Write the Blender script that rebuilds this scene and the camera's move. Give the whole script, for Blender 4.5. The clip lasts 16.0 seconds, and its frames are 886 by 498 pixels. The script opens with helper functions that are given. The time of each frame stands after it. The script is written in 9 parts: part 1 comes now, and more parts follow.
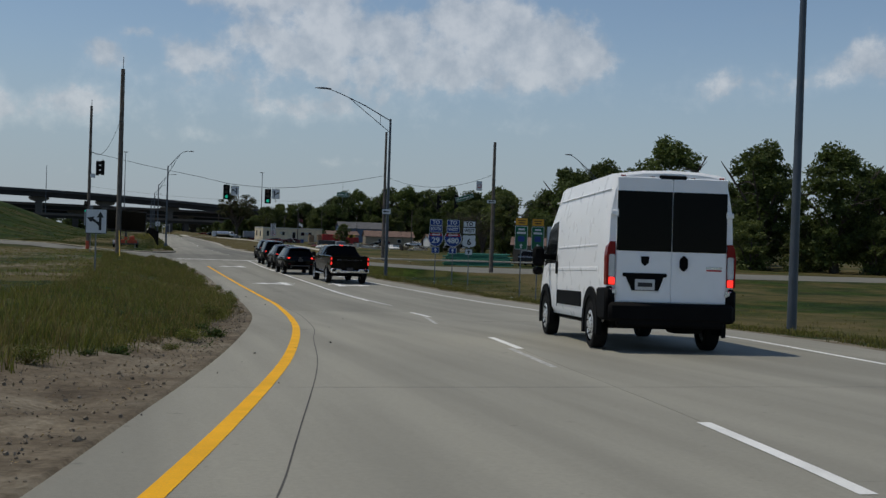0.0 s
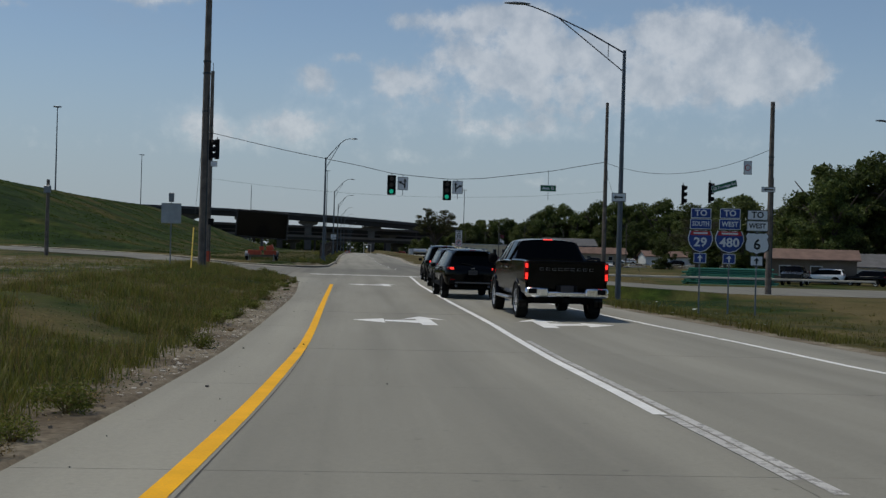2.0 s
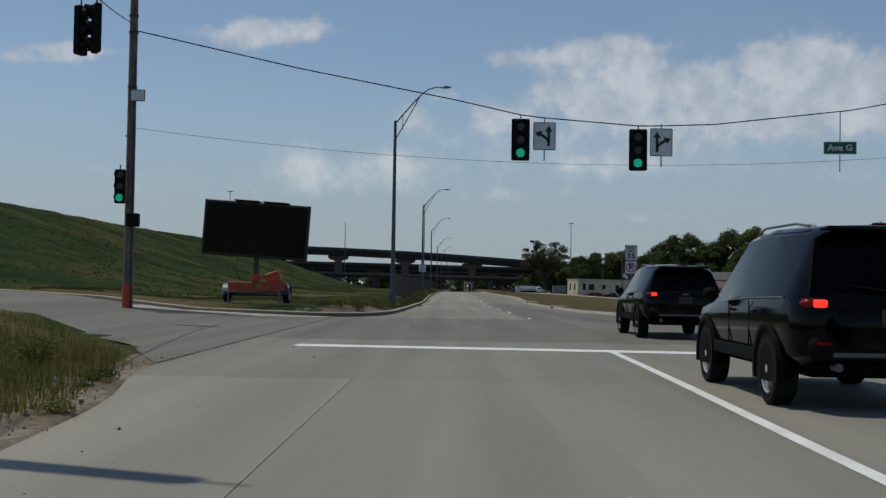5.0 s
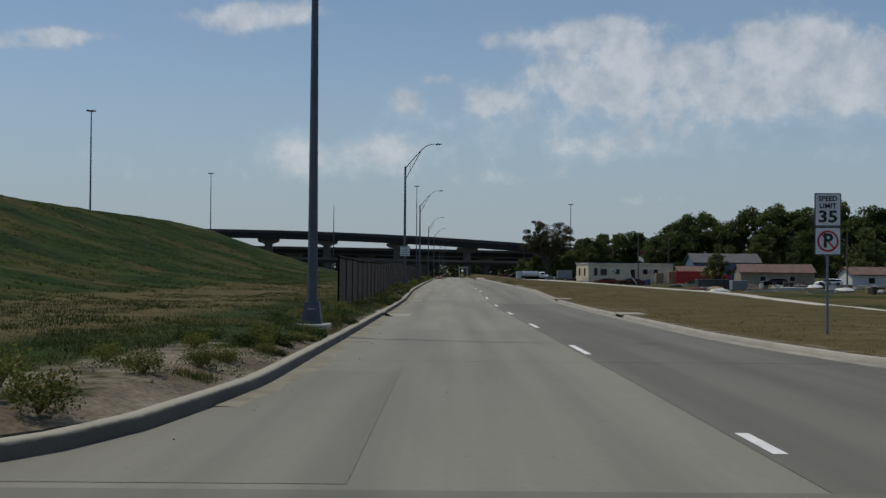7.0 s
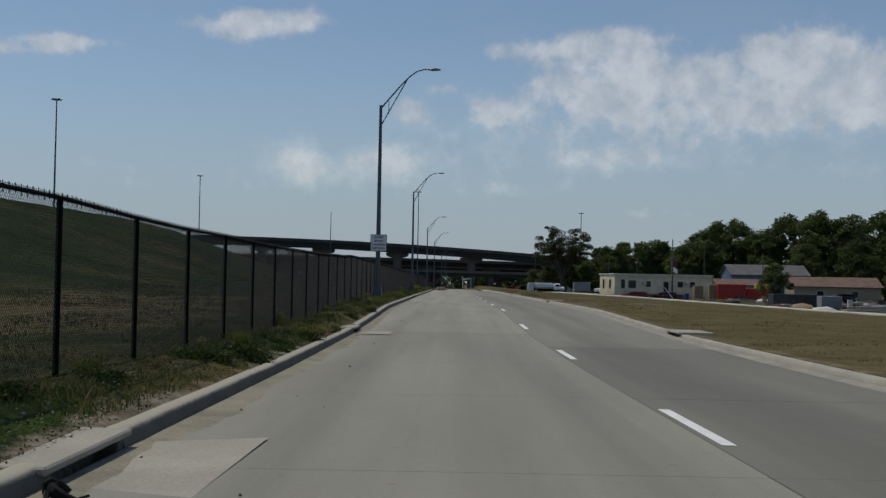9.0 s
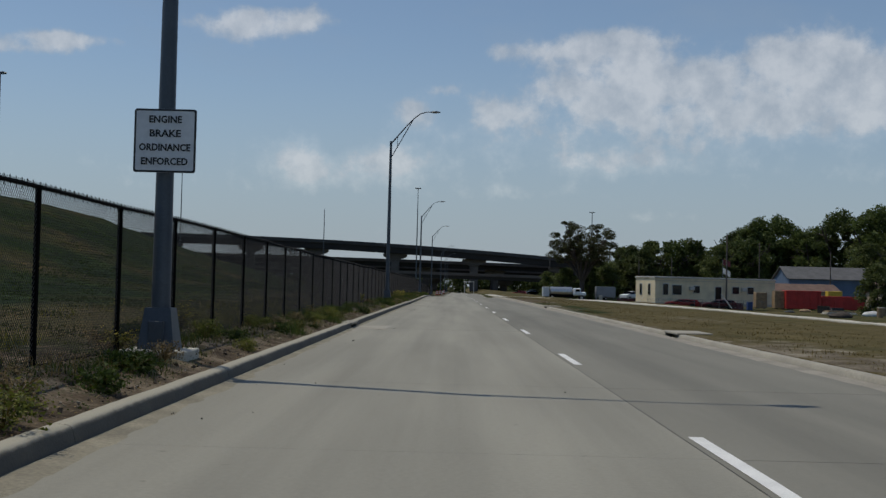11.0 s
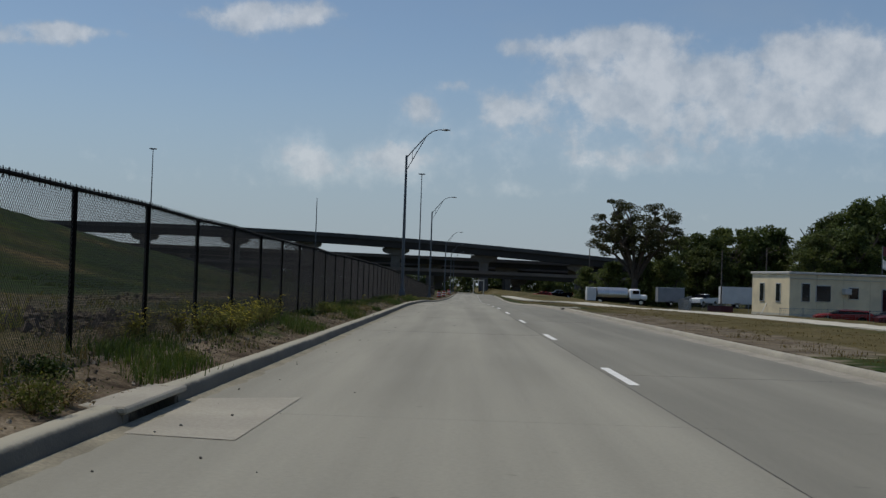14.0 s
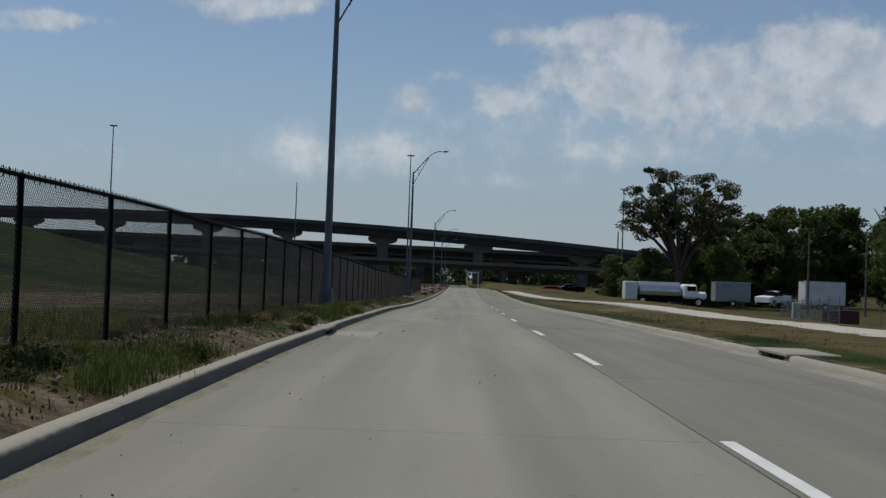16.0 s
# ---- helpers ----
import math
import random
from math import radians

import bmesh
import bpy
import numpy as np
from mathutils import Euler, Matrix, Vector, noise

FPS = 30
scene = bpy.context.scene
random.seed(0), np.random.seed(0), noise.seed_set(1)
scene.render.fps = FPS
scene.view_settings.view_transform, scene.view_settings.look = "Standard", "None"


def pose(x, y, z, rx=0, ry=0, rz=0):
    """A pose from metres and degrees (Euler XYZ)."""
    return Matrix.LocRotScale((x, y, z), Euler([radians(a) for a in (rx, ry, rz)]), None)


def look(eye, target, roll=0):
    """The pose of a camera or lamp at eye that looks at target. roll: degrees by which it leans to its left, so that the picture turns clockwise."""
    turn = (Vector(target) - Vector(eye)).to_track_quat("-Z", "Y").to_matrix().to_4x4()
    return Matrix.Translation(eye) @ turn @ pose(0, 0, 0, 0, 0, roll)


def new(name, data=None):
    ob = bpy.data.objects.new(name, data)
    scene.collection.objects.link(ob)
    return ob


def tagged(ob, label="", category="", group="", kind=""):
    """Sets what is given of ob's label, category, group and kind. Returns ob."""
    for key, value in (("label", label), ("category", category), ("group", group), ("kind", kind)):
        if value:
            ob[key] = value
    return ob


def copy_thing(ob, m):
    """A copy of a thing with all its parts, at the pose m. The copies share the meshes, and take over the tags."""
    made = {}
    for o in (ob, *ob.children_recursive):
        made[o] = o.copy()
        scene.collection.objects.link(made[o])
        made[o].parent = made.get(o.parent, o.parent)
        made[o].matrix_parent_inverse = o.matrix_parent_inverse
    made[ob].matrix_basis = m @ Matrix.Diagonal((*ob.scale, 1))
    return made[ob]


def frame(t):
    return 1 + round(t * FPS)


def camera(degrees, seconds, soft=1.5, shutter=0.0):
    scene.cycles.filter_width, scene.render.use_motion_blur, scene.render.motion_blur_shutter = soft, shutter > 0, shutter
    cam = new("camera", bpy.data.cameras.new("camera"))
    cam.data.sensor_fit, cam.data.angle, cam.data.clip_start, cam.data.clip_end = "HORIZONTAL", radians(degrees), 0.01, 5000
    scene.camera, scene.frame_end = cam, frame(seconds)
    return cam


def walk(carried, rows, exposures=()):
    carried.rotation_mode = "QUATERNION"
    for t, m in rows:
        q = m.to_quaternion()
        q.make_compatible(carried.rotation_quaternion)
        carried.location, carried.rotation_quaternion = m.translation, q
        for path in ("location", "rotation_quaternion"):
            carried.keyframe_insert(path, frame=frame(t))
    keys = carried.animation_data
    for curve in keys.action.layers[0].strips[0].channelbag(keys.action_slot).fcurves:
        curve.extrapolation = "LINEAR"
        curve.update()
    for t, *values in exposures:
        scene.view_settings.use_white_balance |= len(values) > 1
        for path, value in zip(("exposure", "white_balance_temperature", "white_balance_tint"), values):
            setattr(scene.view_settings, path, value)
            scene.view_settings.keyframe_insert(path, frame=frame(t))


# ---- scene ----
cam = camera(41.4, 16.0, 1.4)
PATH = [
    (0, (-6.516, 9.8, 2.751), (-6.016, 11.736, 2.727), 1.9),
    (0.5, (-4.413, 18.595, 2.425), (-4.014, 20.555, 2.409), 1.4),
    (1, (-2.858, 27.225, 2.133), (-2.554, 29.202, 2.114), 1.8),
    (1.5, (-1.791, 34.748, 1.895), (-1.562, 36.735, 1.877), 1.7),
    (2, (-1.052, 42.537, 1.669), (-0.896, 44.531, 1.669), 1.6),
    (2.5, (-0.629, 49.935, 1.439), (-0.546, 51.934, 1.441), 1.1),
    (3, (-0.399, 57.496, 1.22), (-0.384, 59.496, 1.247), 1.4),
    (3.5, (-0.431, 65.188, 1.136), (-0.46, 67.187, 1.183), 1.3),
    (6, (-0.524, 106.115, 1.15), (-0.533, 108.113, 1.241), 0.7),
    (6.3, (-0.485, 110.967, 1.273), (-0.497, 112.963, 1.392), 0.7),
    (6.5, (-0.473, 114.43, 1.372), (-0.482, 116.427, 1.476), 0.15),
    (6.6, (-0.468, 116.155, 1.414), (-0.475, 118.152, 1.527), -0.1),
    (7, (-0.409, 123.048, 1.49), (-0.415, 125.047, 1.527), 0.4),
    (7.5, (-0.37, 131.759, 1.282), (-0.377, 133.759, 1.313), 0.2),
    (8, (-0.318, 140.485, 1.193), (-0.328, 142.484, 1.253), 0.8),
    (8.5, (-0.277, 149.584, 1.13), (-0.289, 151.583, 1.187), 1.0),
    (11, (-0.01, 201.56, 1.254), (-0.025, 203.559, 1.316), 1.4),
    (11.5, (0.014, 212.392, 1.197), (-0.007, 214.391, 1.264), 1.5),
    (12, (-0.005, 223.132, 1.175), (-0.028, 225.13, 1.247), 1.6),
    (12.5, (-0.002, 233.604, 1.168), (-0.026, 235.603, 1.239), 1.6),
    (13, (0.011, 245.129, 1.129), (-0.014, 247.127, 1.206), 1.6),
    (13.5, (-0.057, 255.924, 1.166), (-0.084, 257.923, 1.236), 1.7),
    (14, (-0.108, 267.289, 1.171), (-0.135, 269.288, 1.231), 1.9),
    (14.5, (-0.133, 278.5, 1.175), (-0.157, 280.498, 1.248), 2.1),
    (15, (-0.142, 289.444, 1.209), (-0.161, 291.443, 1.269), 2.2),
    (15.5, (-0.098, 300.522, 1.202), (-0.114, 302.521, 1.25), 2.2),
    (16, (-0.134, 310.914, 1.232), (-0.147, 312.914, 1.279), 2.1),
]
walk(cam, [(t, look(eye, target, roll)) for t, eye, target, roll in PATH])

# ---- world, sun and exposure ----
SUN_TO = Vector((-0.39, 0.155, 0.91)).normalized()
world = bpy.data.worlds.new("world")
scene.world = world
world.use_nodes = True
wn = world.node_tree.nodes
sky = wn.new("ShaderNodeTexSky")
sky.sky_type = "NISHITA"
sky.sun_disc = False
sky.sun_elevation = math.asin(SUN_TO.z)
sky.sun_rotation = math.atan2(SUN_TO.x, SUN_TO.y)
sky.air_density, sky.dust_density, sky.ozone_density = 1.0, 0.2, 2.6
world.node_tree.links.new(sky.outputs[0], wn["Background"].inputs[0])
wn["Background"].inputs[1].default_value = 0.135
sun = new("sun", bpy.data.lights.new("sun", "SUN"))
sun.data.energy, sun.data.angle, sun.data.color = 3.75, radians(0.42), (1.0, 0.925, 0.78)
sun.matrix_world = look(SUN_TO * 100, (0, 0, 0))
scene.view_settings.exposure = -0.75


# ---- building helpers ----
def rnd(a, b):
    return random.uniform(a, b)


class Geo:
    """Collects vertices and faces of one mesh."""

    def __init__(self):
        self.v, self.f = [], []

    def add(self, verts, faces):
        o = len(self.v)
        self.v += [tuple(p) for p in verts]
        self.f += [tuple(i + o for i in q) for q in faces]
        return self

    def box(self, c, s, m=None):
        x, y, z = (k / 2 for k in s)
        p = [Vector((a * x, b * y, d * z)) for a in (-1, 1) for b in (-1, 1) for d in (-1, 1)]
        m = m or Matrix()
        return self.add([m @ q + Vector(c) if m else q for q in p],
                        [(0, 1, 3, 2), (4, 6, 7, 5), (0, 4, 5, 1), (2, 3, 7, 6), (0, 2, 6, 4), (1, 5, 7, 3)])

    def cbox(self, c, s, b=0.01, m=None):
        """A box with chamfered edges."""
        h = [k / 2 for k in s]
        m = m or Matrix()
        ids, vs, fs = {}, [], []
        signs = [(i, j, k) for i in (-1, 1) for j in (-1, 1) for k in (-1, 1)]
        for sg in signs:
            for a in range(3):
                ids[sg, a] = len(vs)
                vs.append(m @ Vector([sg[i] * (h[i] if i == a else h[i] - b) for i in range(3)]) + Vector(c))
        for a in range(3):
            u, w = [i for i in range(3) if i != a]
            for s1 in (-1, 1):
                q = []
                for su, sw in ((-1, -1), (1, -1), (1, 1), (-1, 1)):
                    k = [0, 0, 0]
                    k[a], k[u], k[w] = s1, su, sw
                    q.append(ids[tuple(k), a])
                fs.append(q)
        for a, e in ((0, 1), (0, 2), (1, 2)):
            d = 3 - a - e
            for sa in (-1, 1):
                for se in (-1, 1):
                    k1, k2 = [0, 0, 0], [0, 0, 0]
                    k1[a], k1[e], k1[d] = sa, se, -1
                    k2[a], k2[e], k2[d] = sa, se, 1
                    k1, k2 = tuple(k1), tuple(k2)
                    fs.append([ids[k1, a], ids[k2, a], ids[k2, e], ids[k1, e]])
        for sg in signs:
            fs.append([ids[sg, 0], ids[sg, 1], ids[sg, 2]])
        return self.add(vs, fs)

    def tube(self, path, radii, n=8, caps=True):
        """A round tube along a path; radii: one number or one per point."""
        path = [Vector(p) for p in path]
        if not isinstance(radii, (list, tuple)):
            radii = [radii] * len(path)
        vs, fs, last = [], [], None
        for i, p in enumerate(path):
            d = (path[min(i + 1, len(path) - 1)] - path[max(i - 1, 0)]).normalized()
            a = (last - d * last.dot(d)) if last else (Vector((0, 0, 1)).cross(d) if abs(d.z) < 0.9 else Vector((1, 0, 0)).cross(d))
            a.normalize()
            last = a
            b = d.cross(a)
            for k in range(n):
                t = 2 * math.pi * k / n
                vs.append(p + (a * math.cos(t) + b * math.sin(t)) * radii[i])
        for i in range(len(path) - 1):
            for k in range(n):
                fs.append((i * n + k, i * n + (k + 1) % n, (i + 1) * n + (k + 1) % n, (i + 1) * n + k))
        if caps:
            fs.append(tuple(reversed(range(n))))
            fs.append(tuple((len(path) - 1) * n + k for k in range(n)))
        return self.add(vs, fs)

    def cyl(self, a, b, r, r2=None, n=12):
        return self.tube([a, b], [r, r if r2 is None else r2], n)

    def plate(self, pts, thick, m=None):
        """A flat polygon in x, z, thickened along y."""
        m = m or Matrix()
        n = len(pts)
        vs = [m @ Vector((x, -thick / 2, z)) for x, z in pts] + [m @ Vector((x, thick / 2, z)) for x, z in pts]
        fs = [tuple(range(n)), tuple(reversed(range(n, 2 * n)))]
        fs += [(i, n + i, n + (i + 1) % n, (i + 1) % n) for i in range(n)]
        return self.add(vs, fs)

    def grid(self, rows):
        """A sheet from rows of points."""
        n = len(rows[0])
        vs = [p for r in rows for p in r]
        fs = [(i * n + j, i * n + j + 1, (i + 1) * n + j + 1, (i + 1) * n + j) for i in range(len(rows) - 1) for j in range(n - 1)]
        return self.add(vs, fs)

    def mesh(self, name, mat, smooth=0.0, fix=True):
        me = bpy.data.meshes.new(name)
        me.from_pydata(self.v, [], self.f)
        me.materials.append(mat)
        if fix:
            b = bmesh.new()
            b.from_mesh(me)
            bmesh.ops.recalc_face_normals(b, faces=b.faces)
            b.to_mesh(me)
            b.free()
        if smooth:
            me.shade_smooth()
            me.set_sharp_from_angle(angle=radians(smooth))
        me.update()
        return me


def thing(name, at, label, category, group="", kind="", turn=0.0):
    ob = new(name)
    ob.empty_display_size = 0.2
    ob.matrix_world = pose(at[0], at[1], at[2], 0, 0, turn)
    return tagged(ob, label, category, group, kind)


def part(name, geo, mat, parent, label="", smooth=0.0, at=None):
    me = geo if isinstance(geo, bpy.types.Mesh) else geo.mesh(name, mat, smooth)
    ob = new(name, me)
    ob.parent = parent
    if at is not None:
        ob.matrix_basis = at
    return tagged(ob, label)


def solid(name, geo, mat, label, category, kind="", smooth=0.0, group="", fix=True):
    return tagged(new(name, geo.mesh(name, mat, smooth, fix)), label, category, group, kind)


# ---- materials ----
def node_mat(name, base, rough=0.6, metal=0.0, vary=0.15, scale=3.0, fine=40.0, bump=0.0, bump_scale=60.0, spec=0.5, second=None, coat=0.0, rand=0.0):
    """A surface with two scales of colour variation, gloss variation and fine relief."""
    m = bpy.data.materials.new(name)
    m.use_nodes = True
    nt = m.node_tree
    n, lk = nt.nodes, nt.links
    bs = n["Principled BSDF"]
    bs.inputs["Roughness"].default_value = rough
    bs.inputs["Metallic"].default_value = metal
    bs.inputs["Specular IOR Level"].default_value = spec
    bs.inputs["Coat Weight"].default_value = coat
    tc = n.new("ShaderNodeTexCoord")
    big = n.new("ShaderNodeTexNoise")
    big.inputs["Scale"].default_value = scale
    big.inputs["Detail"].default_value = 5
    small = n.new("ShaderNodeTexNoise")
    small.inputs["Scale"].default_value = fine
    small.inputs["Detail"].default_value = 4
    for t in (big, small):
        lk.new(tc.outputs["Object"], t.inputs["Vector"])
    mix = n.new("ShaderNodeMix")
    mix.data_type = "RGBA"
    other = second or [c * (1 - vary) for c in base]
    mix.inputs["A"].default_value = (*[min(1, c * (1 + vary * 0.5)) for c in base], 1)
    mix.inputs["B"].default_value = (*other, 1)
    ramp = n.new("ShaderNodeMapRange")
    ramp.inputs["From Min"].default_value, ramp.inputs["From Max"].default_value = 0.36, 0.64
    lk.new(big.outputs["Fac"], ramp.inputs["Value"])
    lk.new(ramp.outputs["Result"], mix.inputs["Factor"])
    mul = n.new("ShaderNodeMix")
    mul.data_type, mul.blend_type = "RGBA", "MULTIPLY"
    mul.inputs["Factor"].default_value = 1.0
    r2 = n.new("ShaderNodeMapRange")
    r2.inputs["From Min"].default_value, r2.inputs["From Max"].default_value = 0.3, 0.7
    r2.inputs["To Min"].default_value, r2.inputs["To Max"].default_value = 1 - vary, 1 + vary * 0.6
    lk.new(small.outputs["Fac"], r2.inputs["Value"])
    lk.new(mix.outputs["Result"], mul.inputs["A"])
    lk.new(r2.outputs["Result"], mul.inputs["B"])
    out = mul.outputs["Result"]
    if rand:
        oi = n.new("ShaderNodeObjectInfo")
        r3 = n.new("ShaderNodeMapRange")
        r3.inputs["To Min"].default_value, r3.inputs["To Max"].default_value = 1 - rand, 1 + rand
        lk.new(oi.outputs["Random"], r3.inputs["Value"])
        m2 = n.new("ShaderNodeMix")
        m2.data_type, m2.blend_type = "RGBA", "MULTIPLY"
        m2.inputs["Factor"].default_value = 1.0
        lk.new(out, m2.inputs["A"])
        lk.new(r3.outputs["Result"], m2.inputs["B"])
        out = m2.outputs["Result"]
    lk.new(out, bs.inputs["Base Color"])
    r4 = n.new("ShaderNodeMapRange")
    r4.inputs["To Min"].default_value, r4.inputs["To Max"].default_value = max(0.02, rough - 0.12), min(1, rough + 0.12)
    lk.new(small.outputs["Fac"], r4.inputs["Value"])
    lk.new(r4.outputs["Result"], bs.inputs["Roughness"])
    if bump:
        bt = n.new("ShaderNodeTexNoise")
        bt.inputs["Scale"].default_value = bump_scale
        bt.inputs["Detail"].default_value = 6
        lk.new(tc.outputs["Object"], bt.inputs["Vector"])
        bp = n.new("ShaderNodeBump")
        bp.inputs["Strength"].default_value = bump
        bp.inputs["Distance"].default_value = 0.02
        lk.new(bt.outputs["Fac"], bp.inputs["Height"])
        lk.new(bp.outputs["Normal"], bs.inputs["Normal"])
    return m


def glow(name, colour, strength):
    m = bpy.data.materials.new(name)
    m.use_nodes = True
    bs = m.node_tree.nodes["Principled BSDF"]
    bs.inputs["Base Color"].default_value = (*colour, 1)
    bs.inputs["Emission Color"].default_value = (*colour, 1)
    bs.inputs["Emission Strength"].default_value = strength
    return m


def concrete_road(name, tint):
    """Pale concrete: tyre-darkened bands, oil drips, patches and fine pores."""
    m = node_mat(name, (0.254 * tint, 0.243 * tint, 0.198 * tint), 0.85, vary=0.10, scale=1.1, fine=24, bump=0.3, bump_scale=90)
    nt = m.node_tree
    n, lk = nt.nodes, nt.links
    bs = n["Principled BSDF"]
    src = bs.inputs["Base Color"].links[0].from_socket
    tc = n.new("ShaderNodeTexCoord")
    for big in [q for q in n if q.type == "TEX_NOISE" and abs(q.inputs["Scale"].default_value - 1.1) < 0.01]:
        drawn = n.new("ShaderNodeMapping")
        drawn.inputs["Scale"].default_value = (0.9, 0.1, 1)
        lk.new(tc.outputs["Object"], drawn.inputs["Vector"])
        lk.new(drawn.outputs["Vector"], big.inputs["Vector"])
    mp = n.new("ShaderNodeMapping")
    mp.inputs["Scale"].default_value = (1.1, 0.018, 1)
    lk.new(tc.outputs["Object"], mp.inputs["Vector"])
    st = n.new("ShaderNodeTexNoise")
    st.inputs["Scale"].default_value, st.inputs["Detail"].default_value = 1.0, 6
    lk.new(mp.outputs["Vector"], st.inputs["Vector"])
    rg = n.new("ShaderNodeMapRange")
    rg.inputs["From Min"].default_value, rg.inputs["From Max"].default_value = 0.4, 0.66
    rg.inputs["To Min"].default_value, rg.inputs["To Max"].default_value = 1.03, 0.80
    lk.new(st.outputs["Fac"], rg.inputs["Value"])
    mm = n.new("ShaderNodeMix")
    mm.data_type, mm.blend_type = "RGBA", "MULTIPLY"
    mm.inputs["Factor"].default_value = 1
    lk.new(src, mm.inputs["A"])
    lk.new(rg.outputs["Result"], mm.inputs["B"])
    vo = n.new("ShaderNodeTexNoise")
    vo.inputs["Scale"].default_value, vo.inputs["Detail"].default_value = 5.5, 3
    lk.new(tc.outputs["Object"], vo.inputs["Vector"])
    r5 = n.new("ShaderNodeMapRange")
    r5.inputs["From Min"].default_value, r5.inputs["From Max"].default_value = 0.70, 0.76
    r5.inputs["To Min"].default_value, r5.inputs["To Max"].default_value = 1.0, 0.72
    lk.new(vo.outputs["Fac"], r5.inputs["Value"])
    m3 = n.new("ShaderNodeMix")
    m3.data_type, m3.blend_type = "RGBA", "MULTIPLY"
    m3.inputs["Factor"].default_value = 1
    lk.new(mm.outputs["Result"], m3.inputs["A"])
    lk.new(r5.outputs["Result"], m3.inputs["B"])
    lk.new(m3.outputs["Result"], bs.inputs["Base Color"])
    return m


def ground_mat():
    """Grass and soil: the attribute 'soil' says where the ground is bare."""
    m = bpy.data.materials.new("ground_soil_and_grass")
    m.use_nodes = True
    nt = m.node_tree
    n, lk = nt.nodes, nt.links
    bs = n["Principled BSDF"]
    bs.inputs["Roughness"].default_value = 0.95
    bs.inputs["Specular IOR Level"].default_value = 0.1
    tc = n.new("ShaderNodeTexCoord")

    def tex(scale, detail=6):
        t = n.new("ShaderNodeTexNoise")
        t.inputs["Scale"].default_value, t.inputs["Detail"].default_value = scale, detail
        lk.new(tc.outputs["Object"], t.inputs["Vector"])
        return t.outputs["Fac"]

    def ramp(fac, *stops):
        r = n.new("ShaderNodeValToRGB")
        r.color_ramp.elements[0].position, r.color_ramp.elements[0].color = stops[0][0], (*stops[0][1], 1)
        r.color_ramp.elements[1].position, r.color_ramp.elements[1].color = stops[-1][0], (*stops[-1][1], 1)
        for p, c in stops[1:-1]:
            e = r.color_ramp.elements.new(p)
            e.color = (*c, 1)
        lk.new(fac, r.inputs[0])
        return r.outputs[0]

    def mix(a, b, fac, mode="MIX"):
        x = n.new("ShaderNodeMix")
        x.data_type, x.blend_type = "RGBA", mode
        lk.new(a, x.inputs["A"]), lk.new(b, x.inputs["B"])
        if isinstance(fac, float):
            x.inputs["Factor"].default_value = fac
        else:
            lk.new(fac, x.inputs["Factor"])
        return x.outputs["Result"]

    green = ramp(tex(0.09), (0.38, (0.014, 0.033, 0.004)), (0.49, (0.025, 0.047, 0.006)), (0.58, (0.048, 0.054, 0.012)), (0.70, (0.088, 0.072, 0.029)))
    tuft = mix(ramp(tex(1.6), (0.3, (0.5, 0.55, 0.45)), (0.7, (1.35, 1.25, 1.2))), ramp(tex(0.35, 4), (0.34, (0.6, 0.68, 0.6)), (0.66, (1.4, 1.25, 1.3))), 1.0, "MULTIPLY")
    grass = mix(green, tuft, 1.0, "MULTIPLY")
    grass = mix(grass, ramp(tex(11, 4), (0.3, (0.6, 0.6, 0.6)), (0.7, (1.3, 1.3, 1.3))), 1.0, "MULTIPLY")
    soil = ramp(tex(0.8), (0.3, (0.095, 0.077, 0.055)), (0.50, (0.185, 0.158, 0.116)), (0.70, (0.31, 0.28, 0.215)))
    soil = mix(soil, ramp(tex(14, 5), (0.3, (0.6, 0.58, 0.55)), (0.7, (1.25, 1.25, 1.25))), 1.0, "MULTIPLY")
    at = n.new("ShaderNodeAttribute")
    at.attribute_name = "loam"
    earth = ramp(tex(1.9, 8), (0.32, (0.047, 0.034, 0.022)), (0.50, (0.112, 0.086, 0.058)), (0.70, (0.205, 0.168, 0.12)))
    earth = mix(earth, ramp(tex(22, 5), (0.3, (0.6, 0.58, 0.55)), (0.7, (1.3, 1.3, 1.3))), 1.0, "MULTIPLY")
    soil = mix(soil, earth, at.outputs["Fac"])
    at = n.new("ShaderNodeAttribute")
    at.attribute_name = "soil"
    ad = n.new("ShaderNodeMath")
    ad.operation = "ADD"
    lk.new(at.outputs["Fac"], ad.inputs[0])
    lk.new(tex(2.2), ad.inputs[1])
    fac = n.new("ShaderNodeMapRange")
    fac.inputs["From Min"].default_value, fac.inputs["From Max"].default_value = 0.82, 1.02
    lk.new(ad.outputs[0], fac.inputs["Value"])
    dr = n.new("ShaderNodeAttribute")
    dr.attribute_name = "dry"
    straw = mix(ramp(tex(0.5), (0.3, (0.080, 0.068, 0.026)), (0.7, (0.138, 0.108, 0.050))), ramp(tex(9, 4), (0.3, (0.65, 0.65, 0.6)), (0.7, (1.25, 1.22, 1.2))), 1.0, "MULTIPLY")
    pa = n.new("ShaderNodeMath")
    pa.operation = "MULTIPLY_ADD"
    pa.inputs[1].default_value = 0.62
    lk.new(dr.outputs["Fac"], pa.inputs[0])
    lk.new(tex(0.28, 9), pa.inputs[2])
    pr = n.new("ShaderNodeMapRange")
    pr.inputs["From Min"].default_value, pr.inputs["From Max"].default_value = 0.60, 0.92
    pr.inputs["To Max"].default_value = 0.9
    lk.new(pa.outputs[0], pr.inputs["Value"])
    grass = mix(grass, straw, pr.outputs["Result"])
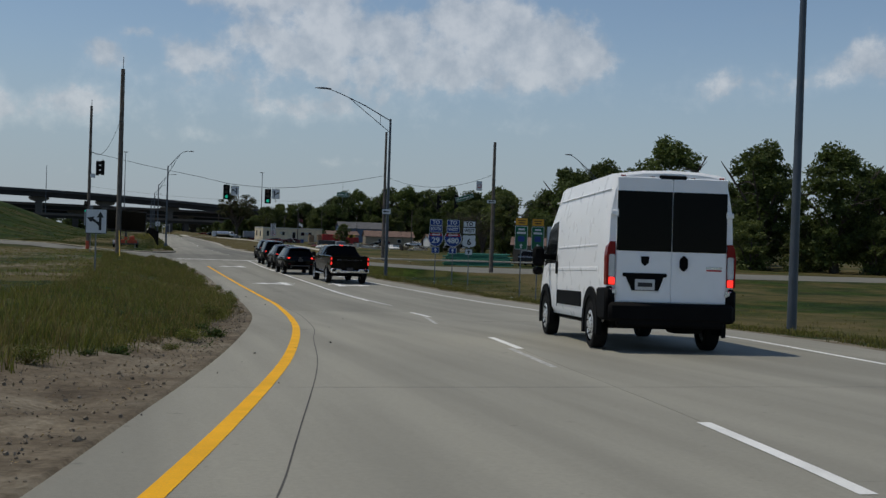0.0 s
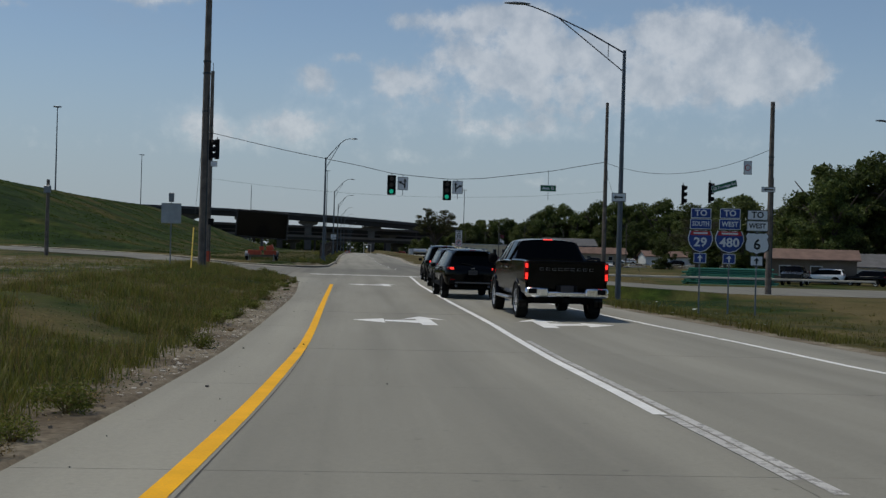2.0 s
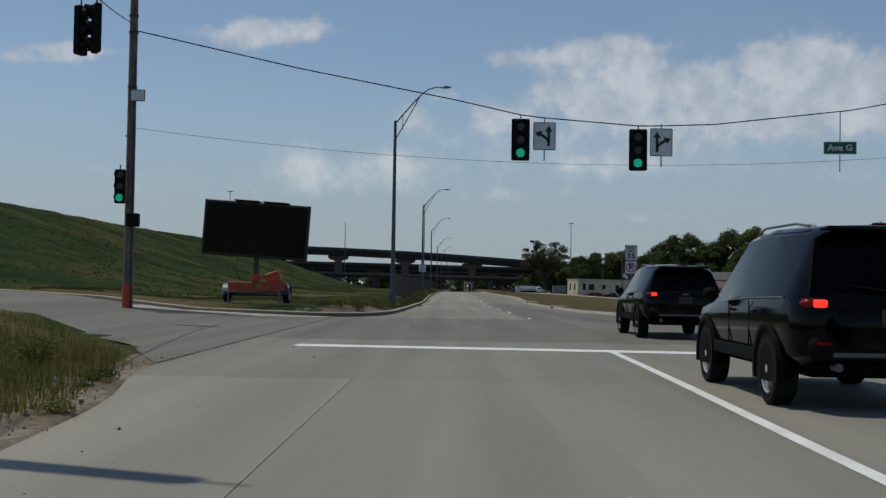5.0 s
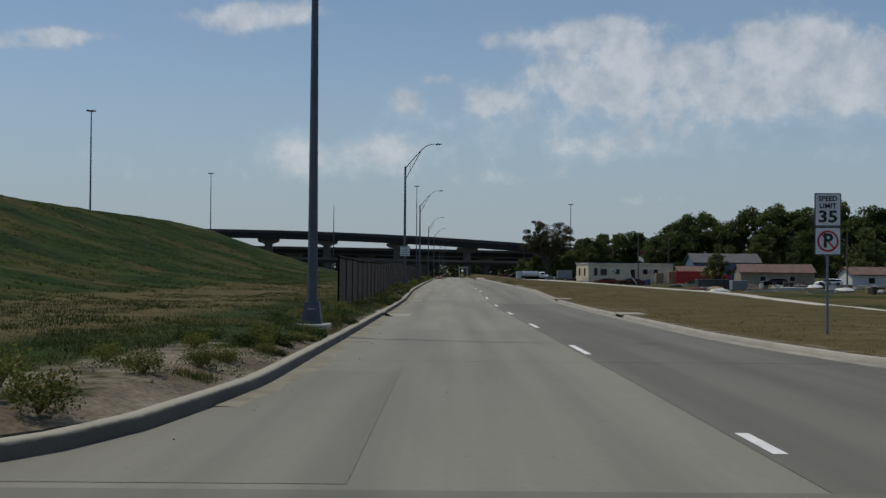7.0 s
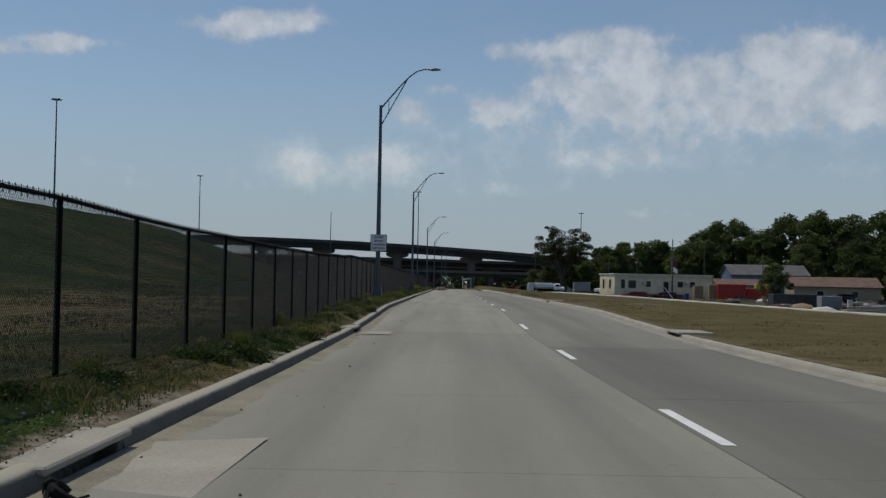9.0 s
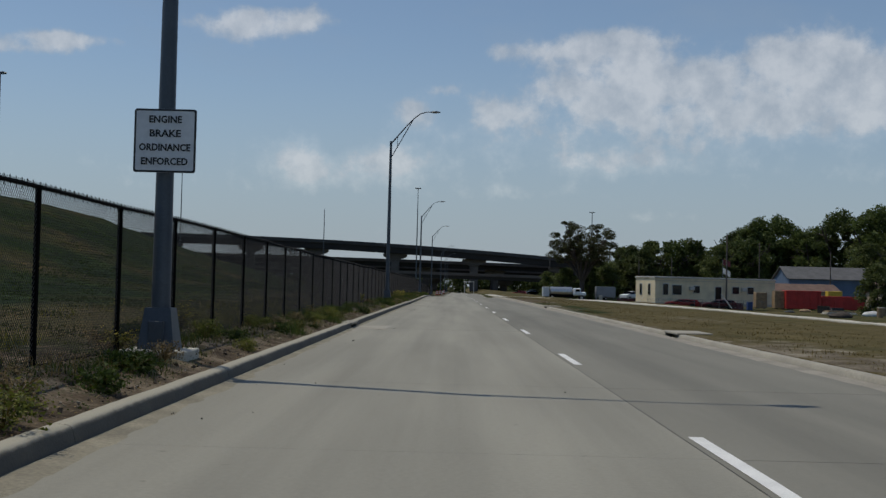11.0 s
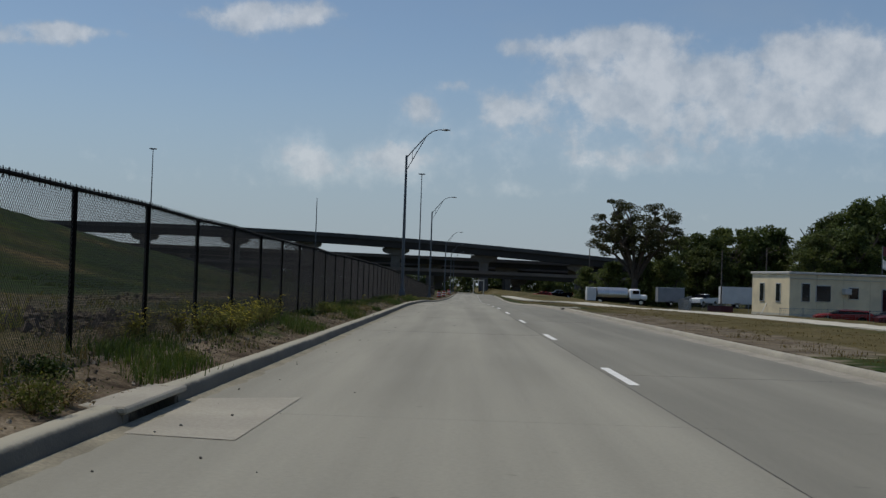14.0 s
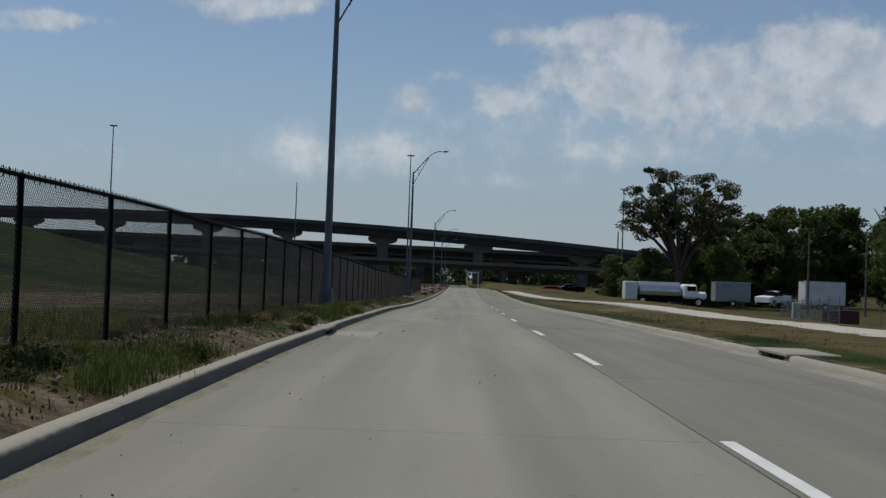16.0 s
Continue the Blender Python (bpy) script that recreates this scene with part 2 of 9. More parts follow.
    lk.new(mix(grass, soil, fac.outputs["Result"]), bs.inputs["Base Color"])
    bp = n.new("ShaderNodeBump")
    bp.inputs["Strength"].default_value, bp.inputs["Distance"].default_value = 0.7, 0.06
    lk.new(tex(7, 8), bp.inputs["Height"])
    lk.new(bp.outputs["Normal"], bs.inputs["Normal"])
    return m


def worn_paint(name, colour, wear=0.5):
    """Road paint worn through to the concrete in spots."""
    m = node_mat(name, colour, 0.7, vary=0.1, scale=2, fine=60, spec=0.2)
    nt = m.node_tree
    n, lk = nt.nodes, nt.links
    bs = n["Principled BSDF"]
    src = bs.inputs["Base Color"].links[0].from_socket
    tc = n.new("ShaderNodeTexCoord")
    t = n.new("ShaderNodeTexNoise")
    t.inputs["Scale"].default_value, t.inputs["Detail"].default_value, t.inputs["Roughness"].default_value = 9, 8, 0.7
    lk.new(tc.outputs["Object"], t.inputs["Vector"])
    r = n.new("ShaderNodeMapRange")
    r.inputs["From Min"].default_value, r.inputs["From Max"].default_value = 0.78 - wear * 0.3, 0.86 - wear * 0.3
    lk.new(t.outputs["Fac"], r.inputs["Value"])
    x = n.new("ShaderNodeMix")
    x.data_type = "RGBA"
    x.inputs["B"].default_value = (0.25, 0.24, 0.22, 1)
    lk.new(r.outputs["Result"], x.inputs["Factor"])
    lk.new(src, x.inputs["A"])
    lk.new(x.outputs["Result"], bs.inputs["Base Color"])
    return m


def leaf_mat(name, base, rand=0.3, straw=None):
    """Leaves, each clump a little different, with some light through them."""
    m = bpy.data.materials.new(name)
    m.use_nodes = True
    nt = m.node_tree
    n, lk = nt.nodes, nt.links
    bs = n["Principled BSDF"]
    bs.inputs["Roughness"].default_value = 0.6
    bs.inputs["Specular IOR Level"].default_value = 0.25
    ge = n.new("ShaderNodeNewGeometry")
    oi = n.new("ShaderNodeObjectInfo")
    r = n.new("ShaderNodeValToRGB")
    r.color_ramp.elements[0].color = (*[c * (1 - rand) for c in base], 1)
    r.color_ramp.elements[1].color = (base[0] * (1 + rand * 1.3), base[1] * (1 + rand), base[2], 1)
    if straw:
        e = r.color_ramp.elements.new(0.86)
        e.color = (base[0] * (1 + rand * 0.8), base[1] * (1 + rand * 0.6), base[2], 1)
        r.color_ramp.elements[2].color = (*straw, 1)
    lk.new(ge.outputs["Random Per Island"], r.inputs[0])
    mr = n.new("ShaderNodeMapRange")
    mr.inputs["To Min"].default_value, mr.inputs["To Max"].default_value = 0.75, 1.25
    lk.new(oi.outputs["Random"], mr.inputs["Value"])
    x = n.new("ShaderNodeMix")
    x.data_type, x.blend_type = "RGBA", "MULTIPLY"
    x.inputs["Factor"].default_value = 1
    lk.new(r.outputs[0], x.inputs["A"]), lk.new(mr.outputs["Result"], x.inputs["B"])
    lk.new(x.outputs["Result"], bs.inputs["Base Color"])
    tr = n.new("ShaderNodeBsdfTranslucent")
    lk.new(x.outputs["Result"], tr.inputs["Color"])
    ms = n.new("ShaderNodeMixShader")
    ms.inputs[0].default_value = 0.4 if straw else 0.36
    lk.new(bs.outputs[0], ms.inputs[1]), lk.new(tr.outputs[0], ms.inputs[2])
    lk.new(ms.outputs[0], n["Material Output"].inputs["Surface"])
    return m


ROAD = concrete_road("pale_concrete_road", 1.0)
ROAD_DARK = concrete_road("tyre_darkened_concrete_road", 0.84)
ROAD_RAMP = concrete_road("ramp_concrete_road", 1.08)
ROAD_PALE = concrete_road("dry_pale_concrete_road", 1.16)
ROAD_JUNCTION = concrete_road("grimy_junction_concrete", 0.67)
ROAD_WORN = concrete_road("oil_darkened_concrete_road", 0.60)
ROAD_GREY = concrete_road("grey_concrete_road", 0.93)
GROUND = ground_mat()
# dark base colour carries the shade on the kerb's road-side face
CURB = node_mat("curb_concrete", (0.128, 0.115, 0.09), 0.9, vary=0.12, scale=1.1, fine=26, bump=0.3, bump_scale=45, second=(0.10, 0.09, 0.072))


def dust_and_face_shade(m, dust):
    """Pale dust on level parts; the shade of steep faces is put into the colour."""
    nt = m.node_tree
    n, lk = nt.nodes, nt.links
    bs = n["Principled BSDF"]
    src = bs.inputs["Base Color"].links[0].from_socket
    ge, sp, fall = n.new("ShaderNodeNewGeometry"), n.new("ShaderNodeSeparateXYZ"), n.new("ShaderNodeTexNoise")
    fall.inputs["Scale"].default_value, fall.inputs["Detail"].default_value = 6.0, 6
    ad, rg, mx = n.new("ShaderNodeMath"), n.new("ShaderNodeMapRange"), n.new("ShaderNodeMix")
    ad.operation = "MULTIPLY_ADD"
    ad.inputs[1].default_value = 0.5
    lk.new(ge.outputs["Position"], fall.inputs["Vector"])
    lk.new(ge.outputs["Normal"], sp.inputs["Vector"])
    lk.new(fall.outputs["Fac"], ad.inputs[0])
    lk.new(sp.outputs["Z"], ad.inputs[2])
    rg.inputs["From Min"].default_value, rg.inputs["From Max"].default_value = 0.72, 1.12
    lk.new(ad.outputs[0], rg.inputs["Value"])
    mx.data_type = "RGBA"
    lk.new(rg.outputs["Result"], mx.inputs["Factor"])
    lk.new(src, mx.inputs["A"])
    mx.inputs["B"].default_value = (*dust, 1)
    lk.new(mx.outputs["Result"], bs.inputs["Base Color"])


dust_and_face_shade(CURB, (0.37, 0.345, 0.27))
CURB_PALE = node_mat("dusty_pale_curb_concrete", (0.36, 0.335, 0.275), 0.9, vary=0.15, scale=0.8, fine=26, bump=0.4, bump_scale=45)
WALKWAY = node_mat("sidewalk_concrete", (0.52, 0.49, 0.41), 0.85, vary=0.12, scale=1.0, fine=25, bump=0.2)
JOINT = node_mat("joint_filler", (0.075, 0.07, 0.062), 0.95, vary=0.2)
SILT = node_mat("gutter_silt", (0.265, 0.24, 0.175), 0.95, vary=0.25, scale=1.5, fine=30, bump=0.5, bump_scale=40)
PALE_SILT = node_mat("pale_gutter_dust", (0.31, 0.285, 0.235), 0.95, vary=0.2, scale=1.2, fine=24, bump=0.4, bump_scale=30)
WHITE_PAINT = worn_paint("white_road_paint", (0.78, 0.78, 0.75), 0.35)
OLD_PAINT = worn_paint("old_white_road_paint", (0.5, 0.49, 0.46), 0.95)
YELLOW_PAINT = worn_paint("yellow_road_paint", (0.86, 0.43, 0.004), 0.2)
GALV = node_mat("weathered_galvanised_steel", (0.20, 0.22, 0.24), 0.5, metal=0.65, vary=0.15, scale=2, fine=30)
LAMP_STEEL = node_mat("grey_lamp_steel", (0.085, 0.10, 0.12), 0.5, metal=0.5, vary=0.12, scale=1.5, fine=30)
DARK_STEEL = node_mat("dark_steel", (0.05, 0.055, 0.06), 0.5, metal=0.4, vary=0.2)
MESH_WIRE = node_mat("dull_black_mesh_wire", (0.018, 0.018, 0.019), 0.6, metal=0.0, vary=0.2, scale=6, spec=0.12)
BLACK_VINYL = node_mat("black_vinyl_coating", (0.005, 0.005, 0.005), 0.8, vary=0.2, scale=6, spec=0.06)
WOOD_POLE = node_mat("weathered_pole_wood", (0.15, 0.125, 0.105), 0.9, vary=0.3, scale=3, fine=30, bump=0.5, bump_scale=35)
# darker than real concrete: the deck sides' shade is in the colour
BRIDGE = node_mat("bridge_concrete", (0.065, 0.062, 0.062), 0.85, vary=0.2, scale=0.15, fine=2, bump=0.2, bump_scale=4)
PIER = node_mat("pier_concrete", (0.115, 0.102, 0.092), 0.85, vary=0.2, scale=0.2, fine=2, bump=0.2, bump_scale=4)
# paler copy of the bridge concrete: light caught by barrier edges, as colour
RAIL_LIT_CONCRETE = node_mat("barrier_concrete", (0.12, 0.102, 0.09), 0.85, vary=0.2, scale=0.1, fine=1.5)
# near black: under-deck shade put into girders, bearing blocks and columns
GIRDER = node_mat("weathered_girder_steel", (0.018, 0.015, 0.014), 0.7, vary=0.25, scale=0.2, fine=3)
PIT = node_mat("inlet_grimy_concrete", (0.05, 0.046, 0.04), 0.95, vary=0.2)


# ---- the lie of the land ----
def table(rows):
    xs, zs = zip(*rows)
    return lambda y: float(np.interp(y, xs, zs))


def curve(rows):
    """Like table, but bends smoothly through its points without overshooting."""
    xs, zs = (np.array(c, float) for c in zip(*rows))
    h, d = np.diff(xs), np.diff(zs) / np.diff(xs)
    m = np.zeros(len(xs))
    m[0], m[-1] = d[0], d[-1]
    for i in range(1, len(xs) - 1):
        if d[i - 1] * d[i] > 0:
            a, b = 2 * h[i] + h[i - 1], h[i] + 2 * h[i - 1]
            m[i] = (a + b) / (a / d[i - 1] + b / d[i])
    xs, zs, h, m = xs.tolist(), zs.tolist(), h.tolist(), m.tolist()

    def at(y):
        if y <= xs[0] or y >= xs[-1]:
            return zs[0] if y <= xs[0] else zs[-1]
        i = bisect(xs, y) - 1
        t = (y - xs[i]) / h[i]
        return (1 + 2 * t) * (1 - t) ** 2 * zs[i] + t * (1 - t) ** 2 * h[i] * m[i] + t * t * (3 - 2 * t) * zs[i + 1] + t * t * (t - 1) * h[i] * m[i + 1]
    return at


def bisect(xs, y):
    lo, hi = 0, len(xs)
    while lo < hi:
        mid = (lo + hi) // 2
        lo, hi = (mid + 1, hi) if xs[mid] <= y else (lo, mid)
    return lo


def smooth01(t):
    t = min(1.0, max(0.0, t))
    return t * t * (3 - 2 * t)


road_z = table([(-120, 4.3), (0, 1.62), (8, 1.45), (20, 1.17), (31, 0.85), (38, 0.58), (44.6, 0.36), (53.5, 0.16), (60, 0.05), (66, 0), (128, 0), (140, -0.05), (152, -0.13),
                (165, -0.2), (178, -0.27), (190, -0.27), (200, -0.14), (209, 0), (328, 0), (340, -0.08), (360, -0.28), (380, -0.58), (420, -0.98), (450, -1.15), (500, -1.15), (580, -1.2), (620, -1.9), (700, -3.0), (4000, -3.0)])
left_edge = curve([(-120, -41), (0, -10.9), (10, -8.6), (16.5, -7.13), (19, -6.67), (22.8, -5.98), (28, -5.15), (34.5, -4.29), (42, -3.56), (52, -3.1), (62, -2.93), (78, -2.9),
                   (93, -3.28), (100, -3.7), (106, -4.6), (131, -4.6), (134, -3.2), (140, -2.75), (235, -2.75), (262, -2.70), (287, -2.585), (345, -2.585), (380, -2.30), (421, -1.95), (446, -1.65), (495, -1.0), (580, -0.4), (700, 0), (4000, 0)])
right_edge = curve([(-120, -29), (0, 0.6), (10, 3.1), (16, 4.4), (25, 5.9), (34.5, 7.3), (46, 8.3), (60, 8.1), (68, 7.8), (73, 7.4), (85, 6.6), (104, 6.4), (131, 9.5), (138, 8.3), (145, 6.75), (155, 6.12), (235, 5.97), (275, 5.85), (310, 5.78), (335, 5.68),
                    (380, 6.05), (421, 6.65), (446, 7.05), (495, 7.8), (580, 8.6), (4000, 9.2)])
lane_line = curve([(-120, -36), (0, -6.4), (10, -3.7), (16, -2.2), (19.1, -1.72), (25, -0.9), (30.9, -0.08), (36.9, 0.56), (41, 1.25), (44.5, 1.5), (49.8, 1.79), (53.5, 1.9), (60.7, 2.02), (69.5, 2.16),
                   (79.5, 2.1), (92.8, 2.1), (108, 2.36), (112, 2.4), (150, 2.3), (200, 2.12), (345, 2.12), (380, 2.58), (421, 3.05), (446, 3.35), (495, 3.95), (580, 4.8), (4000, 5.0)])
yellow_line = curve([(-120, -39.6), (0, -10.3), (10, -8.0), (16.4, -6.42), (20.6, -5.51), (26.2, -4.46), (33.5, -3.41), (36.4, -3.08), (42, -2.57), (49.5, -2.08), (57.5, -1.86), (63, -1.78), (79, -1.83), (94, -1.86)])
inner_joint = curve([(-120, -39), (0, -9.8), (10, -7.3), (16.3, -5.74), (18.4, -5.36), (25.2, -4.2), (30, -3.56), (33.3, -3.07), (36.2, -2.75), (42.1, -2.25), (49, -1.98), (60, -1.72), (94, -1.7), (104, -1.7)])
white_edge = curve([(-120, -31), (0, -0.9), (10, 1.6), (16, 2.9), (25, 4.4), (34, 5.8), (42.6, 6.65), (55, 6.6), (65, 6.5), (70, 6.1), (85, 5.15), (100, 4.9)])
# width of the bare soil between the road and the verge grass
bare_w = table([(-120, 3), (12, 2.6), (21, 1.9), (24.5, 1.6), (29, 0.9), (40, 0.6), (56, 0.5), (65, 0.85), (90, 0.8), (104, 0.3), (112, 0.3)])
cross_near = [(-4.6, 106), (-6.2, 110.5), (-9, 115), (-14, 119.5), (-24, 126), (-60, 147), (-140, 194)]
cross_far = [(-4.6, 131), (-6.4, 131.1), (-9.5, 131.4), (-14, 134.6), (-24, 141.4), (-60, 162), (-140, 208)]


def side_of(poly, x):
    return float(np.interp(-x, [-p[0] for p in poly], [p[1] for p in poly]))


def cross_z(x):
    """Height of the side street, which climbs away from the junction on one side and falls on the other."""
    if x < 0:
        if x > -16:
            return 0.022 * max(0, -x - 5) if x > -10 else 0.11 + 0.0825 * (-x - 10)
        return 0.605 + 0.02 * min(60, -x - 16)
    return -0.045 * min(14, max(0, x - 9))


def land(x, y):
    """Height of the ground beside the road."""
    rz = road_z(y)
    le, re = left_edge(y), right_edge(y)
    if le + 0.25 < x < re - 0.25:
        return rz - 0.25
    if x <= le + 0.25:
        d = le - x
        near, far = side_of(cross_near, x), side_of(cross_far, x)
        if y > 131:
            base = (rz - 0.2 if d < 0.2 else rz + 0.135) + 0.17 * smooth01((d - 0.16) / 0.85) + 0.08 * smooth01((d - 1) / 6)
        else:
            base = rz * max(0, 1 - d / 40) + 0.02 + 0.075 * (noise.noise((x * 1.5, y * 0.9, 44)) + 0.6 * noise.noise((x * 3.6, y * 2.2, 45))) * smooth01((d - 0.1) / 0.6) * smooth01((110 - y) / 6) + 0.5 * smooth01((d - 0.3) / 5) * smooth01((y + 30) / 50)
        if x < -4.6 and near - (1.5 if x > -16 else 2.2) < y < far + (1.0 if x > -16 else 1.6):
            base = cross_z(x) - (0.2 if near + 1.2 < y < far - 1.0 else 0.015 if y < near + 2 and x > -16 else 0.1 if x > -16 else 0.3)
        elif x < -4.6 and y >= far + 1.0 and y < far + 14:
            base = max(base, cross_z(x) + 0.12) * (1 - smooth01((y - far - 8) / 6)) + base * smooth01((y - far - 8) / 6)
        elif y <= near - 1.5 and x < -8:
            base = max(base, cross_z(x) + 0.05 - 0.012 * (near - y))
        rise = smooth01((-x - 13) / 46) ** 1.15
        crest = float(np.interp(y, [150, 216, 275, 310, 357, 387, 409, 432, 467, 502, 560, 620], [9.6, 10.2, 10.1, 10.3, 10.9, 9.6, 8.3, 7.5, 5.2, 3.2, 0.8, 0.0]))
        back = 1 - smooth01((-x - 75) / 25) * 0.35
        base += crest * rise * back * smooth01((y - far - 2) / 28)
        rough = 0.28 * smooth01((-x - 14) / 8) * smooth01((y - far - 6) / 10)
        return base + 0.05 * noise.noise((x * 0.5, y * 0.5, 0)) * smooth01(d / 1.5) + rough * (noise.noise((x * 0.2, y * 0.2, 3)) + 0.6 * noise.noise((x * 0.45, y * 0.45, 13)))
    d = x - re
    if y < 131:
        low = -1.0 * smooth01((d - 0.8) / 6) + 0.3 * smooth01((x - 19) / 6) * smooth01((y - 100) / 12)
        base = rz * max(0, 1 - d / 25) + low * smooth01((y - 20) / 40)
        if x > 9 and 111.5 < y:
            base = cross_z(x) - (0.2 if y > 115 else 0.012)
    else:
        if y < 137 and x > 9:
            t = smooth01((y - 131) / 3)
            return (cross_z(x) - 0.2) * (1 - t) + t * (0.1 - 0.7 * smooth01((x - 14) / 10))
        base = rz - 0.2 if d < 0.2 else rz + 0.13
        base = base * (1 - smooth01((x - 10) / 6)) + (0.02 + max(rz, -0.5)) * smooth01((x - 10) / 6) - 0.9 * smooth01((x - 20) / 7)
    return base + 0.04 * noise.noise((x * 0.5, y * 0.5, 3)) * smooth01(d / 1.5)


def ground_sheet():
    ys = [-3200, -1500, -700, -350, -200, -140] + [-110 + 10 * i for i in range(10)] + [-10 + 1.0 * i for i in range(24)] + [14 + 0.3 * i for i in range(220)] + [80 + 1.0 * i for i in range(310)] + [392 + 4 * i for i in range(50)] + [600, 640, 700, 800, 1000, 1400, 2000, 3000, 4300]
    lo = [0.0, 0.06, 0.12, 0.22, 0.4, 0.6, 0.9, 1.2, 1.6, 2.1, 2.7, 3.4, 4.2, 5.2, 6.4, 8, 10, 12.5, 15, 17, 19, 21, 23.5, 26, 28.5, 31, 33.5, 36, 39, 42, 45, 48, 51, 54, 57, 60.5, 64, 68, 73, 78, 84, 90, 97, 106, 120, 145, 200, 400, 900, 2000, 3800]
    rows, soil, dry, loam = [], [], [], []
    for y in ys:
        le, re = left_edge(y), right_edge(y)
        xs = [le - d for d in reversed(lo)] + [le + 0.3, (le + re) / 2, re - 0.3] + [re + d for d in lo]
        rows.append([(x, y, land(x, y)) for x in xs])
        for x in xs:
            s = 0.0
            if x <= le:
                d = le - x
                if y < 112:
                    w = bare_w(y) + 0.3 * noise.noise((y * 0.4, 0, 0))
                    s = 1.0 - smooth01((d - w) / 0.8)
                    if 60 < y and 6 < d < 32:
                        s = max(s, 0.28 + 0.45 * noise.noise((x * 0.22, y * 0.12, 51)))
                else:
                    w = 1.3 + 0.9 * noise.noise((y * 0.15, 5, 0)) + (2.5 if y < 150 else 0)
                    s = 0.56 * (1 - smooth01((d - 0.3) / 0.45)) + 0.42 * noise.noise((x * 0.5, y * 0.22, 11)) + (0.26 * smooth01((y - 195) / 30) if d < 3 else 0.0) + 0.5 * (1 - smooth01((y - 142) / 8)) * (1 - smooth01((d - 1.8) / 1.2))
                    s = max(s, (0.46 + 0.18 * noise.noise((x * 0.15, y * 0.05, 8))) * (0.6 + 0.4 * smooth01((y - 268) / 14)) * smooth01((d - 4) / 2) * (1 - smooth01((d - 9) / 4)))
                    s = max(s, (0.44 + 0.42 * noise.noise((x * 0.5, y * 0.2, 18))) * smooth01((y - 200) / 15) * (1 - smooth01((d - 2.4) / 2.5)))
            elif x >= re:
                d = x - re
                s = (0.75 if y < 131 else 0.42) * (1 - smooth01((d - 0.2) / 0.8))
                if y > 140 and d < 7:
                    s = max(s, 0.75 * noise.noise((x * 0.25, y * 0.06, 21)) + 0.05)
                    s = max(s, 0.85 * smooth01((y - 284) / 8) * (1 - smooth01((y - 316) / 8)) * (1 - smooth01((d - 1.9 + 0.5 * noise.noise((y * 0.3, 3, 1))) / 0.7)))
            soil.append(s)
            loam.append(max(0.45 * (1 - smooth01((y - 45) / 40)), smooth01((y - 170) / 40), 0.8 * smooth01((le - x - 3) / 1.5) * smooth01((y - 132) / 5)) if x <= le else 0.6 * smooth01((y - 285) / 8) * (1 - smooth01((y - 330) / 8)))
            t = 0.15
            if x > re and y > 125:
                t = 0.95 - 0.45 * smooth01((x - 21) / 3) - 0.75 * smooth01((y - 225) / 50) * (1 - smooth01((x - re - 1.2) / 1.5)) - 0.4 * smooth01((y - 240) / 40) * max(0.0, 1 - abs(x - 15) / 3)
            elif x > re:
                t = 0.36
            elif 138 < y < 182 and x > le - 5:
                t = -0.12
            elif 132 < y < 215 and le - 13 < x < le - 3.5:
                t = 0.72 + 0.2 * smooth01((y - 150) / 10) - 0.6 * smooth01((y - 195) / 20)
            elif y > 150:
                t = 0.5 * (1 - smooth01((-x - 8) / 22)) - 0.15 - 0.35 * smooth01((y - 190) / 40) * smooth01((-x - 11) / 5) - 0.3 * smooth01((y - 225) / 60) * smooth01((-x - 14) / 6) + (0.4 - 0.25 * smooth01((-x - 14) / 6)) * noise.noise((x * 0.06, y * 0.05, 7))
            elif x < -9:
                t = 0.4
            dry.append(min(1.0, max(0.0, t + 0.6 * noise.noise((x * 0.09, y * 0.06, 2)))))
    g = Geo()
    g.grid(rows)
    me = g.mesh("ground", GROUND, 60, fix=False)
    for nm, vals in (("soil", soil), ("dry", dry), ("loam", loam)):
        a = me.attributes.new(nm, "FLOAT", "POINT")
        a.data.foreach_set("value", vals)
    return tagged(new("ground", me), "rough grass and bare dusty soil beside the road", "ground", kind="structure")


ground_sheet()


# ---- roads ----
road = thing("road", (0, 0, 0), "pale grey concrete road with tar-sealed joints and tyre marks", "road", kind="structure")


def strip(y0, y1, left, right, lift, step=2.0, cols=1, thick=0.0):
    """A sheet between two lines along the road, at a height over its surface."""
    n = max(1, int(math.ceil((y1 - y0) / step)))
    rows = []
    for i in range(n + 1):
        y = y0 + (y1 - y0) * i / n
        a, b = left(y), right(y)
        rows.append([(a + (b - a) * j / cols, y, road_z(y) + lift) for j in range(cols + 1)])
    g = Geo()
    g.grid(rows)
    if thick:
        for j in (0, cols):
            g.grid([[r[j], (r[j][0], r[j][1], r[j][2] - thick)] for r in rows])
        for r in (rows[0], rows[-1]):
            g.grid([r, [(p[0], p[1], p[2] - thick) for p in r]])
    return g


def pad(f, d):
    return lambda y: f(y) + d


GAP = 0.0035
# bed under the slabs, seen only in the joints
part("road_bed", strip(-118, 700, pad(left_edge, 0.06), pad(right_edge, -0.06), -0.03, 4), JOINT, road)
slab_ys = [-118, -80, -50, -20] + [-6 + 5.6 * i for i in range(20)]
slab_ys = [y for y in slab_ys if y < 104] + [104]
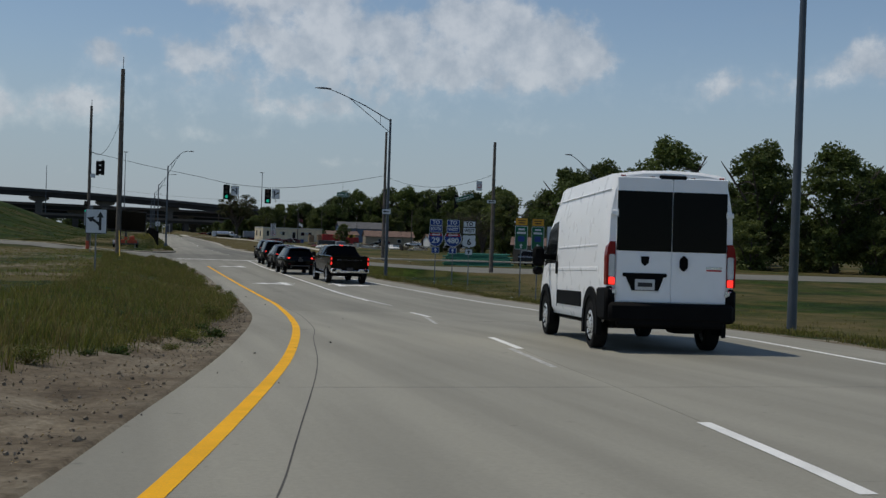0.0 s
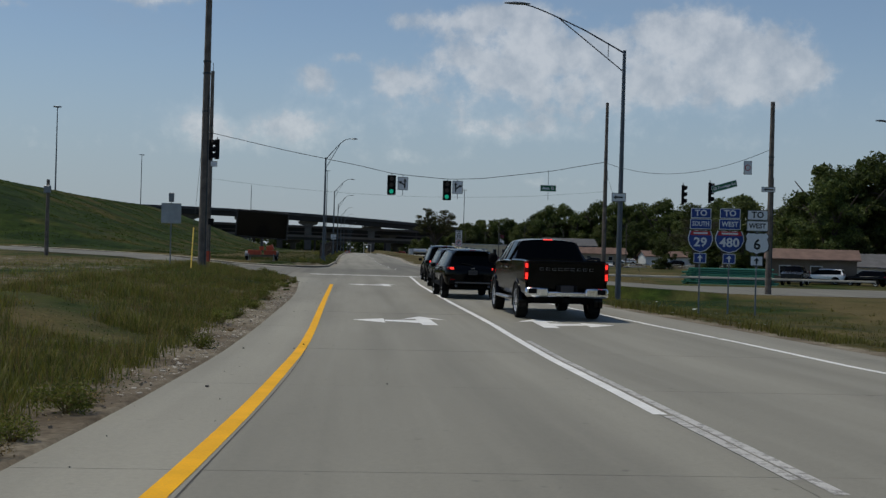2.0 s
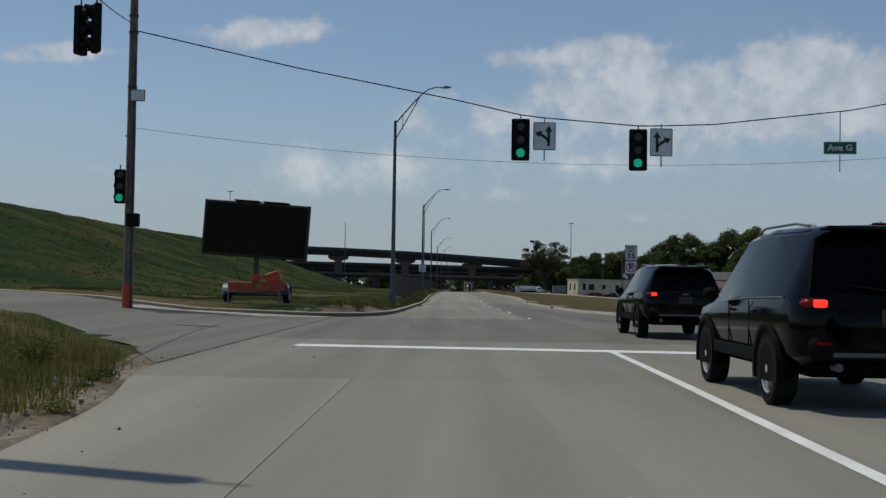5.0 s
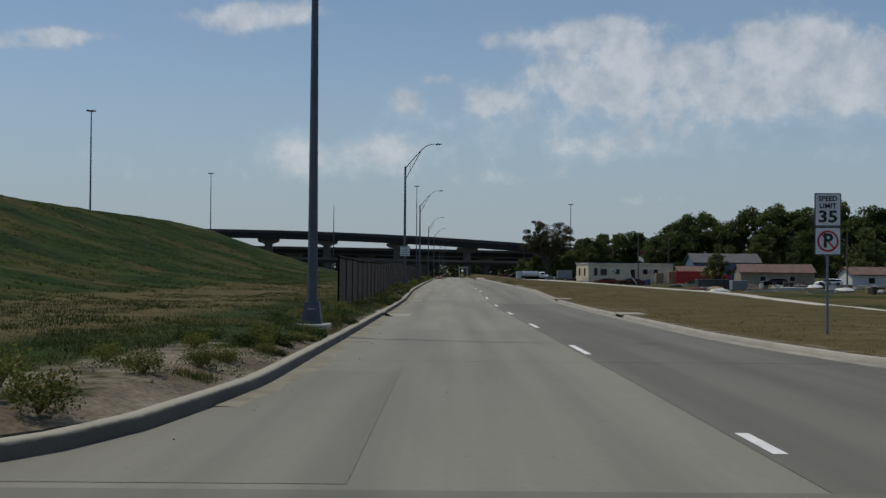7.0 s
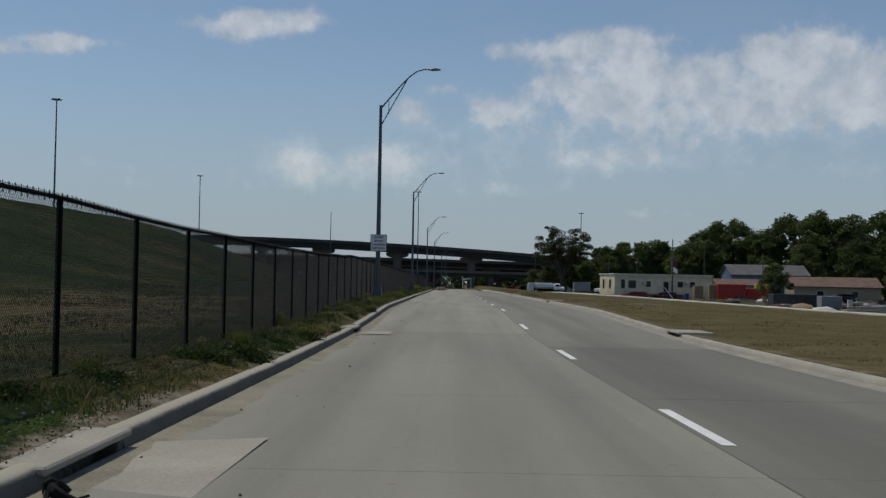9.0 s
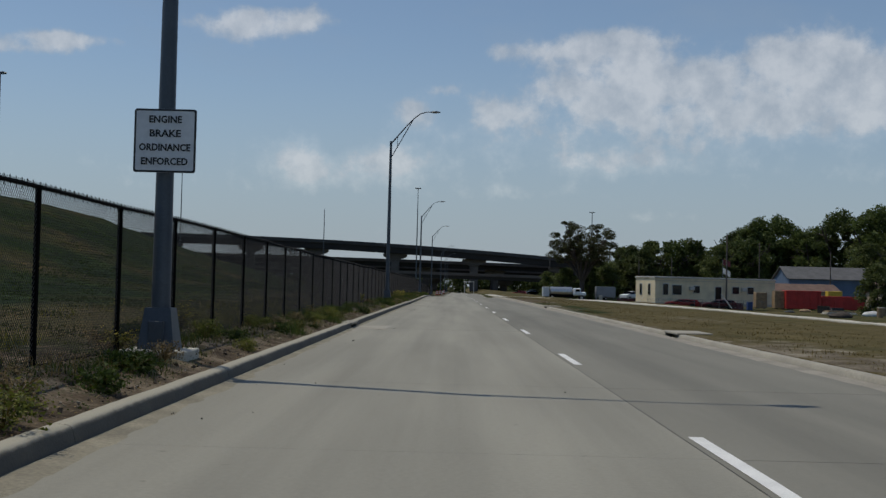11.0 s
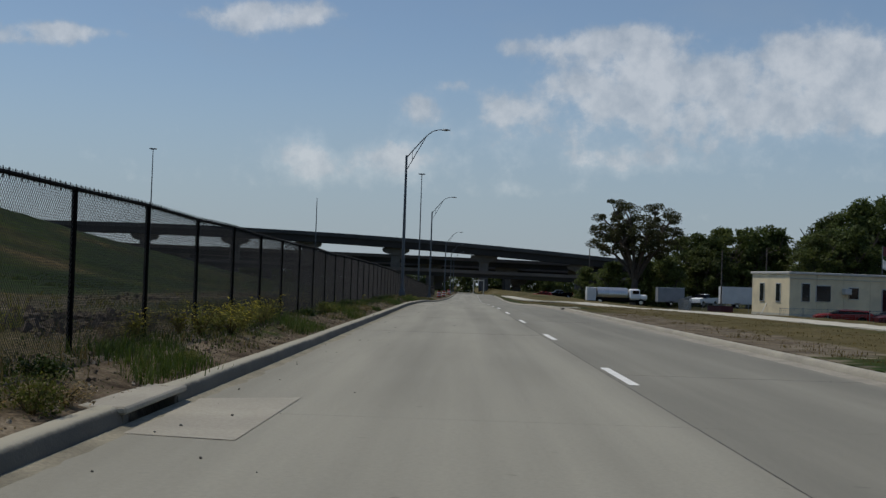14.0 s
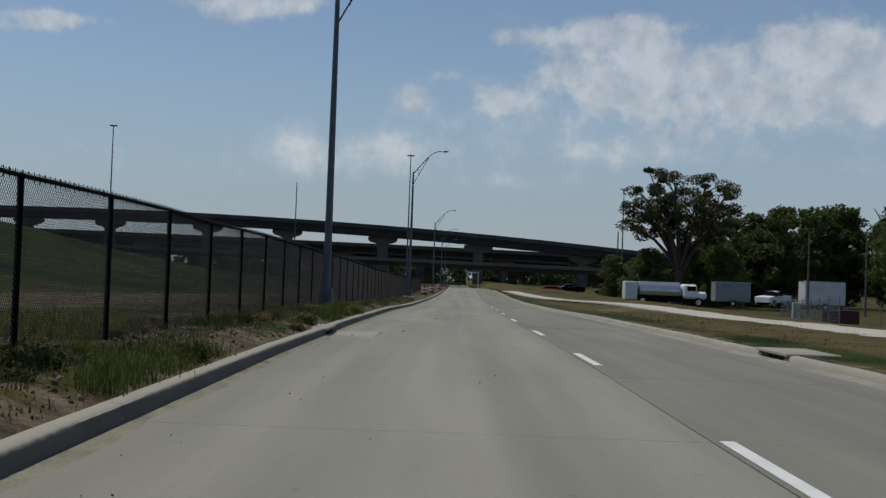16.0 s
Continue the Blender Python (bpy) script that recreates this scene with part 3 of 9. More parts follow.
for y0, y1 in zip(slab_ys, slab_ys[1:]):
    lanes = [left_edge, inner_joint, lane_line, right_edge]
    for a, b in zip(lanes, lanes[1:]):
        part("slab", strip(y0 + GAP, y1 - GAP, pad(a, GAP), pad(b, -GAP), rnd(-0.001, 0.001), 0.8 if -6 < y0 < 60 else 2.0, 2, 0.04), ROAD_PALE if a is left_edge or (y0 < 40 and b is lane_line) else ROAD_RAMP if y0 < 40 else ROAD, road)
slab_ys = [131] + [137.2 + 6.1 * i for i in range(60)] + [540, 700]
for y0, y1 in zip(slab_ys, slab_ys[1:]):
    for a, b in ((left_edge, pad(lane_line, -0.13)), (pad(lane_line, -0.13), right_edge)):
        part("slab", strip(y0 + GAP, y1 - GAP, pad(a, GAP), pad(b, -GAP), rnd(-0.001, 0.001), 2.0, 2, 0.04), (ROAD_PALE if y0 > 190 else ROAD if y0 > 155 else ROAD_GREY) if a is left_edge else (ROAD_GREY if y0 > 262 else ROAD_DARK if y0 > 185 else ROAD_JUNCTION if y0 > 160 else ROAD_WORN), road)
part("far_pavement", strip(700, 2400, pad(left_edge, 0), pad(right_edge, 0), 0.0, 20), ROAD, road)

# the junction and the side street
g = Geo()
g.grid([[(left_edge(y), y, 0), (-1.5, y, 0), (2.2, y, 0), (right_edge(y), y, 0)] for y in [104 + 1.46 * i for i in range(8)]])
part("junction_slab", g, ROAD_GREY, road)
g = Geo()
g.grid([[(left_edge(y), y, 0), (-1.5, y, 0), (2.2, y, 0), (right_edge(y), y, 0)] for y in [114.22 + 1.4 * i for i in range(13)]])
part("junction_slab", g, ROAD_JUNCTION, road)
g = strip(131.3, 141, left_edge, lambda y: -1.1, 0.004, 1.0)
part("dark_apron", g, ROAD_DARK, road, "darker worn concrete of the corner")
for y in (108.5, 114.2, 119.8, 125.6, 131.0):
    part("joint_seal", strip(y - 0.012, y + 0.012, left_edge, right_edge, 0.003, 1.0), JOINT, road, "dark sealed joint")
APRON = [(-12.0, 133.1), (-9.5, 131.35), (-6.4, 131.08), (-5.2, 131.0), (-4.65, 130.8), (-5.3, 129.1), (-6.9, 128.7), (-12.0, 129.6)]
part("corner_apron", Geo().add([(x, y, (cross_z(x) if x < -5 else 0) + 0.012) for x, y in APRON] + [(x, y, (cross_z(x) if x < -5 else 0) - 0.1) for x, y in APRON],
                               [tuple(range(8))] + [(i, (i + 1) % 8, 8 + (i + 1) % 8, 8 + i) for i in range(8)]), CURB_PALE, road, "pale dusty concrete apron at the corner")
side_street = thing("side_street", (0, 0, 0), "concrete side street climbing away from the junction", "road", kind="structure")
g = Geo()
xs = [-4.4, -4.62, -5.4, -6.2, -7.6, -9, -10, -12, -14, -16, -24, -40, -60, -100, -140]
rows = [[(x, side_of(cross_near, x) * (1 - t) + side_of(cross_far, x) * t, cross_z(x) - (0.004 if x > -4.5 else 0)) for t in (0, 0.25, 0.5, 0.75, 1)] for x in xs]
g.grid(rows)
part("pavement", g, ROAD_JUNCTION, side_street)
g = Geo()
g.grid([[(max(x, right_edge(y) + 0.004), y, cross_z(max(x, right_edge(y)))) for y in (113.5, 118, 124, 131)] for x in (6.4, 9.6, 14, 23, 60, 200)])
part("pavement", g, ROAD_JUNCTION, side_street)

# gutter silt along the kerbs
def gutter_dust(y0, y1, edge, sign, width, mat, ragged=1.0):
    """A thin wedge of silt: thickest at the kerb, running out onto the slabs."""
    rows = []
    for i in range(int((y1 - y0) / 0.2) + 1):
        y = y0 + 0.2 * i
        w = width(y)
        w = max(0.015, w * (1 + ragged * (0.6 * noise.noise((y * 0.3, sign, 0)) + 0.5 * noise.noise((y * 1.1, 4, sign)))) + 0.05 * ragged * noise.noise((y * 3.1, 9, sign)))
        z = road_z(y)
        rows.append([(edge(y), y, z + 0.018), (edge(y) + sign * w * 0.55, y, z + 0.008), (edge(y) + sign * w * 1.25, y, z - 0.004)])
    g = Geo()
    g.grid(rows)
    part("gutter_dust", g, mat, road, "dusty silt in the gutter")


gutter_dust(136, 420, left_edge, 1, table([(136, 0.34), (195, 0.3), (225, 0.12), (420, 0.12)]), SILT)
gutter_dust(139, 420, right_edge, -1, table([(139, 0.3), (420, 0.3)]), PALE_SILT, 0.3)


def marking(name, mat, y0, y1, line, w, lift=0.004, label=""):
    return part(name, strip(y0, y1, pad(line, -w / 2), pad(line, w / 2), lift, 1.0), mat, road, label)


marking("joint_seal", JOINT, -30, 64, inner_joint, 0.013, 0.002, "dark sealed joint beside the shoulder")
marking("joint_seal", JOINT, 131, 420, pad(lane_line, -0.13), 0.012, 0.002, "thin dark joint between lanes")
marking("yellow_edge_line", YELLOW_PAINT, -60, 93.8, yellow_line, 0.15, label="yellow painted edge line")
marking("white_edge_line", WHITE_PAINT, -60, 98, white_edge, 0.13, label="white painted edge line")
marking("lane_line", WHITE_PAINT, 53.4, 110.8, pad(lane_line, 0.0), 0.14, label="solid white lane line")
marking("old_lane_line", OLD_PAINT, 49.4, 64, pad(lane_line, 0.17), 0.1, 0.0025)
for y0, y1 in ((16, 19.1), (27.95, 30.9), (41.15, 44.5), (3.5, 6.6)):
    marking("lane_dash", WHITE_PAINT, y0, y1, lane_line, 0.13)
for y0, y1 in ((24.5, 28.0), (36.9, 41.0), (49.9, 53.3)):
    marking("old_lane_dash", OLD_PAINT, y0, y1, pad(lane_line, -0.16 if y0 < 45 else 0.05), 0.1, 0.0025)
dash_ends = [148.5, 160.4, 172.5, 184.6, 197.5, 211.7, 224.0, 236.3, 248.2, 260.4, 272.4, 284.9, 296.8, 308.6, 320.3, 331.4] + [341.6 + 11.7 * i for i in range(30)]
marking("lane_dash", WHITE_PAINT, 132.85, 134.15, pad(lane_line, 0.03), 0.13)
for e in dash_ends:
    marking("lane_dash", WHITE_PAINT, e - 3.05, e, lane_line, 0.13)
g = Geo()
g.grid([[(-3.4, 111.15, 0.006), (-3.4, 111.95, 0.006)], [(2.4, 110.65, 0.006), (2.4, 111.45, 0.006)], [(5.9, 110.35, 0.006), (5.9, 111.15, 0.006)]])
part("stop_line", g, WHITE_PAINT, road)


def turn_arrow(cx, cy, flip):
    """A painted arrow: straight ahead with a branch to one side."""
    g = Geo()
    s = -1 if flip else 1

    def face(pts):
        g.add([(cx + s * a, cy + b, road_z(cy + b) + 0.004) for a, b in pts], [tuple(range(len(pts)))])
    face([(0.33, -1.57), (0.67, -1.53), (0.62, 0.60), (0.27, 0.53)])
    face([(-0.10, 0.20), (0.27, 0.535), (0.62, 0.605), (1.01, 0.34), (0.43, 1.57)])
    face([(0.306, -0.90), (0.282, 0.02), (-0.47, -0.03), (-0.47, -0.47)])
    face([(-0.474, 0.45), (-0.474, -1.05), (-1.22, -0.18)])
    part("turn_arrow", g, WHITE_PAINT, road)


turn_arrow(0.22, 69.6, False)
turn_arrow(0.05, 94.6, False)
turn_arrow(3.9, 69.6, True)
turn_arrow(3.75, 94.6, True)


# ---- kerbs and storm inlets ----
INLETS_LEFT = [167.6, 191.5, 235.2, 277.2, 335.4]
INLETS_RIGHT = [167.1, 192.0, 233.4, 274.2, 332.0]


def kerb(name, line, skips, sign, label, tall=True):
    """Rolled kerb along a list of points; sign says on which side of its face the ground lies."""
    high = 1.0 if tall else 0.72
    prof = [(u, w * high) for u, w in ((0.0, -0.06), (0.002, 0.0), (0.03, 0.112), (0.042, 0.138), (0.062, 0.153), (0.10, 0.160), (0.16, 0.162), (0.20, 0.158), (0.21, 0.05))]
    ob = thing(name, (0, 0, 0), label, "kerb", kind="structure")
    run = []

    def flush():
        if len(run) < 2:
            return
        rows = []
        for n_at, p in enumerate(run):
            a, b = Vector(run[max(n_at - 1, 0)]), Vector(run[min(n_at + 1, len(run) - 1)])
            d = b - a
            nrm = Vector((-d.y, d.x)).normalized() * sign
            wob = 0.009 * noise.noise((p[1] * 0.7, p[0], 1)) + 0.004 * noise.noise((p[1] * 3.7, p[0], 5))
            rows.append([(p[0] + nrm.x * (u + wob * (0.4 + i % 3 * 0.3)), p[1] + nrm.y * u, road_z(p[1]) + w + (wob * 0.6 if w > 0.08 else 0) + (cross_z(p[0]) if p[0] < -5 else 0)) for i, (u, w) in enumerate(prof)])
        g = Geo()
        g.grid(rows)
        g.add(rows[0], [tuple(range(len(prof)))])
        g.add(rows[-1], [tuple(range(len(prof)))])
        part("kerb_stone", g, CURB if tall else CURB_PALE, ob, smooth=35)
    for p in line:
        if any(abs(p[1] - s) < 0.75 for s in skips) and p[0] > -4:
            flush()
            run = []
        else:
            run.append(p)
            if len(run) == 25:
                flush()
                run = [(p[0], p[1] + 0.008) if sign > 0 else p]
    flush()


corner = [(-30, 145.0), (-24, 141.4), (-14, 134.6), (-11.5, 132.8), (-9.5, 131.4), (-6.6, 131.12), (-5.4, 131.1), (-4.6, 131.3), (-4.0, 131.8), (-3.55, 132.7), (-3.2, 134), (-2.98, 136)]
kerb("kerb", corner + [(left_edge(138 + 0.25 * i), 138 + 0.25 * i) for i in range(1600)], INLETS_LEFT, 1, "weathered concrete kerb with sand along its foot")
corner = [(40, 131.5), (20, 131.4), (14, 131.8), (11, 133), (9.6, 135), (9.0, 137)]
kerb("kerb", [(right_edge(138 + 0.25 * i), 138 + 0.25 * i) for i in range(1600, -1, -1)] + list(reversed(corner)), INLETS_RIGHT, 1, "low dusty concrete kerb edging dry grass", tall=False)


def storm_inlet(x, y, sign, label):
    z = road_z(y)
    ob = thing("storm_inlet", (x, y, z), label, "drain", "storm inlets")
    g = Geo()
    g.cbox((sign * 0.45, 0, 0.128), (0.95, 2.0, 0.06), 0.015)
    part("cover_slab", g, CURB_PALE, ob)
    g = Geo()
    g.cbox((sign * 0.42, -0.84, -0.005), (0.8, 0.16, 0.2), 0.01)
    part("side_wall", g, CURB, ob)
    part("side_wall", Geo().cbox((sign * 0.42, 0.84, -0.005), (0.8, 0.16, 0.2), 0.01), CURB, ob)
    g = Geo()
    g.box((sign * 0.55, 0, -0.08), (0.06, 1.6, 0.34))
    g.box((sign * 0.38, 0, -0.27), (0.8, 1.6, 0.04))
    part("throat", g, PIT, ob, "dark open drain throat")
    if sign > 0:
        return
    g = Geo()
    g.grid([[(-sign * 0.95, -1.5, 0.006), (0, -1.3, 0.004)], [(-sign * 1.0, 1.7, 0.006), (0, 1.3, 0.004)]])
    part("apron", g, CURB_PALE, ob, "pale concrete apron")


for y in INLETS_LEFT:
    storm_inlet(left_edge(y), y, -1, "concrete storm drain inlet set into the kerb")
for y in INLETS_RIGHT:
    storm_inlet(right_edge(y), y, 1, "concrete storm drain inlet with debris beside dry grass")

# footpath
path_c = table([(135, 23.5), (180, 22.0), (218, 19.4), (250, 18.8), (281, 18.3), (300, 17.2), (317, 16.2), (335, 14.6), (347, 13.9), (362, 15.0), (377, 15.6), (390, 15.5), (407, 14.8), (420, 13.7), (436, 12.4), (470, 11.6), (533, 11.4), (700, 11.6)])
walk_way = thing("footpath", (0, 0, 0), "pale concrete footpath through dry grass", "footpath", kind="structure")
half_w = table([(140, 0.75), (270, 0.8), (300, 1.4), (335, 2.2), (700, 2.2)])
y = 140.0
while y < 520:
    y1 = y + (3.0 if y > 250 else 6.0)
    rows = [[(path_c(v) - 0.45 - 0.75 * half_w(v), v, land(path_c(v), v) + 0.05), (path_c(v) - 0.45 + 0.75 * half_w(v), v, land(path_c(v), v) + 0.05)] for v in (y + 0.01, (y + y1) / 2, y1 - 0.01)]
    g = Geo()
    g.grid(rows)
    for j in (0, 1):
        g.grid([[r[j], (r[j][0], r[j][1], r[j][2] - 0.12)] for r in rows])
    part("paving_slab", g, WALKWAY, walk_way)
    y = y1


# ---- chain-link fence ----
def fence():
    step, h, r = 3.015, 1.955, 0.0031
    ob = thing("chain_link_fence", (-4.3, 165.4, 0), "tall black vinyl chain-link fence along the grass verge", "fence")
    g = Geo()
    lines, pitch = [], 0.058
    k = -h
    while k < step:
        for s in (1, -1):
            pts = []
            for z in (0.0, h):
                pts.append((k + (z if s > 0 else h - z), z))
            (a0, z0), (a1, z1) = pts
            if a0 > a1:
                a0, z0, a1, z1 = a1, z1, a0, z0
            lo, hi = max(a0, 0), min(a1, step)
            if hi - lo > 0.02:
                zz = lambda a: z0 + (z1 - z0) * (a - a0) / (a1 - a0)
                lines.append(((lo, zz(lo)), (hi, zz(hi)), s))
        k += pitch
    for (a, za), (b, zb), s in lines:
        g.tube([(0.004 * s, a, za), (0.004 * s, b, zb)], r, 3, caps=False)
    mesh_panel = g.mesh("mesh_panel", MESH_WIRE, fix=False)
    g = Geo()
    g.tube([(0, 0, -0.3), (0, 0, h - 0.075)], 0.035, 8)
    g.cyl((0, 0, h - 0.08), (0, 0, h - 0.03), 0.042, 0.03, 8)
    post = g.mesh("post", BLACK_VINYL, 40)
    g = Geo()
    g.cyl((0, 0, h - 0.045), (0, step, h - 0.045), 0.024, n=6)
    for k in range(int(step / 0.156)):
        g.cyl((0.01, 0.03 + k * 0.156, h - 0.1), (-0.006, 0.06 + k * 0.156, h + 0.012), 0.006, n=3)
    rail = g.mesh("top_rail", BLACK_VINYL, 40)
    g = Geo()
    g.cyl((0, 0, 0.06), (0, step, 0.06), 0.006, n=4)
    wire = g.mesh("tension_wire", BLACK_VINYL)
    n = 105
    sink = table([(165, 0.0), (225, 0.0), (240, 0.05), (290, 0.10), (600, 0.10)])
    for i in range(n):
        y = 165.4 + step * i
        z = land(-4.3, y) - 0.05 - sink(y)
        z1 = land(-4.3, y + step) - 0.05 - sink(y + step)
        m = pose(0, step * i, z, math.degrees(math.atan2(z1 - z, step)))
        part("post", post, None, ob, at=pose(0, step * i, z))
        part("mesh_panel", mesh_panel, None, ob, at=m)
        part("top_rail", rail, None, ob, at=m)
        part("tension_wire", wire, None, ob, at=m)


fence()


# ---- street lamps ----
def street_lamp(x, y, z, top, reach, lift, label, base=True, turn=0.0, r0=0.125, group="street lamps along the road", straight=False):
    ob = thing("street_lamp", (x, y, z), label, "street lamp", group, turn=turn)
    h = top - z
    g = Geo()
    g.tube([(0, 0, 0.02), (0, 0, h * 0.5), (0, 0, h)], [r0, r0 * 0.8, r0 * 0.58], 14)
    part("pole", g, LAMP_STEEL, ob, smooth=40)
    g = Geo()
    bend = ((0.35, 0.44), (0.57, 0.70), (0.70, 0.845), (0.80, 0.94), (0.90, 1.0)) if straight else ((0.35, 0.56), (0.5, 0.8), (0.62, 0.94), (0.75, 1.0), (0.88, 1.01))
    g.tube([(0.03, 0, h - 0.12)] + [(reach * a, 0, h + lift * b) for a, b in bend], [0.04, 0.036, 0.034, 0.033, 0.03, 0.03], 8)
    part("arm", g, LAMP_STEEL, ob, smooth=40)
    g = Geo()
    g.tube([(0.05, 0, h - (0.5 if straight else 0.95) * reach / 2.8), (reach * (0.57 if straight else 0.46), 0, h + lift * (0.69 if straight else 0.73))], 0.028, 6)
    part("brace", g, LAMP_STEEL, ob, smooth=40)
    g = Geo()
    g.cyl((reach * 0.14, 0, h + lift * 0.15), (reach * 0.14, 0, h - (0.18 if straight else 0.42) * reach / 2.8), 0.018, n=6)
    part("strut", g, LAMP_STEEL, ob)
    g = Geo()
    g.tube([(reach * 0.82, 0, h + lift * 1.0), (reach * 0.88, 0, h + lift * 1.005), (reach * 0.95, 0, h + lift * 1.01), (reach * 1.04, 0, h + lift * 1.0)], [0.05, 0.13, 0.15, 0.06], 10)
    head = part("lamp_head", g, GALV, ob, smooth=50)
    for v in head.data.vertices:
        v.co.z = h + lift + (v.co.z - h - lift) * 0.5
    if base:
        g = Geo()
        a, b, hh = 0.235, 0.165, 0.55
        g.add([(sx * a, sy * a, 0.02) for sx, sy in ((-1, -1), (1, -1), (1, 1), (-1, 1))] + [(sx * b, sy * b, hh) for sx, sy in ((-1, -1), (1, -1), (1, 1), (-1, 1))],
              [(0, 1, 5, 4), (1, 2, 6, 5), (2, 3, 7, 6), (3, 0, 4, 7), (4, 5, 6, 7), (3, 2, 1, 0)])
        g.cbox((0, -a + 0.02, 0.25), (0.2, 0.05, 0.26), 0.008)
        part("breakaway_base", g, LAMP_STEEL, ob, "tapered square base with access door")
        g = Geo()
        g.cbox((0, 0, -0.08), (0.86, 0.8, 0.2), 0.02)
        part("foundation", g, WALKWAY, ob, "concrete footing")
    return ob


for x, y in ((-3.62, 151.2), (-3.75, 216.7), (-3.8, 271.5), (-3.85, 346.4), (-3.5, 409.5), (-2.4, 473), (-1.8, 536), (-1.4, 599)):
    street_lamp(x, y, land(x, y) + 0.03, 9.8 if y < 400 else 9.95 if y < 420 else 8.6, 2.8, 1.8, "grey tapered steel street lamp with truss arm over the kerb")
street_lamp(11.9, 98.6, land(11.9, 98.6), 11.55, 5.7, 2.05, "tall grey street lamp with long truss arm beside junction", base=False, straight=True, turn=180, r0=0.14, group="lamps at the junction")
street_lamp(11.5, 39.6, land(11.5, 39.6), 12.4, 5.7, 2.05, "tall grey street lamp with long truss arm beside the ramp", base=False, straight=True, turn=180, r0=0.14, group="lamps at the junction")
street_lamp(37.0, 118, -1.2, 8.7, 3.4, 2.3, "galvanised street lamp with truss arm by houses", base=False, straight=True, turn=180, r0=0.11, group="lamps at the junction")


def high_mast(x, y, z, top, label="tall steel high-mast highway light", heads=True):
    ob = thing("high_mast_light", (x, y, z), label, "light mast", "high-mast lights")
    h = top - z
    g = Geo()
    g.tube([(0, 0, 0), (0, 0, h * 0.5), (0, 0, h)], [0.38, 0.26, 0.16], 10)
    part("mast", g, LAMP_STEEL, ob, smooth=40)
    if not heads:
        return
    g = Geo()
    g.cyl((0, 0, h - 0.4), (0, 0, h), 0.6, 0.45, 12)
    part("ring", g, LAMP_STEEL, ob, smooth=40)
    for k in range(8):
        a = k * math.pi / 4
        g = Geo()
        g.cbox((math.cos(a) * 1.15, math.sin(a) * 1.15, h - 0.12), (0.7, 0.5, 0.36), 0.07, Matrix.Rotation(a, 3, "Z"))
        part("lamp_head", g, GALV, ob)


for x, y, top in ((-123, 731, 51.3), (-16.9, 766, 47.9), (70.8, 796, 40.2), (-109.6, 481.4, 49.9), (-79.4, 271.5, 40.2)):
    high_mast(x, y, land(x, y) - 0.5, top)
high_mast(-66.5, 808.6, land(-66.5, 808.6) - 0.5, 39.2, "slim bare steel mast beyond the embankment", heads=False)


# ---- flyover ----
def deck_z(x):
    return 21.0 - 0.055 * x - 0.00017 * x * x


def flyover(name, y, top, thick, rail, label, face=None):
    ob = thing(name, (0, y, 0), label, "bridge", "flyovers")
    xs = [-420 + 20 * i for i in range(43)]

    def beam(nm, y0, y1, z0, z1, mat):
        g = Geo()
        rows = [[(x, y0, top(x) + z0), (x, y0, top(x) + z1), (x, y1, top(x) + z1), (x, y1, top(x) + z0), (x, y0, top(x) + z0)] for x in xs]
        g.grid(rows)
        part(nm, g, mat, ob)
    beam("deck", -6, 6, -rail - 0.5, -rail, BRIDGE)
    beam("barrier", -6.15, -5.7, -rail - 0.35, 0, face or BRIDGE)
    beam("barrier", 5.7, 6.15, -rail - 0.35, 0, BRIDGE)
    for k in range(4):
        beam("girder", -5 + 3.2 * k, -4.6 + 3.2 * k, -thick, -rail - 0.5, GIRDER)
    return ob


up = flyover("flyover", 825, deck_z, 4.9, 1.3, "long concrete highway flyover on hammerhead piers")
mid = flyover("flyover", 850, lambda x: 14.6 - 0.014 * x - 0.00002 * x * x, 3.9, 1.2, "lower highway bridge with dark steel girders", RAIL_LIT_CONCRETE)
def low_z(x):
    return 11.5 - 0.016 * x


low = flyover("flyover", 872, low_z, 6.2, 1.2, "lowest highway bridge with dark steel girders", RAIL_LIT_CONCRETE)


def front_z(x):
    return 7.7 - 0.012 * x


front = flyover("flyover", 785, front_z, 3.0, 1.0, "low dark highway bridge under the flyovers", RAIL_LIT_CONCRETE)


def pier(parent, x, top, width, depth_y):
    g = Geo()
    z = top
    half = [(0.50, -0.25), (0.515, -0.8), (0.50, -1.5), (0.45, -2.1), (0.36, -2.55), (0.25, -2.85), (0.2, -3.4)]
    g.plate([(-width * 0.48, z), (width * 0.48, z)] + [(width * a, z + b) for a, b in half] + [(-width * a, z + b) for a, b in reversed(half)], 3.4, Matrix.Translation((x, depth_y, 0)))
    part("pier_cap", g, PIER, parent)
    for k in range(4):
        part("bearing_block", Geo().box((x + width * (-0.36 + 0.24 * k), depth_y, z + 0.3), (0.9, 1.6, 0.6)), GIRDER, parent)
    g = Geo()
    g.cbox((x, depth_y, (z - 3.3 - 1.5) / 2), (width * 0.36, 2.6, z - 3.3 + 1.5), 0.3)
    part("pier_shaft", g, PIER, parent)


for x in (-230, -186, -150, -107, -72, -30, 12, 58, 104, 150, 196):
    pier(up, x, deck_z(x) - 4.9, 12.5, 0)
for x in (-180, -140, -95, -50, -14, 24, 60, 100, 140):
    pier(mid, x, 14.6 - 0.014 * x - 0.00002 * x * x - 3.9, 11, 0)
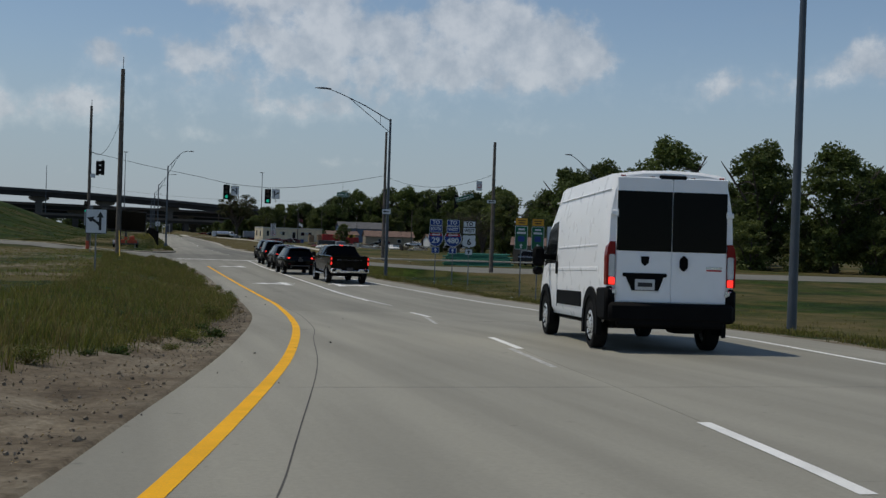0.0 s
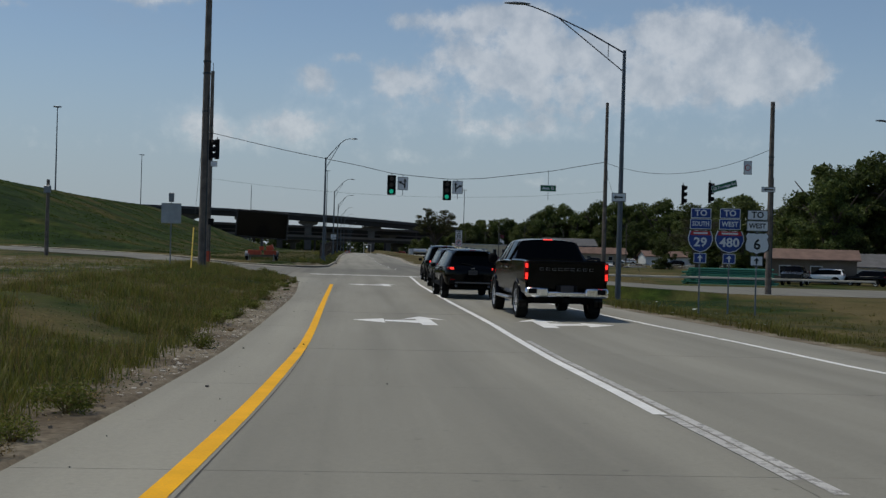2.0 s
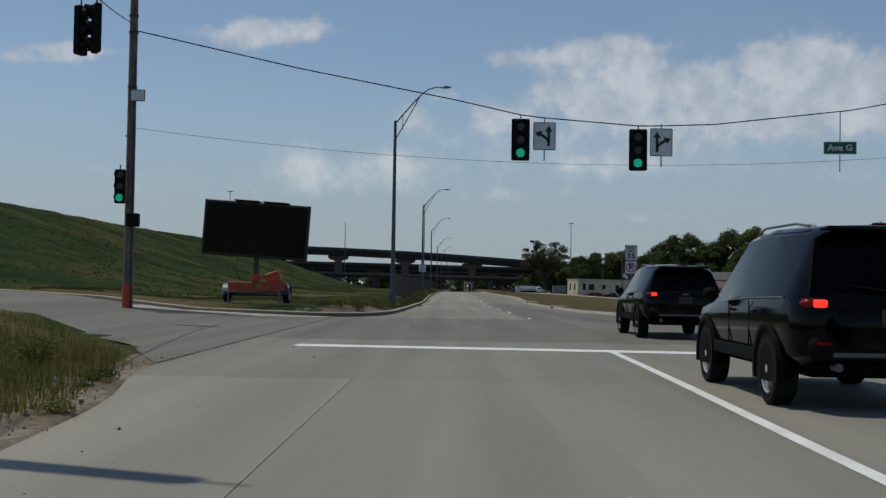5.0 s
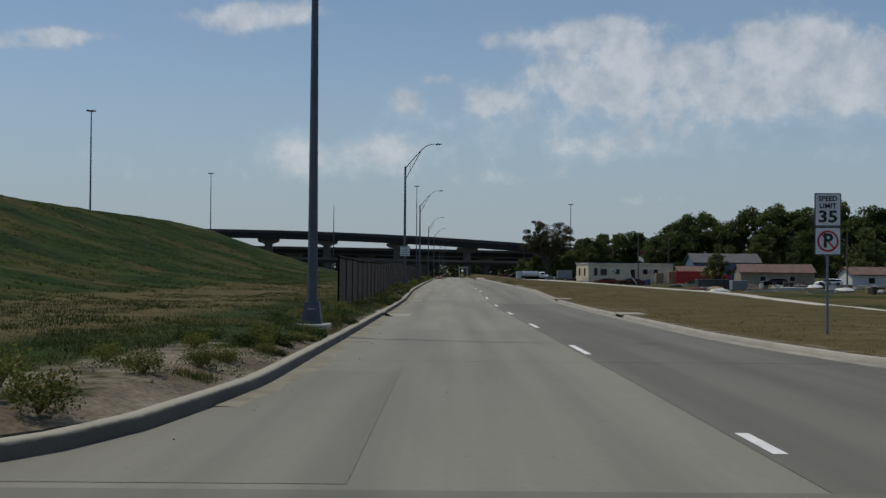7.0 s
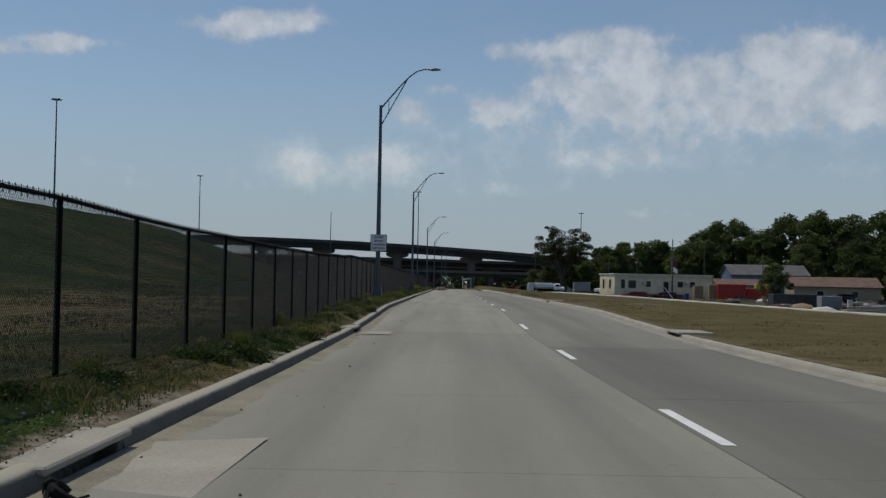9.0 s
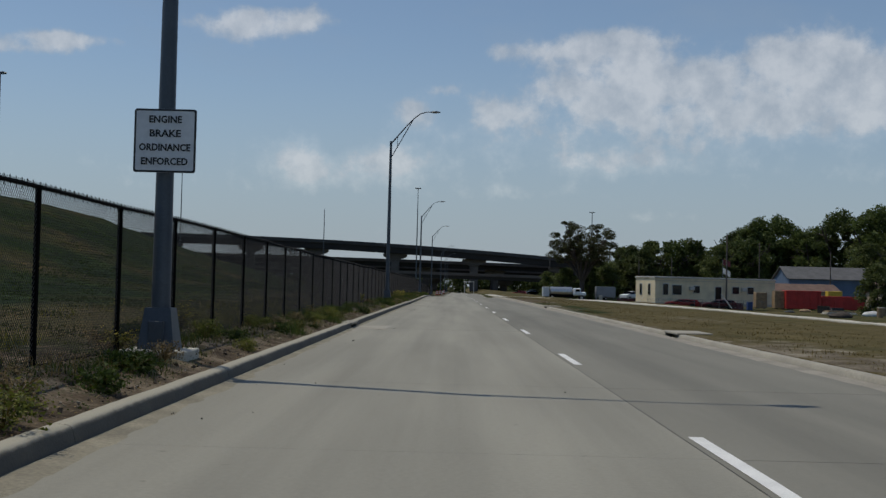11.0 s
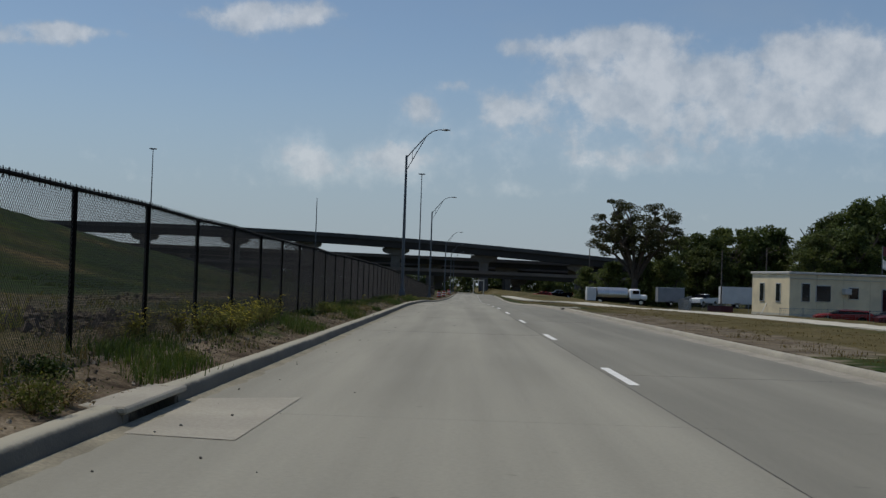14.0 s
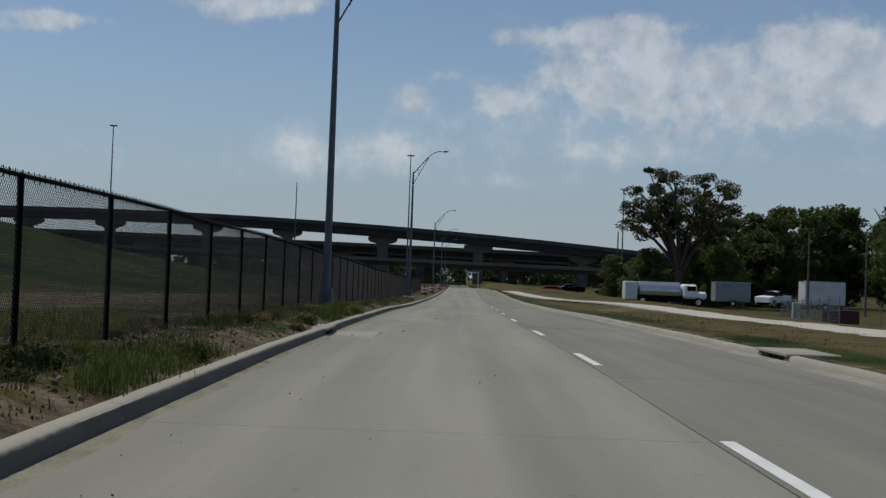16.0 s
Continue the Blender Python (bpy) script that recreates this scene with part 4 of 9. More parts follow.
for x in (-150, -105, -62, -24, 20, 62, 108, 150):
    for dy in (-4, 0, 4):
        # columns take the near-black tone for the shade below the deck
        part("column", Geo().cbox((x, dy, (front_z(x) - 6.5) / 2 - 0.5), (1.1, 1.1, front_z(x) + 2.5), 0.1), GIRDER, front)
for x in (-120, -80, -42, -10, 30, 70, 110):
    pier(low, x, low_z(x) - 6.2, 11, 0)


# ---- clouds: a far backdrop of sky ----
def cloud_backdrop():
    m = bpy.data.materials.new("cloud_backdrop")
    m.use_nodes = True
    nt = m.node_tree
    n, lk = nt.nodes, nt.links
    n.clear()
    out = n.new("ShaderNodeOutputMaterial")
    uv = n.new("ShaderNodeUVMap")
    uv.uv_map = "az_el"
    mp = n.new("ShaderNodeMapping")
    mp.inputs["Scale"].default_value = (100, 100, 1)
    lk.new(uv.outputs[0], mp.inputs["Vector"])

    def fbm(scale, detail, rough, squash):
        s = n.new("ShaderNodeMapping")
        s.inputs["Scale"].default_value = (1, squash, 1)
        lk.new(mp.outputs[0], s.inputs["Vector"])
        t = n.new("ShaderNodeTexNoise")
        t.inputs["Scale"].default_value, t.inputs["Detail"].default_value, t.inputs["Roughness"].default_value = scale, detail, rough
        lk.new(s.outputs[0], t.inputs["Vector"])
        return t.outputs["Fac"]

    def math_node(op, a, b=None, c=None):
        x = n.new("ShaderNodeMath")
        x.operation = op
        for i, v in enumerate((a, b, c)):
            if v is None:
                continue
            if isinstance(v, (int, float)):
                x.inputs[i].default_value = v
            else:
                lk.new(v, x.inputs[i])
        return x.outputs[0]

    sep = n.new("ShaderNodeSeparateXYZ")
    lk.new(mp.outputs[0], sep.inputs[0])
    az, el = sep.outputs[0], sep.outputs[1]
    field = None
    for a, e, ra, re, k in CLOUDS:
        dx = math_node("DIVIDE", math_node("SUBTRACT", az, a), ra * 1.1)
        dy = math_node("DIVIDE", math_node("SUBTRACT", el, e), re * 1.3)
        d2 = math_node("ADD", math_node("MULTIPLY", dx, dx), math_node("MULTIPLY", dy, dy))
        b = math_node("MULTIPLY", math_node("EXPONENT", math_node("MULTIPLY", d2, -1.0)), k)
        field = b if field is None else math_node("ADD", field, math_node("MULTIPLY", b, math_node("SUBTRACT", 1.0, math_node("MULTIPLY", field, 0.62))))
    ragged = fbm(0.62, 14, 0.60, 1.05)
    streak = fbm(0.9, 6, 0.55, 0.6)
    veil = fbm(0.11, 5, 0.55, 2.2)
    dens = math_node("ADD", math_node("MULTIPLY", field, 0.88), math_node("ADD", math_node("MULTIPLY", math_node("SUBTRACT", ragged, 0.5), 1.5), math_node("MULTIPLY", math_node("SUBTRACT", streak, 0.5), 0.35)))
    mr = n.new("ShaderNodeMapRange")
    mr.interpolation_type = "SMOOTHSTEP"
    mr.inputs["From Min"].default_value, mr.inputs["From Max"].default_value = 0.22, 0.92
    mr.inputs["To Max"].default_value = 0.74
    lk.new(dens, mr.inputs["Value"])
    hz = n.new("ShaderNodeMapRange")
    hz.inputs["From Min"].default_value, hz.inputs["From Max"].default_value = 0.38, 0.7
    hz.inputs["To Max"].default_value = 0.24
    lk.new(veil, hz.inputs["Value"])
    low = n.new("ShaderNodeMapRange")
    low.interpolation_type = "SMOOTHERSTEP"
    low.inputs["From Min"].default_value, low.inputs["From Max"].default_value = -1.0, 13.0
    low.inputs["To Min"].default_value, low.inputs["To Max"].default_value = 0.80, 0.08
    lk.new(el, low.inputs["Value"])
    alpha = math_node("MAXIMUM", math_node("MAXIMUM", mr.outputs[0], hz.outputs[0]), low.outputs[0])
    body = fbm(0.6, 10, 0.58, 0.9)
    cr = n.new("ShaderNodeValToRGB")
    cr.color_ramp.elements[0].position, cr.color_ramp.elements[0].color = 0.36, (0.74, 0.80, 0.88, 1)
    cr.color_ramp.elements[1].position, cr.color_ramp.elements[1].color = 0.62, (1.20, 1.215, 1.24, 1)
    lk.new(body, cr.inputs[0])
    em = n.new("ShaderNodeEmission")
    em.inputs["Strength"].default_value = CLOUD_LIGHT
    tone = n.new("ShaderNodeMix")
    tone.data_type = "RGBA"
    tone.inputs["A"].default_value = (0.48, 0.595, 0.735, 1)
    lk.new(mr.outputs[0], tone.inputs["Factor"])
    lk.new(cr.outputs[0], tone.inputs["B"])
    lk.new(tone.outputs["Result"], em.inputs["Color"])
    tr = n.new("ShaderNodeBsdfTransparent")
    mx = n.new("ShaderNodeMixShader")
    lk.new(alpha, mx.inputs[0])
    lk.new(tr.outputs[0], mx.inputs[1]), lk.new(em.outputs[0], mx.inputs[2])
    lk.new(mx.outputs[0], out.inputs["Surface"])
    g = Geo()
    A, E = [-46 + 2 * i for i in range(47)], [-1 + 2 * i for i in range(21)]
    R = 4000
    g.grid([[(R * math.sin(radians(a)) * math.cos(radians(e)), 150 + R * math.cos(radians(a)) * math.cos(radians(e)), R * math.sin(radians(e))) for a in A] for e in E])
    me = g.mesh("cloud_backdrop", m, fix=False)
    lay = me.uv_layers.new(name="az_el")
    na = len(A)
    for lp in me.loops:
        i, j = divmod(lp.vertex_index, na)
        lay.data[lp.index].uv = (A[j] / 100, E[i] / 100)
    ob = tagged(new("sky_backdrop", me), "broken white cumulus clouds in a hazy blue sky", "sky", kind="structure")
    ob.visible_shadow = False


CLOUD_LIGHT = 0.95
# azimuth from straight ahead, elevation, half widths, weight
CLOUDS = [
    (-18.6, 10.8, 2.62, 0.36, 1.1), (-19.98, 10.25, 1.93, 0.28, 0.8), (-10.05, 11.99, 3.31, 0.66, 0.95), (-8.39, 12.54, 2.21, 0.44, 0.8), (-2.18, 8.26, 1.16, 0.66, 0.95),
    (-0.52, 9.37, 1.1, 0.33, 0.6), (-7.7, 6, 1.66, 0.94, 0.85), (-5.63, 5.23, 3.59, 0.72, 0.6), (-3.28, 6, 1.66, 0.66, 0.85), (2.43, 11.3, 1.16, 0.47, 0.95),
    (5.69, 11.35, 2.48, 0.55, 0.8), (8.17, 11.8, 2.21, 0.55, 0.95), (2.1, 8.26, 1.32, 0.94, 0.85), (5.69, 9.64, 2.21, 1.05, 0.85), (8.45, 10.2, 1.93, 1.38, 0.9),
    (7.62, 7.99, 4.69, 1.52, 0.62), (11.48, 10.2, 2.48, 0.72, 0.85), (12.31, 8.54, 3.31, 1.38, 0.75), (14.79, 10.75, 1.93, 0.88, 0.9), (17, 11.16, 2.21, 0.99, 1),
    (18.93, 9.92, 3.04, 1.32, 0.85), (16.17, 8.26, 4.14, 1.24, 0.85), (20.31, 9.09, 2.48, 1.1, 0.85), (8.17, 6, 4.14, 0.61, 0.8), (-0.66, 6.61, 3.86, 1.66, 0.42),
    (3.2, 4.54, 3.04, 0.33, 0.45), (9, 3.52, 2.21, 0.25, 0.35), (-13.36, 4.68, 5.52, 0.83, 0.3), (20.05, 8.65, 1.1, 1.24, 0.8), (21.98, 9.06, 0.99, 1.05, 0.9),
    (28.19, 7.82, 2.48, 0.94, 0.8), (32.61, 7.96, 2.21, 0.66, 0.75), (35.23, 9.34, 1.66, 0.94, 0.9), (38.4, 8.24, 2.48, 1.38, 0.9), (19.36, 5.61, 3.04, 0.39, 0.4),
]

cloud_backdrop()


# ---- materials of things ----
def car_paint(name, base, rough=0.12, metal=0.0):
    m = node_mat(name, base, rough, metal, vary=0.02, scale=0.6, fine=4, spec=0.12, coat=0.06)
    m.node_tree.nodes["Principled BSDF"].inputs["Coat Roughness"].default_value = 0.06
    return m


WHITE_CAR = car_paint("white_car_paint", (0.86, 0.87, 0.88), 0.3)
BLACK_CAR = car_paint("black_car_paint", (0.0012, 0.0012, 0.0014), 0.14)
NAVY_CAR = car_paint("blue_black_car_paint", (0.0018, 0.0026, 0.004), 0.10)
SILVER_CAR = car_paint("grey_car_paint", (0.035, 0.037, 0.04), 0.25, 0.3)
RED_CAR = car_paint("red_car_paint", (0.20, 0.018, 0.018), 0.35)
MAROON_CAR = car_paint("maroon_car_paint", (0.075, 0.014, 0.018), 0.35)
CAR_GLASS = node_mat("tinted_car_glass", (0.001, 0.001, 0.0013), 0.05, vary=0.1, spec=0.08)
BLACK_PLASTIC = node_mat("black_moulded_plastic", (0.005, 0.005, 0.0055), 0.75, vary=0.2, fine=80, spec=0.1)
RUBBER = node_mat("tyre_rubber", (0.010, 0.010, 0.010), 0.9, vary=0.3, fine=50, spec=0.2)
DIM_METAL = node_mat("dull_badge_metal", (0.10, 0.10, 0.105), 0.4, vary=0.1)
CHROME = node_mat("bright_chrome", (0.75, 0.76, 0.78), 0.12, metal=1.0, vary=0.05)
ALLOY = node_mat("alloy_wheel_metal", (0.55, 0.56, 0.57), 0.28, metal=0.9, vary=0.1)
HUBCAP = node_mat("silver_wheel_cover", (0.66, 0.67, 0.68), 0.3, metal=0.6, vary=0.1)
RED_LENS = node_mat("red_lamp_lens", (0.20, 0.004, 0.005), 0.2, vary=0.1, spec=0.15)
CLEAR_LENS = node_mat("clear_lamp_lens", (0.55, 0.56, 0.57), 0.15, vary=0.1)
BRAKE = glow("lit_brake_lamp", (1.0, 0.03, 0.02), 2.2)
# undersides, and the painted shade in wheel wells, slots and behind rims
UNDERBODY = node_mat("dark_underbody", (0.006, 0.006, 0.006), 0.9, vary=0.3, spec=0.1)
PLATE = node_mat("pale_number_plate", (0.55, 0.56, 0.56), 0.5, vary=0.05)
DULL_PLATE = node_mat("dull_number_plate", (0.03, 0.03, 0.031), 0.6, vary=0.1)
INK = node_mat("dark_ink", (0.02, 0.02, 0.025), 0.6, vary=0.05)
SIGN_WHITE = node_mat("white_sign_sheeting", (0.66, 0.68, 0.70), 0.5, vary=0.07, scale=1.5, fine=15)
SIGN_BLACK = node_mat("black_sign_sheeting", (0.012, 0.012, 0.013), 0.5, vary=0.1)
SIGN_BLUE = node_mat("blue_sign_sheeting", (0.009, 0.040, 0.23), 0.45, vary=0.08)
SIGN_RED = node_mat("red_sign_sheeting", (0.45, 0.02, 0.025), 0.45, vary=0.08)
SIGN_GREEN = node_mat("green_sign_sheeting", (0.004, 0.12, 0.050), 0.5, vary=0.1)
SIGN_YELLOW = node_mat("yellow_sign_sheeting", (0.70, 0.33, 0.012), 0.45, vary=0.08)
SIGN_BACK = node_mat("bare_aluminium_sign_back", (0.34, 0.36, 0.38), 0.5, metal=0.5, vary=0.15, scale=2)
ORANGE = node_mat("faded_orange_paint", (0.40, 0.05, 0.014), 0.5, vary=0.2, scale=3)
SCREEN = node_mat("dark_matrix_screen", (0.005, 0.005, 0.0055), 0.5, vary=0.3, scale=1, fine=30)
SIGNAL_BLACK = node_mat("black_signal_housing", (0.005, 0.005, 0.005), 0.7, vary=0.2, spec=0.2)
GREEN_ON = glow("lit_green_signal", (0.015, 0.60, 0.38), 0.5)
LENS_OFF = node_mat("unlit_signal_lens", (0.03, 0.012, 0.01), 0.3, vary=0.1)
CABLE = node_mat("black_cable", (0.012, 0.012, 0.013), 0.7)
YELLOW_GUARD = node_mat("yellow_guy_guard", (0.62, 0.42, 0.04), 0.6, vary=0.15)
BARK = node_mat("grey_brown_bark", (0.075, 0.06, 0.048), 0.95, vary=0.3, scale=3, fine=20, bump=0.5)
LEAF = leaf_mat("dark_green_leaves", (0.072, 0.102, 0.034), 0.4)
LEAF_OLIVE = leaf_mat("olive_green_leaves", (0.092, 0.12, 0.044), 0.4)
LEAF_DRY = leaf_mat("dusty_brownish_leaves", (0.050, 0.056, 0.026), 0.4)
GRASS_BLADE = leaf_mat("grass_blades", (0.125, 0.148, 0.032), 0.5, (0.27, 0.22, 0.085))
WEED_BLADE = leaf_mat("dark_weed_blades", (0.046, 0.068, 0.015), 0.5, (0.10, 0.085, 0.034))
GRASS_LIGHT = leaf_mat("young_grass_blades", (0.165, 0.168, 0.042), 0.45, (0.28, 0.22, 0.09))
GRASS_DRY = leaf_mat("dry_grass_blades", (0.15, 0.118, 0.05), 0.35)
CREAM = node_mat("cream_painted_siding", (0.74, 0.64, 0.44), 0.7, vary=0.12, scale=0.7, fine=10)
WHITE_WALL = node_mat("white_painted_siding", (0.62, 0.62, 0.60), 0.7, vary=0.1, scale=0.7, fine=10)
BLUE_BIN = node_mat("blue_bin_plastic", (0.02, 0.05, 0.16), 0.5, vary=0.15)
BLUE_WALL = node_mat("blue_painted_siding", (0.10, 0.15, 0.24), 0.7, vary=0.12, scale=0.6, fine=10)
TAN_WALL = node_mat("tan_painted_siding", (0.33, 0.27, 0.19), 0.75, vary=0.15, scale=0.7, fine=10)
GREY_ROOF = node_mat("grey_roof_shingles", (0.11, 0.11, 0.112), 0.9, vary=0.2, scale=1, fine=12, bump=0.4, bump_scale=10)
BROWN_ROOF = node_mat("brown_roof_shingles", (0.16, 0.10, 0.075), 0.9, vary=0.25, scale=1, fine=12, bump=0.4, bump_scale=10)
ROOF_EDGE = node_mat("pale_roof_edge", (0.5, 0.5, 0.48), 0.6, vary=0.1)
DARK_PANE = node_mat("dark_window_glass", (0.015, 0.017, 0.02), 0.08, vary=0.1)
RED_STEEL = node_mat("red_painted_steel", (0.42, 0.025, 0.02), 0.55, vary=0.2, scale=0.8)
TAN_BOX = node_mat("tan_plywood", (0.30, 0.21, 0.12), 0.8, vary=0.2)
WHITE_BAG = node_mat("white_sheeting", (0.6, 0.6, 0.58), 0.6, vary=0.15)
MAROON = node_mat("maroon_screen_cloth", (0.10, 0.025, 0.03), 0.85, vary=0.2)
GREEN_PIPE = node_mat("green_plastic_pipe", (0.03, 0.15, 0.10), 0.45, vary=0.15)
TRAILER_WHITE = node_mat("white_trailer_skin", (0.6, 0.61, 0.62), 0.4, vary=0.08, scale=0.8)
TRAILER_GREY = node_mat("grey_trailer_skin", (0.24, 0.25, 0.27), 0.5, vary=0.12, scale=0.8)
TANK_STEEL = node_mat("brushed_tank_steel", (0.50, 0.51, 0.52), 0.3, metal=0.8, vary=0.12, scale=0.8)
CLOD = node_mat("dusty_clods", (0.25, 0.21, 0.155), 0.95, vary=0.35, scale=3, fine=20, bump=0.5)
STONE = node_mat("pale_rubble", (0.31, 0.27, 0.205), 0.9, vary=0.3, scale=3, fine=20, bump=0.5)


# ---- vehicles ----
def ring(hw, z0, z1, wz, top_w, tz):
    """Half outline of a body section, from the sill over the belt to the roof's centre line."""
    return [(hw * 0.9, z0), (hw * 0.985, z0 + 0.10), (hw, (z0 + wz) * 0.5), (hw * 0.985, wz), (top_w, tz), (top_w - 0.10, z1 - 0.03), (top_w * 0.5, z1), (0, z1 + 0.01)]


def loft(stations, classify):
    """Body panels from sections along y; classify(i, j) names the part of each cell."""
    rows = []
    for y, half in stations:
        full = [(x, y, z) for x, z in half] + [(-x, y, z) for x, z in reversed(half[:-1])]
        rows.append(full)
    n = len(rows[0])
    parts = {}
    for i in range(len(rows) - 1):
        for j in range(n - 1):
            jj = min(j, n - 2 - j)
            nm = classify(i, jj)
            if nm:
                parts.setdefault(nm, Geo()).add([rows[i][j], rows[i][j + 1], rows[i + 1][j + 1], rows[i + 1][j]], [(0, 1, 2, 3)])
    for k, nm in ((0, "rear"), (-1, "front")):
        parts.setdefault(nm, Geo()).add(rows[k], [tuple(range(n))])
    return parts


def weld(geo):
    seen, vs, m = {}, [], []
    for p in geo.v:
        k = tuple(round(c, 4) for c in p)
        if k not in seen:
            seen[k] = len(vs)
            vs.append(p)
        m.append(seen[k])
    geo.v = vs
    geo.f = [tuple(dict.fromkeys(m[i] for i in q)) for q in geo.f]
    geo.f = [q for q in geo.f if len(q) > 2]
    return geo


def side_glass(geo, ob):
    """The panes of each side as a part of its own."""
    for s in (-1, 1):
        g = Geo()
        for q in geo.f:
            pts = [geo.v[i] for i in q]
            if pts[0][0] * s > 0:
                g.add(pts, [tuple(range(len(pts)))])
        part("side_window", weld(g), CAR_GLASS, ob, "dark tinted door glass", smooth=30)


def wheel(parent, x, y, r, w, rim_r, spokes=6, steel=False):
    side = 1 if x > 0 else -1
    hub = part("wheel", Geo().cyl((x - side * w * 0.3, y, r), (x + side * w * 0.30, y, r), rim_r * 0.28, n=12), UNDERBODY, parent)
    g = Geo()
    prof = [(-0.5, 0.72), (-0.5, 0.93), (-0.42, 0.985), (-0.2, 1.0), (0.2, 1.0), (0.42, 0.985), (0.5, 0.93), (0.5, 0.72)]
    n = 28
    rows = [[(x + a * w, y + math.cos(t) * b * r, r + math.sin(t) * b * r) for a, b in prof] for t in [2 * math.pi * k / n for k in range(n + 1)]]
    g.grid(rows)
    part("tyre", weld(g), RUBBER, hub, smooth=40)
    g = Geo()
    rows = [[(x + side * w * a, y + math.cos(t) * b * rim_r, r + math.sin(t) * b * rim_r) for a, b in ((-0.3, 1.0), (0.44, 1.03), (0.47, 0.99), (0.42, 0.93), (0.05, 0.9))] for t in [2 * math.pi * k / n for k in range(n + 1)]]
    g.grid(rows)
    fx = x + side * w * 0.3
    for k in range(spokes):
        t = 2 * math.pi * k / spokes
        for s in (-0.13, 0.13):
            c, d = math.cos(t + s * 0.8), math.sin(t + s * 0.8)
            c2, d2 = math.cos(t + s * 1.6), math.sin(t + s * 1.6)
            g.tube([(fx + side * 0.02, y + c * rim_r * 0.16, r + d * rim_r * 0.16), (fx + side * w * 0.08, y + c2 * rim_r * 0.95, r + d2 * rim_r * 0.95)], [rim_r * 0.085, rim_r * 0.07], 5)
    g.cyl((fx, y, r), (fx + side * 0.045, y, r), rim_r * 0.22, rim_r * 0.17, 12)
    if steel:
        face = [(0.40, 1.0), (0.50, 0.93), (0.53, 0.80), (0.46, 0.62), (0.47, 0.48), (0.55, 0.34), (0.58, 0.2), (0.58, 0.0)]
        g.grid([[(x + side * w * a, y + math.cos(t) * b * rim_r, r + math.sin(t) * b * rim_r) for a, b in face] for t in [2 * math.pi * k / n for k in range(n + 1)]])
    part("rim", g, HUBCAP, hub, "silver wheel cover" if steel else "", smooth=30)
    if steel:
        for k in range(8):
            t = 2 * math.pi * (k + 0.5) / 8
            # near-black blocks in place of the cover's shaded openings
            slot = Geo().cbox((0, 0, 0), (0.03, rim_r * 0.13, rim_r * 0.26), 0.01, Matrix.Rotation(t - math.pi / 2, 3, "X"))
            slot.v = [(a + x + side * (w * 0.5 - 0.006), b + y + math.cos(t) * rim_r * 0.7, c + r + math.sin(t) * rim_r * 0.7) for a, b, c in slot.v]
            part("vent_slot", slot, UNDERBODY, hub)
    # near-black disc: painted shade behind the spokes
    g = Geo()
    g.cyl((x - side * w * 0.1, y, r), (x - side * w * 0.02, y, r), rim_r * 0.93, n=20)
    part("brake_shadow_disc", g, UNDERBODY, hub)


def arch(parent, x, y, r, wheel_r, mat, width=0.09):
    """Wheel-arch lip and a flat near-black panel for the shaded well behind it."""
    side = 1 if x > 0 else -1
    g = Geo()
    n = 14
    rows = []
    for k in range(n + 1):
        t = math.pi * (k / n) * 1.16 - 0.08 * math.pi
        c, d = math.cos(t), math.sin(t)
        rows.append([(x + side * a, y + c * b, wheel_r + d * b) for a, b in ((-0.16, r - 0.005), (0.028, r), (0.032, r + width), (-0.05, r + width + 0.012))])
    g.grid(rows)
    part("wheel_arch", g, mat, parent, smooth=50)
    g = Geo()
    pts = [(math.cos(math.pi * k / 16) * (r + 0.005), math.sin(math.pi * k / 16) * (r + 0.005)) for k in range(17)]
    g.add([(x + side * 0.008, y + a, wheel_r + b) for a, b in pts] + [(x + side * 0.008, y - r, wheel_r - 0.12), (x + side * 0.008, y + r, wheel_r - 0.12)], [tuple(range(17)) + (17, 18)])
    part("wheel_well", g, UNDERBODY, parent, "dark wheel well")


def bar_plate(parent, y, z, ink=True, lit=PLATE):
    g = Geo().cbox((0, y, z), (0.31, 0.012, 0.155), 0.004)
    ob = part("number_plate", g, lit, parent, "pale number plate with illegible marks")
    if ink:
        g = Geo()
        g.box((0, y - 0.009, z), (0.23, 0.005, 0.06))
        part("plate_mark", g, INK, ob)


